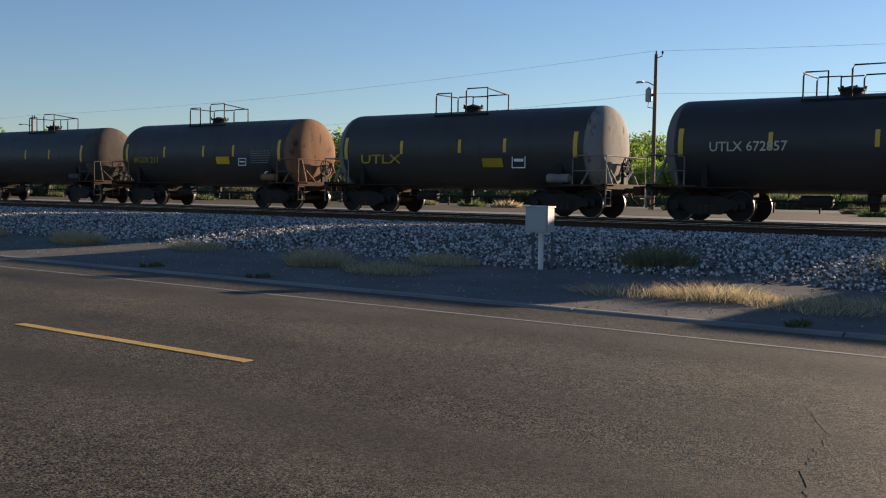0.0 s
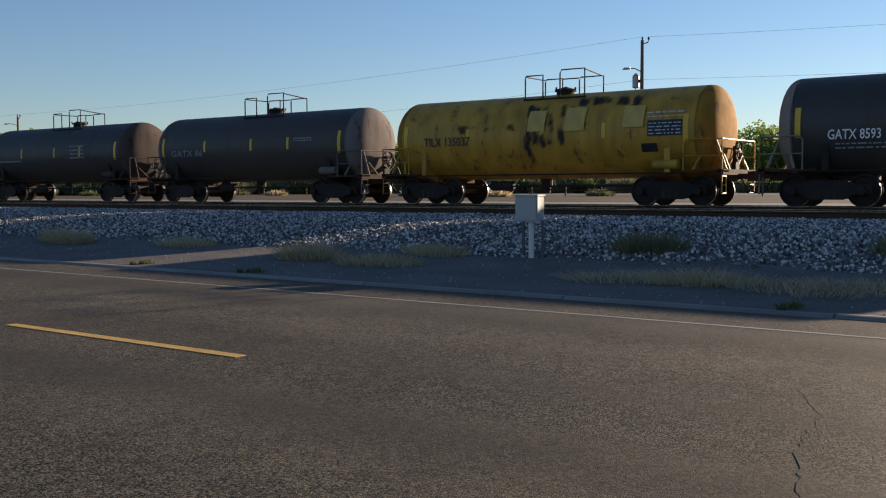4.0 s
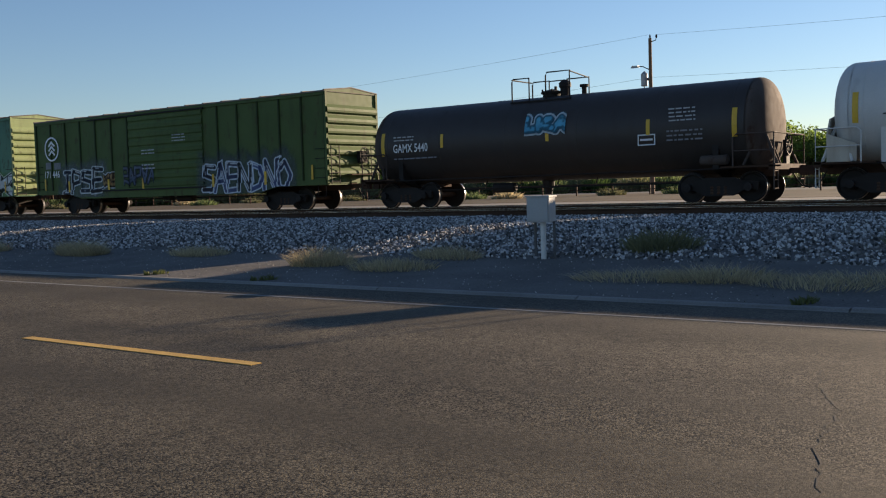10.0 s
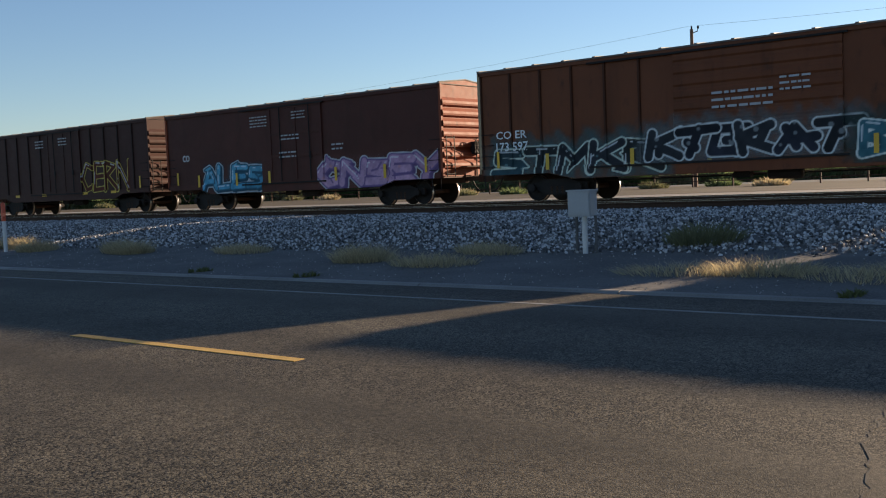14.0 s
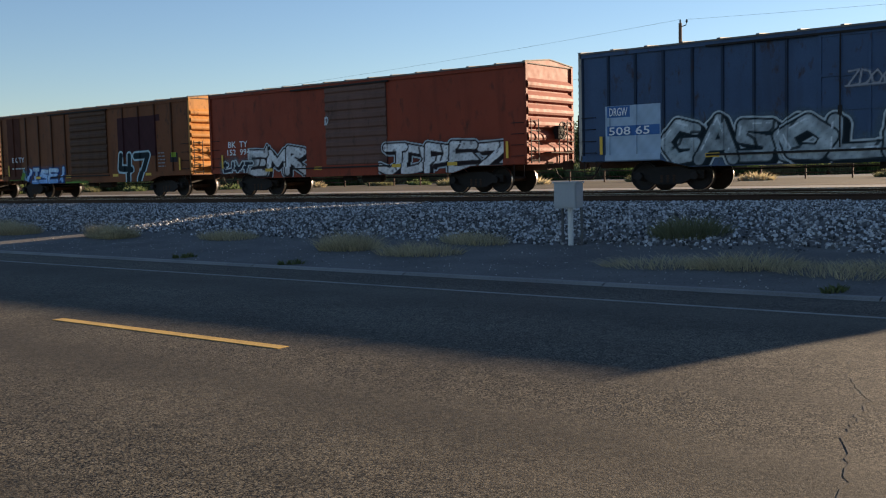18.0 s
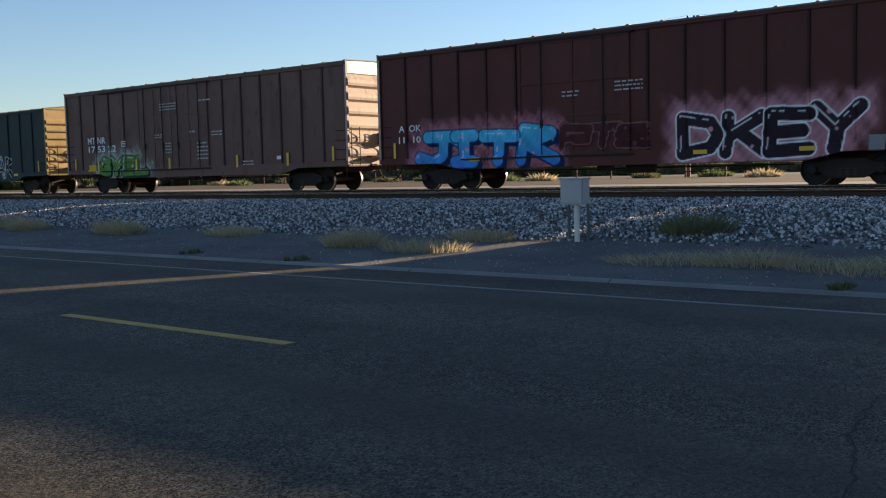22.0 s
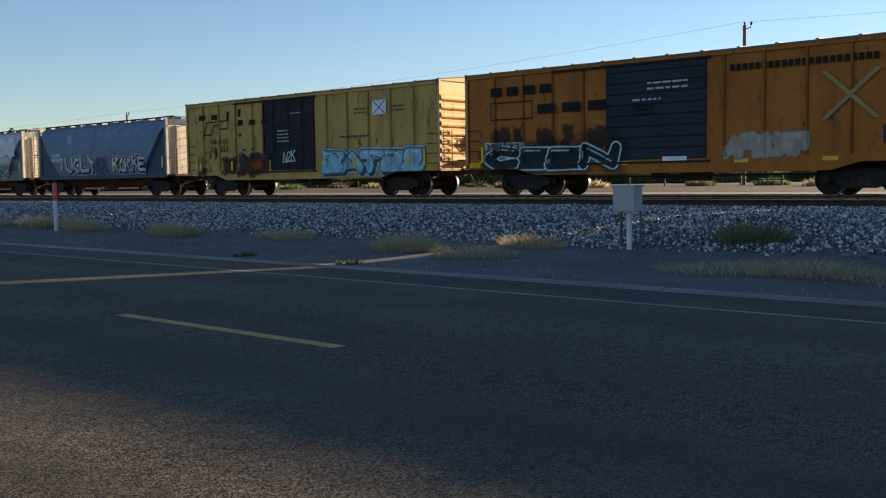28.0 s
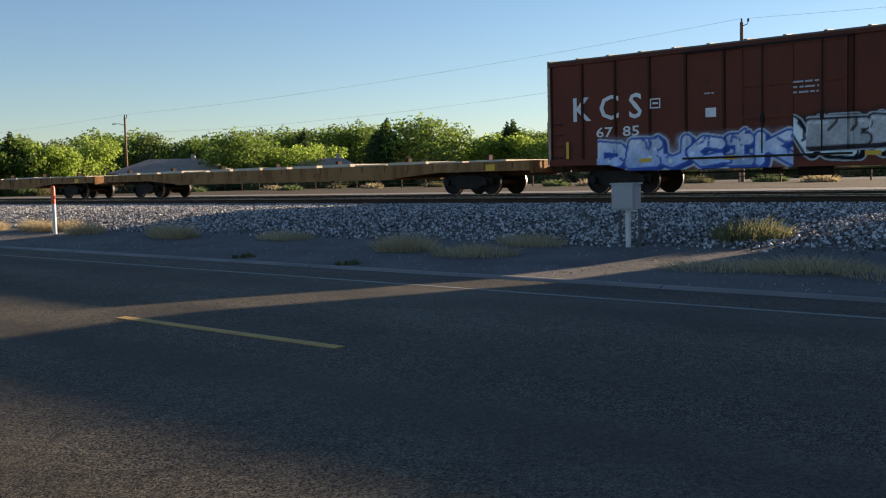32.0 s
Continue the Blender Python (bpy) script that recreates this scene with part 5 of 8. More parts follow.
GLYPHS = {
    "A": [(0, 0, 1, 2), (1, 2, 2, 0), (0.5, 0.7, 1.6, 0.75)],
    "B": [(0, 0, 0.1, 2), (0.1, 2, 1.5, 1.7), (1.5, 1.7, 0.3, 1.05), (0.3, 1.05, 1.9, 0.5), (1.9, 0.5, 0, 0)],
    "C": [(1.9, 1.7, 0.8, 2), (0.8, 2, 0, 1), (0, 1, 0.8, 0), (0.8, 0, 1.9, 0.3)],
    "D": [(0, 0, 0, 2), (0, 2, 1.5, 1.7), (1.5, 1.7, 1.9, 1), (1.9, 1, 1.5, 0.3), (1.5, 0.3, 0, 0)],
    "E": [(0, 0, 0.1, 2), (0.1, 2, 1.9, 1.9), (0, 1, 1.6, 1.05), (0, 0, 1.9, 0.1)],
    "F": [(0, 0, 0.1, 2), (0.1, 2, 2, 1.9), (0, 1, 1.6, 1.0)],
    "G": [(1.9, 1.7, 0.8, 2), (0.8, 2, 0, 1), (0, 1, 0.8, 0), (0.8, 0, 1.9, 0.2), (1.9, 0.2, 1.9, 0.9), (1.9, 0.9, 1.1, 0.9)],
    "H": [(0, 0, 0.1, 2), (1.9, 0, 1.8, 2), (0, 1, 1.9, 1.05)],
    "I": [(1, 0, 1, 2), (0.4, 0, 1.6, 0), (0.4, 2, 1.6, 2)],
    "J": [(1.6, 2, 1.6, 0.5), (1.6, 0.5, 0.9, 0), (0.9, 0, 0, 0.4), (0.5, 2, 2.1, 2)],
    "K": [(0, 0, 0.1, 2), (0.1, 0.9, 1.8, 2), (0.6, 1.2, 2, 0)],
    "L": [(0.1, 2, 0, 0), (0, 0, 1.9, 0.1)],
    "M": [(0, 0, 0.2, 2), (0.2, 2, 1, 0.9), (1, 0.9, 1.8, 2), (1.8, 2, 2, 0)],
    "N": [(0, 0, 0.1, 2), (0.1, 2, 1.8, 0), (1.8, 0, 2, 2)],
    "O": [(1, 2, 0, 1.2), (0, 1.2, 0.4, 0.1), (0.4, 0.1, 1.5, 0), (1.5, 0, 2, 1), (2, 1, 1, 2)],
    "P": [(0, 0, 0.1, 2), (0.1, 2, 1.8, 1.7), (1.8, 1.7, 1.6, 1), (1.6, 1, 0.1, 0.8)],
    "R": [(0, 0, 0.1, 2), (0.1, 2, 1.7, 1.7), (1.7, 1.7, 0.2, 1), (0.4, 1, 2, 0)],
    "S": [(1.9, 1.8, 0.3, 1.9), (0.3, 1.9, 0.2, 1.2), (0.2, 1.2, 1.8, 0.9), (1.8, 0.9, 1.7, 0.1), (1.7, 0.1, 0, 0.1)],
    "T": [(0, 2, 2, 1.9), (1, 2, 0.9, 0)],
    "U": [(0, 2, 0.1, 0.5), (0.1, 0.5, 1, 0), (1, 0, 1.9, 0.5), (1.9, 0.5, 2, 2)],
    "V": [(0, 2, 1, 0), (1, 0, 2, 2)],
    "W": [(0, 2, 0.4, 0), (0.4, 0, 1, 1.2), (1, 1.2, 1.6, 0), (1.6, 0, 2, 2)],
    "Y": [(0, 2, 1, 1), (2, 2, 1, 1), (1, 1, 0.9, 0)],
    "Z": [(0, 1.9, 2, 2), (2, 2, 0, 0), (0, 0, 2, 0.1)],
    "!": [(1, 2, 0.9, 0.7), (0.9, 0.1, 0.95, 0.12)],
}


def near_strokes(gx, gz, strokes):
    """Distance to the nearest stroke; a fifth number thins that stroke towards its far end."""
    d = np.full(gx.shape, 9.0)
    for xa, za, xb, zb, *thin in strokes:
        ux, uz = xb - xa, zb - za
        t = np.clip(((gx - xa) * ux + (gz - za) * uz) / (ux * ux + uz * uz + 1e-9), 0, 1)
        q = np.hypot(gx - xa - t * ux, gz - za - t * uz)
        d = np.minimum(d, q + thin[0] * t if thin else q)
    return d


def graf(owner, x0, x1, z0, z1, letters, tint, seed):
    """A sprayed piece: chunky outlined forms that overlap in a row, with a glow of overspray."""
    *tones, fat, glow = TINTS[tint]
    top, low, edge, halo = [tuple(min(0.82, c * (1.0 + 0.55 * max(v))) for c in v) for v in tones]
    rng = random.Random(seed * 13 + 5)
    word = letters if isinstance(letters, str) else ""
    letters = len(word) or letters
    w, h = (x1 - x0) / letters, z1 - z0
    bubble = tint in BUBBLES
    thick = max(0.3, fat) * min(w, h) * (0.37 if word else 0.52 if bubble else 0.42)
    line = 0.06 if bubble else max(0.045, 0.2 * thick)
    pad = thick + line + 0.05 + 0.03 * h
    forms = []
    for k in range(letters):
        form = GLYPHS[word[k]] if word else FORMS[rng.randrange(len(FORMS))]
        sx, sz, lean = max(0.05, w * (1.1 if word else 1.02) - thick * (1.3 if word else 1)) / 2, (h * rng.uniform(0.9, 1.0) - 2 * pad) / 2.0, rng.uniform(-0.1, 0.22) * (0.4 if word else 1)
        bx0 = x0 + w * k + thick * 0.5
        q = 0.06 if word else 0.2
        j = [(rng.uniform(-q, q), rng.uniform(-q, q) * 0.7) for _ in range(12)]
        out = []
        for i, (a, b, c, d) in enumerate(form):
            (jx, jz), (kx, kz) = (j[0], j[0]) if word else (j[i % 12], j[(i + 1) % 12])
            za, zb = z0 + pad + (b + jz) * sz, z0 + pad + (d + kz) * sz
            out.append((bx0 + (a + jx) * sx + lean * (za - z0), za, bx0 + (c + kx) * sx + lean * (zb - z0), zb))
        if word:
            for _ in range(1):
                xa, za, xb, zb = rng.choice(out[:len(form)])[:4]
                a, q = rng.uniform(0, 2 * math.pi), rng.uniform(0.15, 0.34) * min(w, h)
                out.append((xb, zb, xb + q * math.cos(a) * 1.3, min(max(zb + q * math.sin(a), z0 + 0.1), z1 - 0.1), thick * 0.9))
        else:
            out.append((bx0 + sx * rng.uniform(-0.3, 2.3), z0 + pad + 2 * sz * rng.uniform(0, 1), bx0 + sx * rng.uniform(-0.3, 2.3), z0 + pad + 2 * sz * rng.uniform(0, 1)))
        inner = []
        if bubble:
            for _ in range(2 if word else 5):
                ax, az = bx0 + sx * rng.uniform(0.2, 1.9), z0 + pad + 2 * sz * rng.uniform(0.05, 0.95)
                a, q = rng.uniform(-0.6, 2.2), rng.uniform(0.25, 0.6) * min(w, h)
                mx, mz = ax + q * 0.5 * math.cos(a), az + q * 0.5 * math.sin(a)
                inner += [(ax, az, mx, mz), (mx, mz, mx + q * 0.5 * math.cos(a + 0.7), mz + q * 0.5 * math.sin(a + 0.7))]
        forms.append((out, rng.uniform(0.85, 1.15), inner, rng.choice((None, None, None, low, (0.03, 0.035, 0.04), (0.24, 0.19, 0.06), top)) if tint in WILD else None))
    rng.shuffle(forms)
    flecks = [(rng.uniform(x0, x1), rng.uniform(z0 + 0.2 * h, z1 - 0.2 * h), rng.uniform(0.03, 0.09)) for _ in range(letters * 3)]

    def over(rgba, color, k):
        k = k[..., None]
        return rgba * (1 - k) + np.concatenate([np.broadcast_to(color, rgba.shape[:2] + (3,)), np.ones(rgba.shape[:2] + (1,))], -1) * k

    def shade(gx, gz):
        n = blotch(gx, gz, seed)
        k = np.clip((gz - z0) / h, 0, 1)[..., None]
        fill = (np.array(low) * (1 - k) + np.array(top) * k) * (0.75 + 0.5 * n[..., None])
        drop = 0.11 * min(w, h)
        back = [near_strokes(gx - drop, gz + drop * 0.7, f) for f, *_ in forms]
        ds = [near_strokes(gx, gz, f) for f, *_ in forms]
        d = np.minimum.reduce(ds)
        rgba = np.zeros(gx.shape + (4,))
        big = glow > 0.85
        rim = np.minimum.reduce([gx - x0 + 0.7, x1 + 0.7 - gx, z1 + 0.45 - gz]) if big else np.minimum.reduce([gx - x0, x1 - gx, gz - z0, z1 - gz])
        ragged = 0.5 + 0.5 * np.sin(gx * 9.0 + seed) * np.sin(gx * 3.7 + 2 * seed)
        spread = np.clip(1 - (d - thick - line) / (0.12 * h + (0.20 + 0.42 * ragged if big else 0.14) * n * h), 0, 1) * glow * np.clip(rim / (0.22 * h), 0, 1) * 0.85
        rgba[..., :3], rgba[..., 3] = halo, spread * (0.5 + 0.5 * n)
        if tint not in LINES:
            rgba = over(rgba, KEYLINE, np.clip((thick + line + 0.05 - np.minimum(np.minimum.reduce(back), d)) / 0.018, 0, 1) * (0.85 if bubble else 0.0))
            rgba = over(rgba, np.array(edge) * 0.7, np.clip((thick + line - np.minimum.reduce(back)) / 0.025, 0, 1))
        for dk, (_, tone, inner, own) in zip(ds, forms):
            rgba = over(rgba, edge, np.clip((thick + line - dk) / 0.018, 0, 1))
            rgba = over(rgba, (fill if own is None else np.array(own) * (0.75 + 0.5 * n[..., None])) * tone, np.clip((thick - dk) / 0.018, 0, 1) * (0.45 + 0.4 * n if tint == "palebubble" else 1.0))
            if inner:
                rgba = over(rgba, edge, np.clip((0.05 - near_strokes(gx, gz, inner)) / 0.02, 0, 1) * (dk < thick) * 0.9)
        if word:
            shine = near_strokes(gx + thick * 0.35, gz - thick * 0.4, [f[0][:4] for f, *_ in forms] + [f[1][:4] for f, *_ in forms if len(f) > 1])
            rgba = over(rgba, (0.8, 0.82, 0.82), np.clip((0.03 - shine) / 0.02, 0, 1) * (d < thick * 0.8) * (n > 0.5) * 0.8)
            soft = 0.0 if tint in LINES else 0.35
            hatch = np.sin(gx * 31 + gz * 17 + seed) * np.sin(gx * 13 - gz * 23 + 2 * seed)
            rgba = over(rgba, np.array(edge) * 0.6 + np.array(halo) * 0.4, np.clip((hatch - 0.7) / 0.12, 0, 1) * (d < thick * 0.95) * soft)
        mark = np.minimum.reduce([np.hypot(gx - a, gz - b) - c for a, b, c in flecks])
        inside = (d < thick * 0.9)
        rgba = over(rgba, np.clip(np.array(halo) * 1.6 + 0.02, 0, 1), np.clip(-mark / 0.02, 0, 1) * inside * 0.6)
        return np.clip(rgba, 0, 1)

    wide, high = (0.7, 0.45) if glow > 0.85 else (0.0, 0.0)
    car = side_of(owner)[0]
    lim = car_half[car.name] - 0.05 if car.name in car_half else 99.0
    return decal(owner, max(-lim, x0 - wide), min(lim, x1 + wide), z0, z1 + high, shade, "graffiti", "sprayed graffiti piece", 0.03)


def tag(owner, x0, x1, z0, z1, pen):
    rng = random.Random(round(x0 * 100) + round(z0 * 100))
    n = max(2, round((x1 - x0) / (0.62 * (z1 - z0))))
    u, v = (x1 - x0) * 0.86 / n, (z1 - z0) * 0.8
    strokes = []
    for k in range(n):
        lean, drop, size = rng.uniform(0.05, 0.3), rng.uniform(-0.06, 0.12) * v, rng.uniform(0.75, 1.0)
        for xa, za, xb, zb in GLYPHS[rng.choice("SKEONRZJDB")]:
            base = x0 + (x1 - x0) * 0.05 + u * k
            strokes.append((base + xa * u * 0.46 + lean * za * v * 0.3, z0 + v * 0.1 + drop + za * v * 0.46 * size, base + xb * u * 0.46 + lean * zb * v * 0.3, z0 + v * 0.1 + drop + zb * v * 0.46 * size))
    strokes.append((x0 + 0.05, z0 + 0.12 * v, x1 - 0.1, z0 + rng.uniform(0.05, 0.25) * v))
    color, wide = PENS[pen], {"ink": 0.042, "moss": 0.05}.get(pen, 0.028)

    def shade(gx, gz):
        a = np.clip((wide - near_strokes(gx, gz, strokes)) / 0.02 + 0.5, 0, 1)
        return np.concatenate([np.broadcast_to(color, gx.shape + (3,)), a[..., None] * 0.95], -1)

    return decal(owner, x0, x1, z0, z1, shade, "graffiti_tag", "thin sprayed scribble", 0.03)


def num(owner, x0, x1, z0, z1):
    """The sprayed figures 4 and 7, black with a white outline."""
    u, v = (x1 - x0), (z1 - z0)
    raw = [(0.10, 0.92, 0.06, 0.5), (0.06, 0.5, 0.42, 0.46), (0.36, 0.9, 0.34, 0.12), (0.54, 0.88, 0.93, 0.9), (0.93, 0.9, 0.68, 0.12)]
    strokes = [(x0 + a * u, z0 + b * v, x0 + c * u, z0 + d * v) for a, b, c, d in raw]

    def shade(gx, gz):
        d = near_strokes(gx, gz, strokes)
        a = np.clip((0.23 - d) / 0.03, 0, 1)
        inner = np.clip((0.16 - d) / 0.03, 0, 1)[..., None]
        col = np.array((0.50, 0.66, 0.68)) * (1 - inner) + np.array((0.012, 0.024, 0.028)) * inner
        return np.concatenate([col, a[..., None]], -1)

    return decal(owner, x0 - 0.15, x1 + 0.15, z0 - 0.12, z1 + 0.12, shade, "graffiti", "sprayed figures with a white outline", 0.04)


def flat_tone(owner, x0, x1, z0, z1, color, rag, name, label):
    def shade(gx, gz):
        n = blotch(gx, gz, x0 * 7.0)
        rim = np.minimum.reduce([gx - x0, x1 - gx, gz - z0, z1 - gz])
        a = np.ones(gx.shape) if not rag else np.clip((rim + (n - 0.62) * 0.35) / 0.1, 0, 1) * 0.85
        return np.concatenate([np.array(color)[None, None] * (0.85 + 0.3 * n[..., None]), a[..., None]], -1)
    return decal(owner, x0, x1, z0, z1, shade, name, label, 0.06)


def tone_of(material):
    c = material.node_tree.nodes
    for node in c:
        if node.bl_idname == "ShaderNodeMix" and not node.inputs[6].is_linked:
            return tuple((a + b) / 2 for a, b in zip(node.inputs[6].default_value[:3], node.inputs[7].default_value[:3]))
    return (0.3, 0.3, 0.3)


def patch(owner, x0, x1, z0, z1, material):
    return flat_tone(owner, x0, x1, z0, z1, tone_of(material), False, "painted_panel", "painted panel")


def splash(owner, x0, x1, z0, z1, material):
    return flat_tone(owner, x0, x1, z0, z1, tone_of(material), True, "spray_cloud", "ragged cloud of sprayed paint")


def stain(owner, x0, x1, z0, z1, material):
    rng = random.Random(round(x0 * 31))
    c = tone_of(material)
    for k in range(5):
        a = x0 + (x1 - x0) * (k + rng.uniform(-0.2, 0.2)) / 5
        b = a + (x1 - x0) / 5 * rng.uniform(0.5, 1.1)
        flat_tone(owner, a, b, z0 + (z1 - z0) * rng.uniform(0, 0.5), z1 - (z1 - z0) * rng.uniform(0, 0.15), c, True, "stain", "dark dribbled stain")


def front(owner, x0, x1, z):
    car, out = side_of(owner)
    return car, max(out(x0 + (x1 - x0) * k / 12, z) for k in range(13)) + 0.0016 * layers.get(car.name, 0)


def plates(owner, quads, z, material, name, label, x0, x1, lift=0.0):
    """Thin painted shapes on the side: lists of (x, z) outlines."""
    car, y = front(owner, x0, x1, z)
    bm = bmesh.new()
    for q in quads:
        bm.faces.new([bm.verts.new((px, -y - 0.003 - lift, pz)) for px, pz in q])
    return part(name, bm, material, car, label)


def rect(a, b, c, d):
    return [(a, c), (b, c), (b, d), (a, d)]


def bars(owner, x0, x1, z0, z1, rows, material):
    rng = random.Random(round(x0 * 97 + z0 * 31))
    q = []
    pitch = (z1 - z0) / rows
    for r in range(rows):
        zb = z0 + pitch * r + pitch * 0.18
        x = x0
        while x < x1 - 0.04:
            w = min(rng.uniform(0.06, 0.24) * max(0.6, pitch / 0.12), x1 - x)
            q.append(rect(x, x + w, zb, zb + min(0.07, pitch * 0.36)))
            x += w + rng.uniform(0.03, 0.07)
    return tagged(plates(owner, q, (z0 + z1) / 2, WORN_WHITE if material is OFFWHITE else material, "stencilling", "lines of small worn stencilling", x0, x1), kind="stuff")


def slantbars(owner, x0, x1, z0, z1, n, material):
    q = []
    w = (x1 - x0) / n
    s = 0.2 * (z1 - z0)
    for k in range(n):
        a, b = x0 + w * k, x0 + w * (k + 0.78)
        q.append([(a, z0), (b, z0), (b + s, z1), (a + s, z1)])
    return plates(owner, q, (z0 + z1) / 2, material, "painted_bars", "slanting dark painted bars", x0, x1 + s)


def frame_quads(x0, x1, z0, z1, t):
    return [rect(x0, x1, z0, z0 + t), rect(x0, x1, z1 - t, z1), rect(x0, x0 + t, z0 + t, z1 - t), rect(x1 - t, x1, z0 + t, z1 - t)]


def outline_box(owner, x0, x1, z0, z1):
    dark = owner is cars["amber"] or owner is cars["yellow"] or owner is cars["nahx"]
    q = frame_quads(x0, x1, z0, z1, 0.035)
    if x1 - x0 < 0.9:
        q += [rect(x0 + 0.08, x1 - 0.08, z0 + (z1 - z0) * 0.42, z0 + (z1 - z0) * 0.6)]
    return plates(owner, q, (z0 + z1) / 2, CHARINK if dark else OFFWHITE, "label_frame", "small outlined label", x0, x1)


def bent_outline(owner, pts, t, material):
    """A closed painted outline of straight strokes through the points (x, z)."""
    q = []
    for (a, b), (c, d) in zip(pts, pts[1:] + pts[:1]):
        k = t / 2 / math.hypot(c - a, d - b)
        u, v = (c - a) * k, (d - b) * k
        q.append([(a - u + v, b - v - u), (c + u + v, d + v - u), (c + u - v, d + v + u), (a - u - v, b - v + u)])
    xs, zs = [p[0] for p in pts], [p[1] for p in pts]
    plates(owner, q[0::2], sum(zs) / len(zs), material, "painted_outline", "dark angular painted outline", min(xs), max(xs))
    return plates(owner, q[1::2], sum(zs) / len(zs), material, "painted_outline", "dark angular painted outline", min(xs), max(xs), 0.002)


def diamond(owner, x0, x1, z0, z1):
    mx, mz = (x0 + x1) / 2, (z0 + z1) / 2
    plates(owner, [[(mx, z0), (x1, mz), (mx, z1), (x0, mz)]], mz, OFFWHITE, "placard", "white diamond placard", x0, x1, 0.012)
    return plates(owner, [rect(mx - 0.1, mx + 0.1, mz - 0.04, mz + 0.04), [(mx, z0 + 0.05), (mx + 0.1, z0 + 0.14), (mx - 0.1, z0 + 0.14)]], mz, INK, "placard_mark", "dark placard marks", x0, x1, 0.016)


def cross(owner, x0, x1, z0, z1, material=None):
    material = material or FADED
    t = 0.13 * (z1 - z0)
    q = [[(x0, z0), (x0 + t, z0), (x1, z1), (x1 - t, z1)], [(x0, z1), (x0 + t, z1), (x1, z0), (x1 - t, z0)]]
    plates(owner, q[:1], (z0 + z1) / 2, material, "painted_cross", "faded pale cross", x0, x1)
    return plates(owner, q[1:], (z0 + z1) / 2, material, "painted_cross", "faded pale cross", x0, x1, 0.004)


def emblem(owner, x0, x1, z0, z1):
    """A ring round a stack of upward arrow shapes."""
    mx, mz, r = (x0 + x1) / 2, (z0 + z1) / 2, (z1 - z0) / 2
    q = []
    for k in range(28):
        a, b = 2 * math.pi * k / 28, 2 * math.pi * (k + 1) / 28
        q.append([(mx + p * math.cos(c), mz + p * math.sin(c)) for p, c in ((r, a), (r, b), (r * 0.86, b), (r * 0.86, a))])
    for k in range(3):
        zb = mz - r * 0.45 + r * 0.36 * k
        q.append([(mx - r * 0.5, zb), (mx, zb + r * 0.42), (mx + r * 0.5, zb), (mx + r * 0.36, zb - r * 0.1), (mx, zb + r * 0.18), (mx - r * 0.36, zb - r * 0.1)])
    q.append(rect(mx - r * 0.07, mx + r * 0.07, mz - r * 0.7, mz + r * 0.3))
    return plates(owner, q[:-1], mz, OFFWHITE, "emblem", "white ring with upward arrow shapes", x0, x1)


def chevron(owner, x0, x1, z0, z1):
    mx, w, h = (x0 + x1) / 2, (x1 - x0) / 2, z1 - z0
    def shade(gx, gz):
        strokes = []
        for k in range(4):
            zb = z0 + h * (0.12 + 0.2 * k)
            strokes += [(mx - w * 0.45, zb, mx, zb + h * 0.2), (mx, zb + h * 0.2, mx + w * 0.45, zb)]
        d = near_strokes(gx, gz, strokes)
        ring = np.abs(np.hypot((gx - mx) / w, (gz - z0 - h * 0.4) / (h * 0.56)) - 0.92) * w
        ring = np.where(gz > z0 + h * 0.25, ring, 9)
        a = np.clip((0.11 - np.minimum(d, ring)) / 0.04, 0, 1) * 0.75
        return np.concatenate([np.broadcast_to((0.36, 0.42, 0.38), gx.shape + (3,)), a[..., None]], -1)
    return decal(owner, x0, x1, z0, z1, shade, "emblem", "faded pale emblem of chevrons in an arch")


def letterbars(owner, x0, x1, z0, z1, n, material):
    """A word's worth of plain upright blocks."""
    w = (x1 - x0) / n
    for k in range(n):
        plates(owner, [rect(x0 + w * k, x0 + w * (k + 0.7), z0, z1)], (z0 + z1) / 2, material, "painted_block", "plain painted block", x0, x1)


def text(owner, x0, x1, z0, z1, words, material):
    """Lettering in the built-in font, fitted to its place."""
    cu = bpy.data.curves.new("lettering", "FONT")
    cu.body, cu.resolution_u, cu.offset = words, 2, 0.012
    tmp = bpy.data.objects.new("lettering", cu)
    me = bpy.data.meshes.new_from_object(tmp)
    bpy.data.objects.remove(tmp)
    bpy.data.curves.remove(cu)
    co = np.empty(len(me.vertices) * 3, np.float32)
    me.vertices.foreach_get("co", co)
    co = co.reshape(-1, 3)
    lo, hi = co.min(0), co.max(0)
    car, y = front(owner, x0, x1, (z0 + z1) / 2)
    out = np.stack([x0 + (co[:, 0] - lo[0]) / (hi[0] - lo[0]) * (x1 - x0), np.full(len(co), -y - 0.006), z0 + (co[:, 1] - lo[1]) / (hi[1] - lo[1]) * (z1 - z0)], 1)
    me.vertices.foreach_set("co", out.astype(np.float32).ravel())
    me.materials.clear()
    me.materials.append(material)
    return part("lettering", me, None, car, "stencilled lettering")


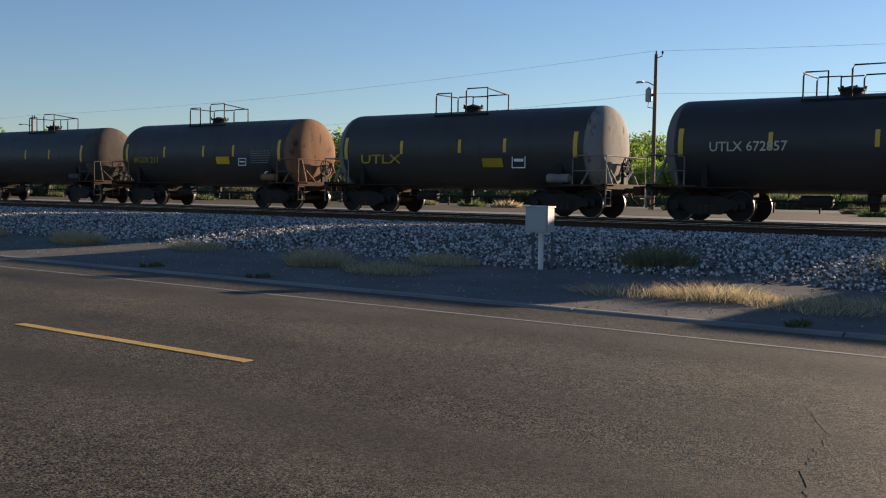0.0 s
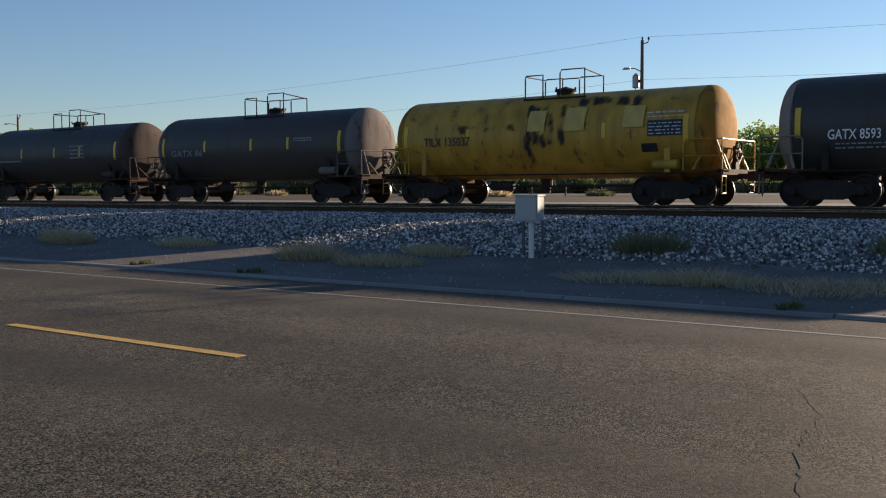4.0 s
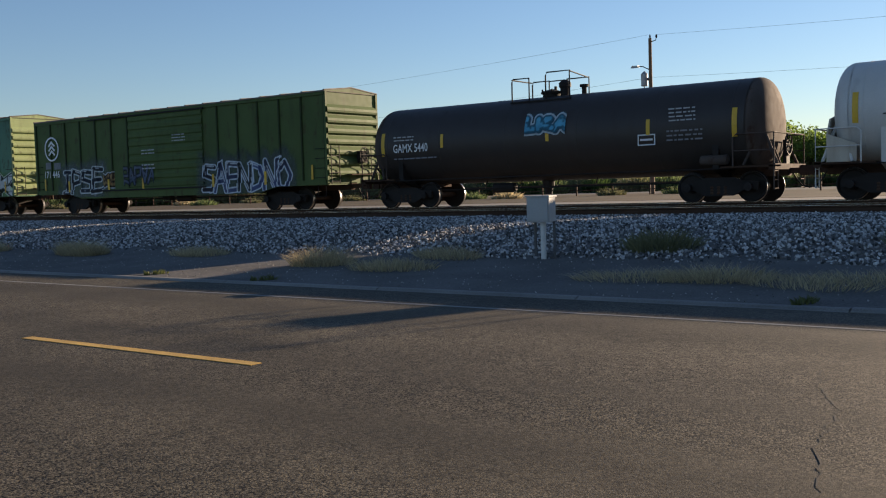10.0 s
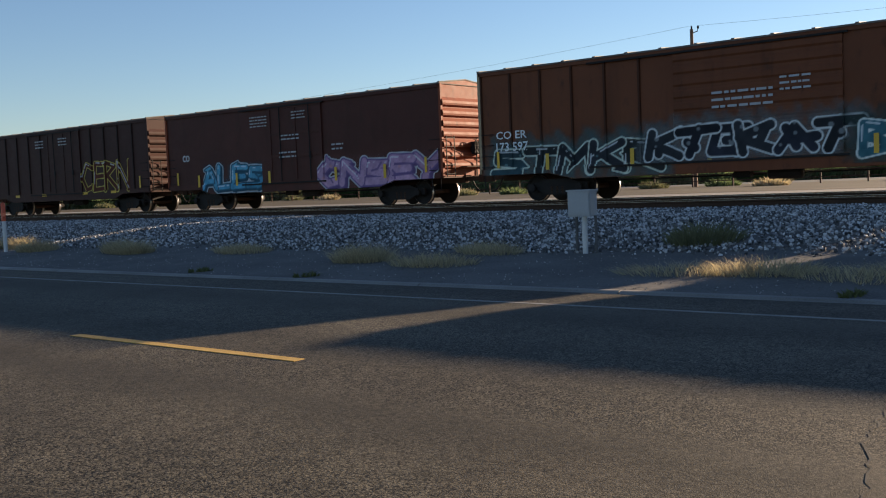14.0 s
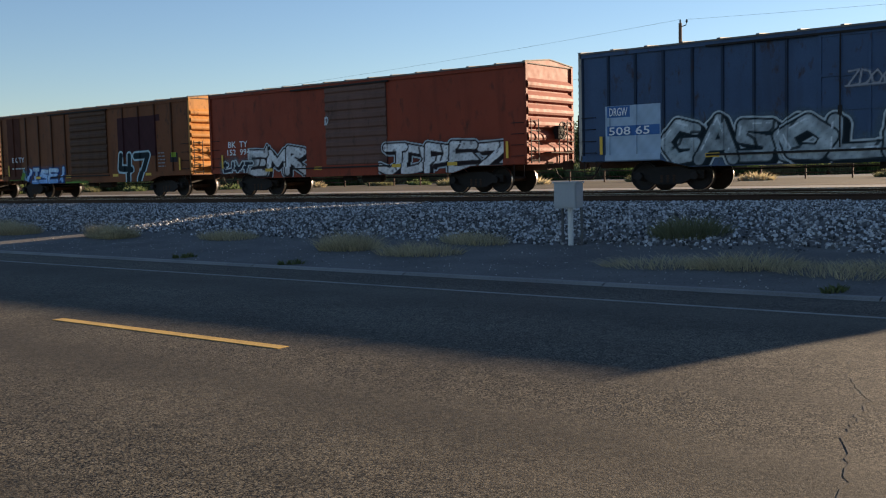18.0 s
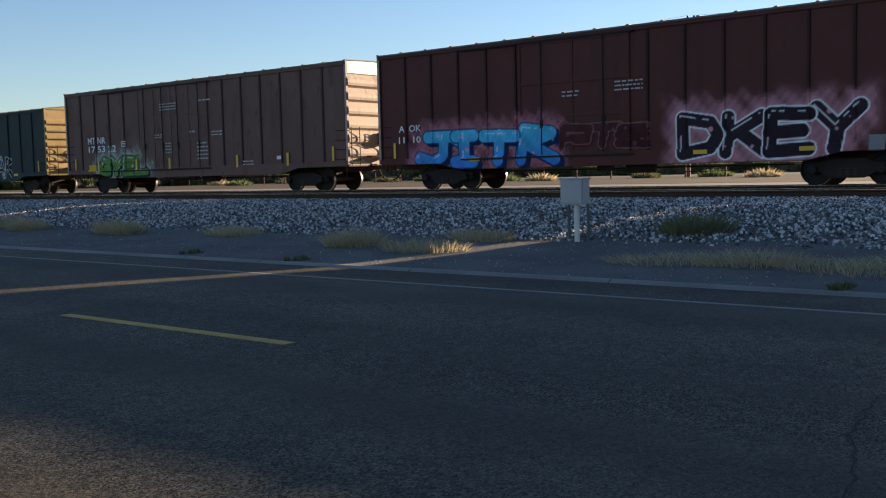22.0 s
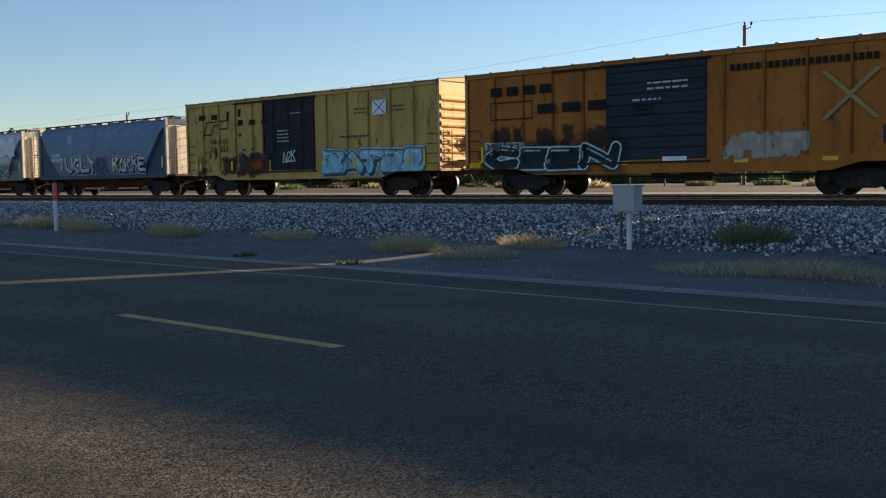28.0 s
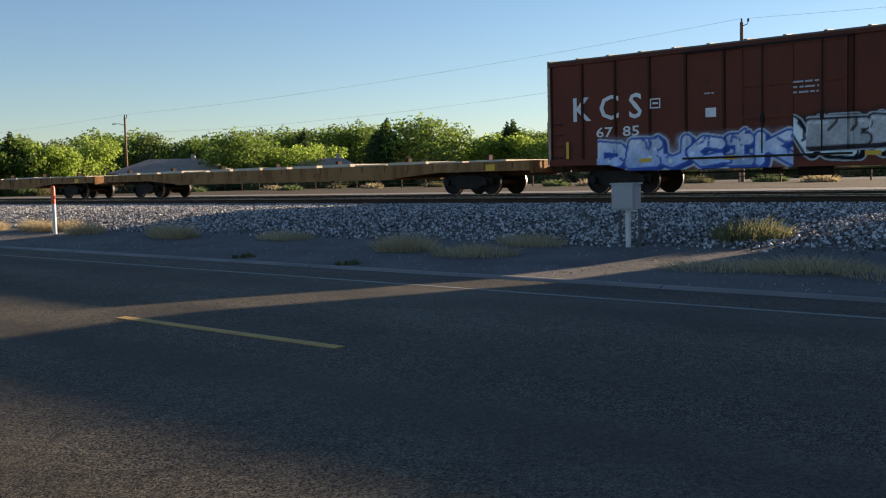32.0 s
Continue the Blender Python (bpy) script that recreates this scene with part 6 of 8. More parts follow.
text(tanks["utl"], -3.97, -1.78, 1.99, 2.27, "UTLX 672857", CREAM)
text(tanks["dusty"], -3.62, -1.78, 1.72, 2.04, "UTLX", DULL_YELLOW)
patch(tanks["dusty"], 1.65, 2.45, 1.58, 1.87, DULL_YELLOW)
outline_box(tanks["dusty"], 2.82, 3.34, 1.54, 2.05)
text(tanks["mgs"], -3.67, -2.02, 1.83, 2.08, "MGSX 213", DULL_YELLOW)
patch(tanks["mgs"], 1.70, 2.49, 1.75, 2.05, SAFETY)
outline_box(tanks["mgs"], 3.01, 3.47, 1.68, 1.99)
bars(tanks["mgs"], 3.77, 4.86, 1.76, 2.31, 6, GREYINK)
diamond(tanks["mgs"], 4.30, 4.68, 1.20, 1.58)
text(tanks["gtx"], -5.13, -3.19, 2.02, 2.25, "CGTX 13022", GREYINK)
bars(tanks["gtx"], -5.01, -3.52, 1.76, 1.91, 2, GREYINK)
text(tanks["til"], -3.70, -1.84, 1.94, 2.23, "TILX 13503", OFFWHITE)
bars(tanks["til"], -3.64, -2.39, 1.47, 1.71, 2, GREYINK)
patch(tanks["til"], 2.77, 3.67, 1.46, 1.81, DULL_YELLOW)
bars(tanks["til"], 4.32, 5.37, 1.86, 2.40, 5, GREYINK)
outline_box(tanks["til"], 4.10, 4.63, 1.45, 1.73)
bars(tanks["til"], 1.56, 2.09, 1.40, 1.87, 3, GREYINK)
bars(tanks["til"], 3.31, 4.05, 1.86, 1.95, 1, OFFWHITE)
text(tanks["gat"], -3.97, -2.04, 1.74, 2.00, "GATX 16136", OFFWHITE)
bars(tanks["gat"], -3.95, -1.96, 1.47, 1.66, 2, GREYINK)
patch(tanks["gat"], 2.55, 3.34, 1.43, 1.77, DULL_YELLOW)
patch(tanks["gat"], 0.41, 0.82, 1.76, 2.14, OFFWHITE)
bars(tanks["gat"], 1.22, 2.39, 1.78, 1.90, 1, OFFWHITE)
bars(tanks["gat"], 0.04, 0.99, 1.11, 1.75, 7, GREYINK)
text(tanks["gat"], 3.71, 4.31, 1.96, 2.14, "MOLTEN", OFFWHITE)
text(tanks["gat"], 3.72, 4.29, 1.74, 1.92, "SULFUR", OFFWHITE)
bars(tanks["gat"], 4.35, 5.05, 1.88, 2.26, 4, GREYINK)
text(tanks["gat_grey"], -4.02, -2.70, 1.79, 2.06, "GATX 8593", OFFWHITE)
bars(tanks["gat_grey"], -3.84, -2.37, 1.53, 1.75, 2, GREYINK)
bars(tanks["gat_grey"], 0.48, 1.22, 1.56, 2.00, 4, GREYINK)
bars(tanks["gat_grey"], 1.56, 2.49, 1.66, 1.97, 3, GREYINK)
bars(tanks["gat_grey"], 3.72, 5.00, 1.92, 2.21, 4, GREYINK)
text(tanks["gold"], -3.82, -1.95, 1.95, 2.25, "TILX 135037", INK)
bars(tanks["gold"], 4.32, 5.46, 2.58, 2.83, 2, OFFWHITE)
patch(tanks["gold"], 4.36, 5.43, 2.06, 2.52, SLATE)
bars(tanks["gold"], 4.40, 5.39, 2.09, 2.49, 4, OFFWHITE)
patch(tanks["gold"], 4.15, 4.65, 1.60, 1.85, INK)
stain(tanks["gold"], 0.07, 1.60, 1.13, 3.26, INK)
stain(tanks["gold"], 1.80, 4.23, 2.97, 3.39, INK)
stain(tanks["gold"], -3.62, -0.03, 2.29, 2.66, RUSTPAINT)
patch(tanks["gold"], 1.60, 2.29, 2.30, 3.03, PALE_GOLD)
patch(tanks["gold"], 3.57, 4.24, 2.34, 2.99, PALE_GOLD)
patch(tanks["gold"], 0.28, 0.90, 2.33, 2.99, PALE_GOLD)
text(tanks["grey_one"], -3.70, -1.75, 1.89, 2.15, "GATX 86", GREYINK)
bars(tanks["grey_one"], 3.37, 4.30, 2.34, 2.51, 2, OFFWHITE)
bars(tanks["black_one"], 2.34, 3.43, 1.95, 2.65, 4, GREYINK)
bars(tanks["black_one"], -3.61, -1.72, 1.84, 2.12, 1, GREYINK)
text(tanks["domed"], -3.85, -1.88, 2.00, 2.28, "TILX 136167", CREAM)
bars(tanks["domed"], -3.81, -2.07, 1.71, 1.89, 2, GREYINK)
tag(tanks["domed"], -0.18, 0.60, 1.76, 2.15, "grey")
bars(tanks["domed"], -1.26, -0.32, 1.58, 1.82, 3, GREYINK)
text(tanks["mgs_two"], -3.56, -1.94, 1.88, 2.17, "MGSX 176", OFFWHITE)
bars(tanks["mgs_two"], -3.46, -0.99, 1.51, 1.67, 1, GREYINK)
patch(tanks["mgs_two"], 2.07, 2.90, 2.00, 2.29, SAFETY)
bars(tanks["mgs_two"], 3.46, 4.82, 2.43, 2.79, 3, OFFWHITE)
bars(tanks["mgs_two"], 3.48, 4.56, 1.79, 2.33, 6, GREYINK)
outline_box(tanks["mgs_two"], -1.30, -1.03, 1.96, 2.22)
outline_box(tanks["mgs_two"], 3.39, 3.94, 1.40, 1.73)
text(tanks["white_a"], -4.99, -3.10, 1.98, 2.25, "TILX 111220", INK)
bars(tanks["white_a"], -4.93, -3.14, 1.68, 1.88, 2, GREYINK)
tag(tanks["white_a"], -2.56, -1.25, 1.79, 2.50, "ink")
patch(tanks["white_a"], 2.25, 2.93, 2.00, 2.35, SAFETY)
bars(tanks["white_a"], 2.27, 3.08, 1.61, 1.83, 2, GREYINK)
bars(tanks["white_a"], 4.87, 5.95, 1.93, 2.46, 7, GREYINK)
text(tanks["white_a"], 3.32, 4.57, 1.86, 1.99, "HYDROCHLORIC ACID", INK)
bars(tanks["white_a"], 3.36, 4.21, 1.54, 1.76, 2, GREYINK)
patch(tanks["white_a"], 5.17, 5.56, 1.52, 1.73, INK)
diamond(tanks["white_a"], 5.70, 6.11, 1.05, 1.50)
text(tanks["white_b"], -4.86, -2.93, 1.97, 2.20, "TILX 111586", INK)
bars(tanks["white_b"], -4.81, -3.06, 1.77, 1.90, 1, GREYINK)
tag(tanks["white_b"], -4.63, -2.90, 1.34, 1.73, "rust")
bars(tanks["white_b"], -2.26, -1.25, 1.41, 1.86, 4, GREYINK)
patch(tanks["white_b"], 1.84, 2.62, 2.02, 2.38, SAFETY)
bars(tanks["white_b"], 4.36, 5.42, 1.92, 2.50, 7, GREYINK)
text(tanks["white_b"], 2.81, 4.03, 1.90, 2.07, "HYDROCHLORIC ACID", INK)
patch(tanks["white_b"], 4.51, 4.94, 1.62, 1.82, INK)
text(tanks["white_c"], -5.15, -3.23, 2.00, 2.25, "TILX 111587", INK)
bars(tanks["white_c"], -4.83, -3.30, 1.70, 1.91, 2, GREYINK)
tag(tanks["white_c"], 2.99, 4.28, 1.86, 2.67, "ink")
patch(tanks["white_c"], 2.10, 2.84, 1.98, 2.34, SAFETY)
bars(tanks["white_c"], 4.48, 5.52, 1.98, 2.45, 6, GREYINK)
tag(tanks["white_c"], 3.91, 5.15, 1.23, 1.82, "ink")
diamond(tanks["white_c"], 5.25, 5.71, 1.03, 1.60)
bars(tanks["white_c"], -2.74, -1.51, 1.47, 1.88, 4, GREYINK)
bars(tanks["long_black"], -5.25, -4.31, 2.34, 2.56, 2, OFFWHITE)
text(tanks["long_black"], -5.26, -3.74, 1.95, 2.25, "GAMX 5440", OFFWHITE)
bars(tanks["long_black"], -5.28, -3.34, 1.69, 1.82, 1, GREYINK)
graf(tanks["long_black"], 0.15, 1.63, 2.23, 3.05, 3, "cyan", 5)
bars(tanks["long_black"], 5.05, 5.86, 2.27, 2.83, 5, OFFWHITE)
bars(tanks["long_black"], 4.99, 6.08, 1.81, 2.20, 3, GREYINK)
outline_box(tanks["long_black"], 4.07, 4.63, 1.74, 2.07)
emblem(cars["green"], -8.81, -7.58, 2.52, 3.68)
patch(cars["green"], -8.83, -8.41, 2.16, 2.48, GREYINK)
patch(cars["green"], -8.13, -7.60, 2.13, 2.44, GREYINK)
text(cars["green"], -8.83, -7.61, 1.73, 2.06, "171 446", OFFWHITE)
graf(cars["green"], -7.56, -4.39, 0.76, 2.29, "IPSE", "greymix", 11)
graf(cars["green"], -4.30, -3.43, 1.10, 1.98, 2, "tan", 12)
bars(cars["green"], 0.75, 1.60, 2.99, 3.35, 3, OFFWHITE)
bars(cars["green"], -1.35, -0.45, 2.53, 2.80, 2, OFFWHITE)
bars(cars["green"], -1.35, -0.46, 1.87, 2.18, 2, OFFWHITE)
graf(cars["green"], -2.79, -0.57, 1.14, 2.20, 5, "slate", 13)
graf(cars["green"], 2.59, 7.60, 0.61, 2.25, "SAENDNO", "steelblue", 14)
patch(cars["teal"], -7.10, -5.80, 2.08, 2.64, INK)
text(cars["teal"], -6.98, -5.88, 2.38, 2.61, "TO  E", OFFWHITE)
text(cars["teal"], -6.98, -5.89, 2.12, 2.34, "22  85", OFFWHITE)
graf(cars["teal"], -7.15, -1.28, 0.64, 2.22, "RESE", "blackwhite", 21)
splash(cars["teal"], -1.94, 2.60, 0.64, 1.80, MIDBLUE)
graf(cars["teal"], 1.97, 7.86, 0.77, 2.29, "AUOK", "whitegreen", 23)
chevron(cars["teal"], 2.92, 4.90, 2.14, 4.05)
patch(cars["teal"], 4.92, 5.59, 2.16, 4.49, RUSTPAINT)
splash(cars["teal"], -5.60, -4.90, 2.80, 4.40, RUSTPAINT)
tag(cars["teal"], -1.38, 2.73, 2.36, 4.13, "moss")
tag(cars["teal"], 0.9, 5.4, 2.5, 4.2, "moss")
tag(cars["teal"], -6.56, -2.73, 2.51, 4.39, "moss")
patch(cars["teal"], 1.37, 1.87, 1.21, 1.65, LIME)
patch(cars["orange"], -8.64, -5.76, 1.14, 3.93, PINKGREY)
patch(cars["orange"], -8.53, -6.81, 1.82, 2.53, INK)
text(cars["orange"], -8.37, -6.94, 2.21, 2.47, "LR  S", OFFWHITE)
text(cars["orange"], -8.37, -6.95, 1.90, 2.16, "34  11", OFFWHITE)
patch(cars["orange"], -5.71, -3.93, 1.95, 3.45, ORANGE2)
graf(cars["orange"], -6.74, -4.10, 0.91, 2.16, "TER", "mint", 31)
graf(cars["orange"], -1.95, 1.77, 0.94, 2.12, "DUEER", "whitebold", 32)
graf(cars["orange"], 2.96, 6.68, 0.84, 2.30, "TNEM", "mint", 33)
graf(cars["orange"], -8.63, -7.75, 0.79, 1.45, 2, "cyan", 34)
graf(cars["orange"], 2.05, 2.82, 1.18, 1.90, 2, "tan", 35)
patch(cars["orange"], -3.84, -3.13, 1.38, 1.86, DARKRUST)
text(cars["brown_long"], -8.82, -7.60, 2.10, 2.36, "CO ER", OFFWHITE)
text(cars["brown_long"], -8.84, -7.57, 1.69, 1.99, "173 597", OFFWHITE)
graf(cars["brown_long"], -9.00, -2.88, 0.66, 2.05, "STMKR", "tealblack", 41)
graf(cars["brown_long"], -3.35, 2.57, 0.99, 2.25, 6, "greymix", 42)
graf(cars["brown_long"], 2.82, 9.05, 0.78, 2.07, "BAOKEM", "greenwhite", 43)
bars(cars["brown_long"], -1.22, 0.55, 2.49, 3.09, 3, OFFWHITE)
bars(cars["brown_long"], 0.74, 1.58, 2.84, 3.33, 3, OFFWHITE)
tag(cars["brown_long"], 6.76, 7.87, 1.51, 2.17, "white")
tag(cars["brown_long"], 8.83, 9.35, 2.35, 3.15, "white")
graf(cars["rust"], -5.47, -1.60, 0.69, 2.09, "ALES", "cyan", 51)
graf(cars["rust"], 1.68, 7.70, 0.60, 2.06, "CNSEY", "pink", 52)
bars(cars["rust"], -2.23, -1.18, 3.35, 3.85, 4, OFFWHITE)
bars(cars["rust"], 0.37, 1.14, 3.53, 3.89, 3, OFFWHITE)
bars(cars["rust"], -0.44, 0.55, 2.01, 2.35, 2, OFFWHITE)
bars(cars["rust"], 2.46, 3.09, 2.18, 2.52, 2, OFFWHITE)
bars(cars["rust"], -0.29, 0.76, 2.72, 3.01, 2, OFFWHITE)
text(cars["rust"], -6.83, -6.35, 2.17, 2.45, "CO", OFFWHITE)
graf(cars["dark_rust"], 1.97, 6.05, 0.87, 2.77, "CERN", "goldline", 61)
bars(cars["dark_rust"], -2.14, -1.26, 3.43, 3.89, 3, OFFWHITE)
bars(cars["dark_rust"], 0.11, 0.89, 3.47, 3.92, 3, OFFWHITE)
patch(cars["blue"], -8.69, -6.86, 0.91, 2.60, PALEBLUE)
patch(cars["blue"], -8.60, -7.86, 2.25, 2.59, MIDBLUE)
text(cars["blue"], -8.53, -7.92, 2.29, 2.54, "DRGW", OFFWHITE)
patch(cars["blue"], -8.61, -6.89, 1.69, 1.99, MIDBLUE)
text(cars["blue"], -8.54, -7.18, 1.71, 1.96, "508 65", OFFWHITE)
graf(cars["blue"], -6.86, -2.41, 0.59, 2.36, "GASO", "palebubble", 71)
graf(cars["blue"], -3.35, 2.12, 0.63, 2.29, "OLEG", "palebubble", 72)
graf(cars["blue"], 2.18, 8.50, 0.62, 2.40, "HADES", "palebubble", 73)
letterbars(cars["blue"], 4.74, 6.51, 3.06, 3.37, 6, GOLDINK)
letterbars(cars["blue"], 5.18, 6.50, 2.66, 2.93, 4, GOLDINK)
letterbars(cars["blue"], 4.73, 6.50, 2.27, 2.57, 7, GOLDINK)
patch(cars["blue"], 7.06, 7.42, 2.29, 3.39, REDINK)
patch(cars["blue"], 7.58, 7.95, 2.30, 2.66, GOLDINK)
patch(cars["blue"], 8.07, 8.44, 2.29, 2.64, GOLDINK)
bars(cars["blue"], 7.58, 8.10, 2.79, 3.05, 2, OFFWHITE)
tag(cars["blue"], 8.58, 9.29, 2.63, 3.44, "white")
patch(cars["blue"], 8.79, 9.22, 1.07, 2.18, PALEBLUE)
tag(cars["blue"], -1.64, 0.39, 2.64, 3.21, "grey")
text(cars["salmon"], -6.85, -5.65, 1.99, 2.24, "BK  TY", OFFWHITE)
text(cars["salmon"], -6.92, -5.52, 1.67, 1.92, "152  994", OFFWHITE)
graf(cars["salmon"], -5.67, -2.25, 0.61, 2.11, "EMR", "whiteblack", 81)
graf(cars["salmon"], -7.15, -5.51, 0.82, 1.58, 3, "greymix", 82)
graf(cars["salmon"], 1.52, 7.00, 0.49, 2.01, "JDPEZ", "whiteblack", 83)
tag(cars["salmon"], -1.23, -0.93, 2.64, 3.01, "white")
patch(cars["ochre"], 2.56, 5.49, 1.84, 3.64, DARKPURPLE)
patch(cars["ochre"], 5.43, 5.79, 3.38, 3.66, DARKPURPLE)
num(cars["ochre"], 2.51, 4.99, 0.60, 2.03)
graf(cars["ochre"], -5.91, -1.76, 0.57, 1.70, "VISE!", "skyblue", 92)
graf(cars["ochre"], -7.08, -5.77, 0.66, 1.38, 3, "limespray", 93)
text(cars["ochre"], -6.87, -5.69, 1.84, 2.10, "BK TY", OFFWHITE)
bars(cars["ochre"], -6.89, -5.65, 1.44, 1.75, 1, OFFWHITE)
bars(cars["ochre"], 5.57, 6.08, 1.30, 2.04, 5, GREYINK)
patch(cars["ochre"], 6.44, 6.96, 1.51, 1.92, INK)
patch(cars["ochre"], 6.52, 6.87, 1.73, 1.94, LIME)
patch(cars["ochre"], -7.26, -6.00, 0.62, 4.11, DARKRUST)
graf(cars["ochre"], -1.78, 0.04, 0.51, 0.85, 3, "limespray", 94)
text(cars["maroon_short"], -6.95, -5.67, 2.39, 2.65, "AT  W", OFFWHITE)
text(cars["maroon_short"], -6.97, -5.55, 1.94, 2.22, "122 209", OFFWHITE)
tag(cars["maroon_short"], -7.10, -6.57, 3.34, 3.79, "white")
graf(cars["maroon_short"], -6.06, -1.98, 0.64, 1.93, "ALWA", "blueout", 101)
graf(cars["maroon_short"], 0.91, 6.66, 0.50, 2.22, "DESER", "bluegreen", 102)
bars(cars["maroon_short"], -4.24, -3.94, 2.22, 2.43, 2, OFFWHITE)
text(cars["maroon_a"], -8.77, -8.33, 2.17, 2.47, "TR", OFFWHITE)
text(cars["maroon_a"], -8.79, -7.62, 1.60, 1.89, "163  63", OFFWHITE)
graf(cars["maroon_a"], -7.58, -3.08, 0.61, 2.23, "PCJR", "blackgrey", 111)
graf(cars["maroon_a"], -2.49, 1.40, 0.56, 2.26, "ICH", "whitebox", 112)
graf(cars["maroon_a"], 2.34, 7.31, 0.71, 2.35, "DATL", "greygreen", 113)
bars(cars["maroon_a"], 0.34, 1.29, 2.91, 3.25, 3, OFFWHITE)
bars(cars["maroon_a"], 7.44, 7.92, 1.36, 2.28, 4, OFFWHITE)
bars(cars["maroon_a"], 8.12, 8.64, 1.97, 2.26, 2, OFFWHITE)
outline_box(cars["maroon_a"], 8.13, 8.64, 1.48, 1.84)
patch(cars["maroon_a"], 8.13, 8.64, 0.89, 1.36, SAFETY)
patch(cars["maroon_a"], -8.79, -8.24, 0.79, 1.30, SAFETY)
text(cars["maroon_b"], -8.58, -7.55, 2.07, 2.31, "A  OK", OFFWHITE)
text(cars["maroon_b"], -8.59, -7.57, 1.67, 1.91, "11  10", OFFWHITE)
graf(cars["maroon_b"], -7.83, -2.08, 0.60, 2.29, "JITR", "bluepink", 121)
graf(cars["maroon_b"], 2.22, 7.25, 0.63, 2.43, "DKEY", "pinkwhite", 122)
graf(cars["maroon_b"], -1.87, 1.27, 1.07, 2.23, 3, "faintred", 123)
bars(cars["maroon_b"], 0.12, 1.06, 2.94, 3.31, 3, OFFWHITE)
bars(cars["maroon_b"], -1.74, -1.13, 2.87, 3.12, 2, OFFWHITE)
patch(cars["maroon_b"], 7.47, 7.87, 0.71, 1.32, GREYINK)
text(cars["mauve_a"], -7.78, -6.30, 2.36, 2.67, "MT NR", OFFWHITE)
text(cars["mauve_a"], -7.74, -5.46, 1.95, 2.26, "17 53 22", OFFWHITE)
graf(cars["mauve_a"], -6.97, -2.98, 0.64, 1.98, "GYEL", "limeout", 131)
bars(cars["mauve_a"], -1.89, -0.67, 3.64, 4.01, 3, OFFWHITE)
bars(cars["mauve_a"], 0.87, 1.67, 3.88, 4.05, 1, OFFWHITE)
bars(cars["mauve_a"], -1.56, -1.13, 1.74, 2.28, 4, OFFWHITE)
bars(cars["mauve_a"], 0.18, 0.55, 2.57, 2.74, 1, OFFWHITE)
bars(cars["mauve_a"], 1.55, 2.28, 2.40, 2.66, 2, OFFWHITE)
bars(cars["mauve_a"], 0.67, 1.39, 1.40, 2.23, 5, OFFWHITE)
bars(cars["mauve_a"], 3.58, 4.26, 1.09, 1.34, 2, OFFWHITE)
bars(cars["mauve_a"], -2.33, -1.68, 2.44, 2.65, 2, OFFWHITE)
patch(cars["mauve_a"], -7.77, -7.22, 1.05, 1.36, SAFETY)
patch(cars["mauve_a"], 5.60, 5.85, 1.29, 1.43, OFFWHITE)
outline_box(cars["mauve_a"], -4.94, -4.62, 2.16, 2.42)
graf(cars["dark_green"], -6.58, -3.60, 0.71, 1.99, "BIEB", "whiteline", 141)
graf(cars["dark_green"], 1.29, 4.47, 0.72, 2.24, "FEAR", "whiteline", 142)
patch(cars["dark_green"], -7.25, -6.56, 2.38, 2.64, OFFWHITE)
patch(cars["dark_green"], -7.16, -6.75, 1.90, 2.18, OFFWHITE)
patch(cars["dark_green"], -6.26, -5.86, 1.91, 2.17, OFFWHITE)
bars(cars["dark_green"], -7.18, -6.65, 1.13, 1.28, 1, GREYINK)
bars(cars["dark_green"], -0.34, 0.37, 3.35, 3.54, 2, OFFWHITE)
bars(cars["dark_green"], -0.73, -0.24, 2.68, 2.81, 1, OFFWHITE)
patch(cars["dark_green"], -1.75, -1.51, 1.88, 2.02, OFFWHITE)
bars(cars["dark_green"], -1.09, 0.13, 1.50, 1.63, 1, GREYINK)
text(cars["mauve_b"], -6.27, -4.81, 2.40, 2.74, "MT NR", OFFWHITE)
text(cars["mauve_b"], -6.16, -3.98, 1.97, 2.33, "17 54 17", OFFWHITE)
outline_box(cars["mauve_b"], -3.50, -3.19, 2.21, 2.47)
patch(cars["mauve_b"], -6.16, -5.72, 1.16, 1.33, SAFETY)
bars(cars["mauve_b"], -6.95, -6.55, 1.33, 1.56, 2, OFFWHITE)
bars(cars["mauve_b"], -1.26, -0.03, 3.67, 4.01, 3, OFFWHITE)
bars(cars["mauve_b"], -1.66, -1.28, 2.58, 2.73, 1, OFFWHITE)
bars(cars["mauve_b"], -0.19, 0.32, 1.97, 2.31, 3, OFFWHITE)
bars(cars["mauve_b"], 1.10, 1.81, 2.39, 2.65, 2, OFFWHITE)
bars(cars["mauve_b"], 3.11, 3.77, 1.09, 1.39, 2, OFFWHITE)
bars(cars["mauve_b"], 5.66, 6.16, 1.73, 2.19, 3, OFFWHITE)
text(cars["brown_a"], -6.90, -6.41, 2.49, 2.68, "HS", OFFWHITE)
text(cars["brown_a"], -6.91, -5.70, 2.05, 2.33, "473 190", OFFWHITE)
graf(cars["brown_a"], -6.84, -2.95, 0.58, 1.95, "LIOUS", "palegreen", 161)
graf(cars["brown_a"], 1.10, 7.55, 0.56, 2.15, "YARDIEC", "palegreen", 162)
tag(cars["brown_a"], 7.15, 7.84, 2.44, 3.30, "paleblue")
bars(cars["brown_a"], -2.37, -1.91, 2.81, 2.98, 1, OFFWHITE)
bars(cars["brown_a"], -1.40, -1.02, 2.76, 3.29, 3, OFFWHITE)
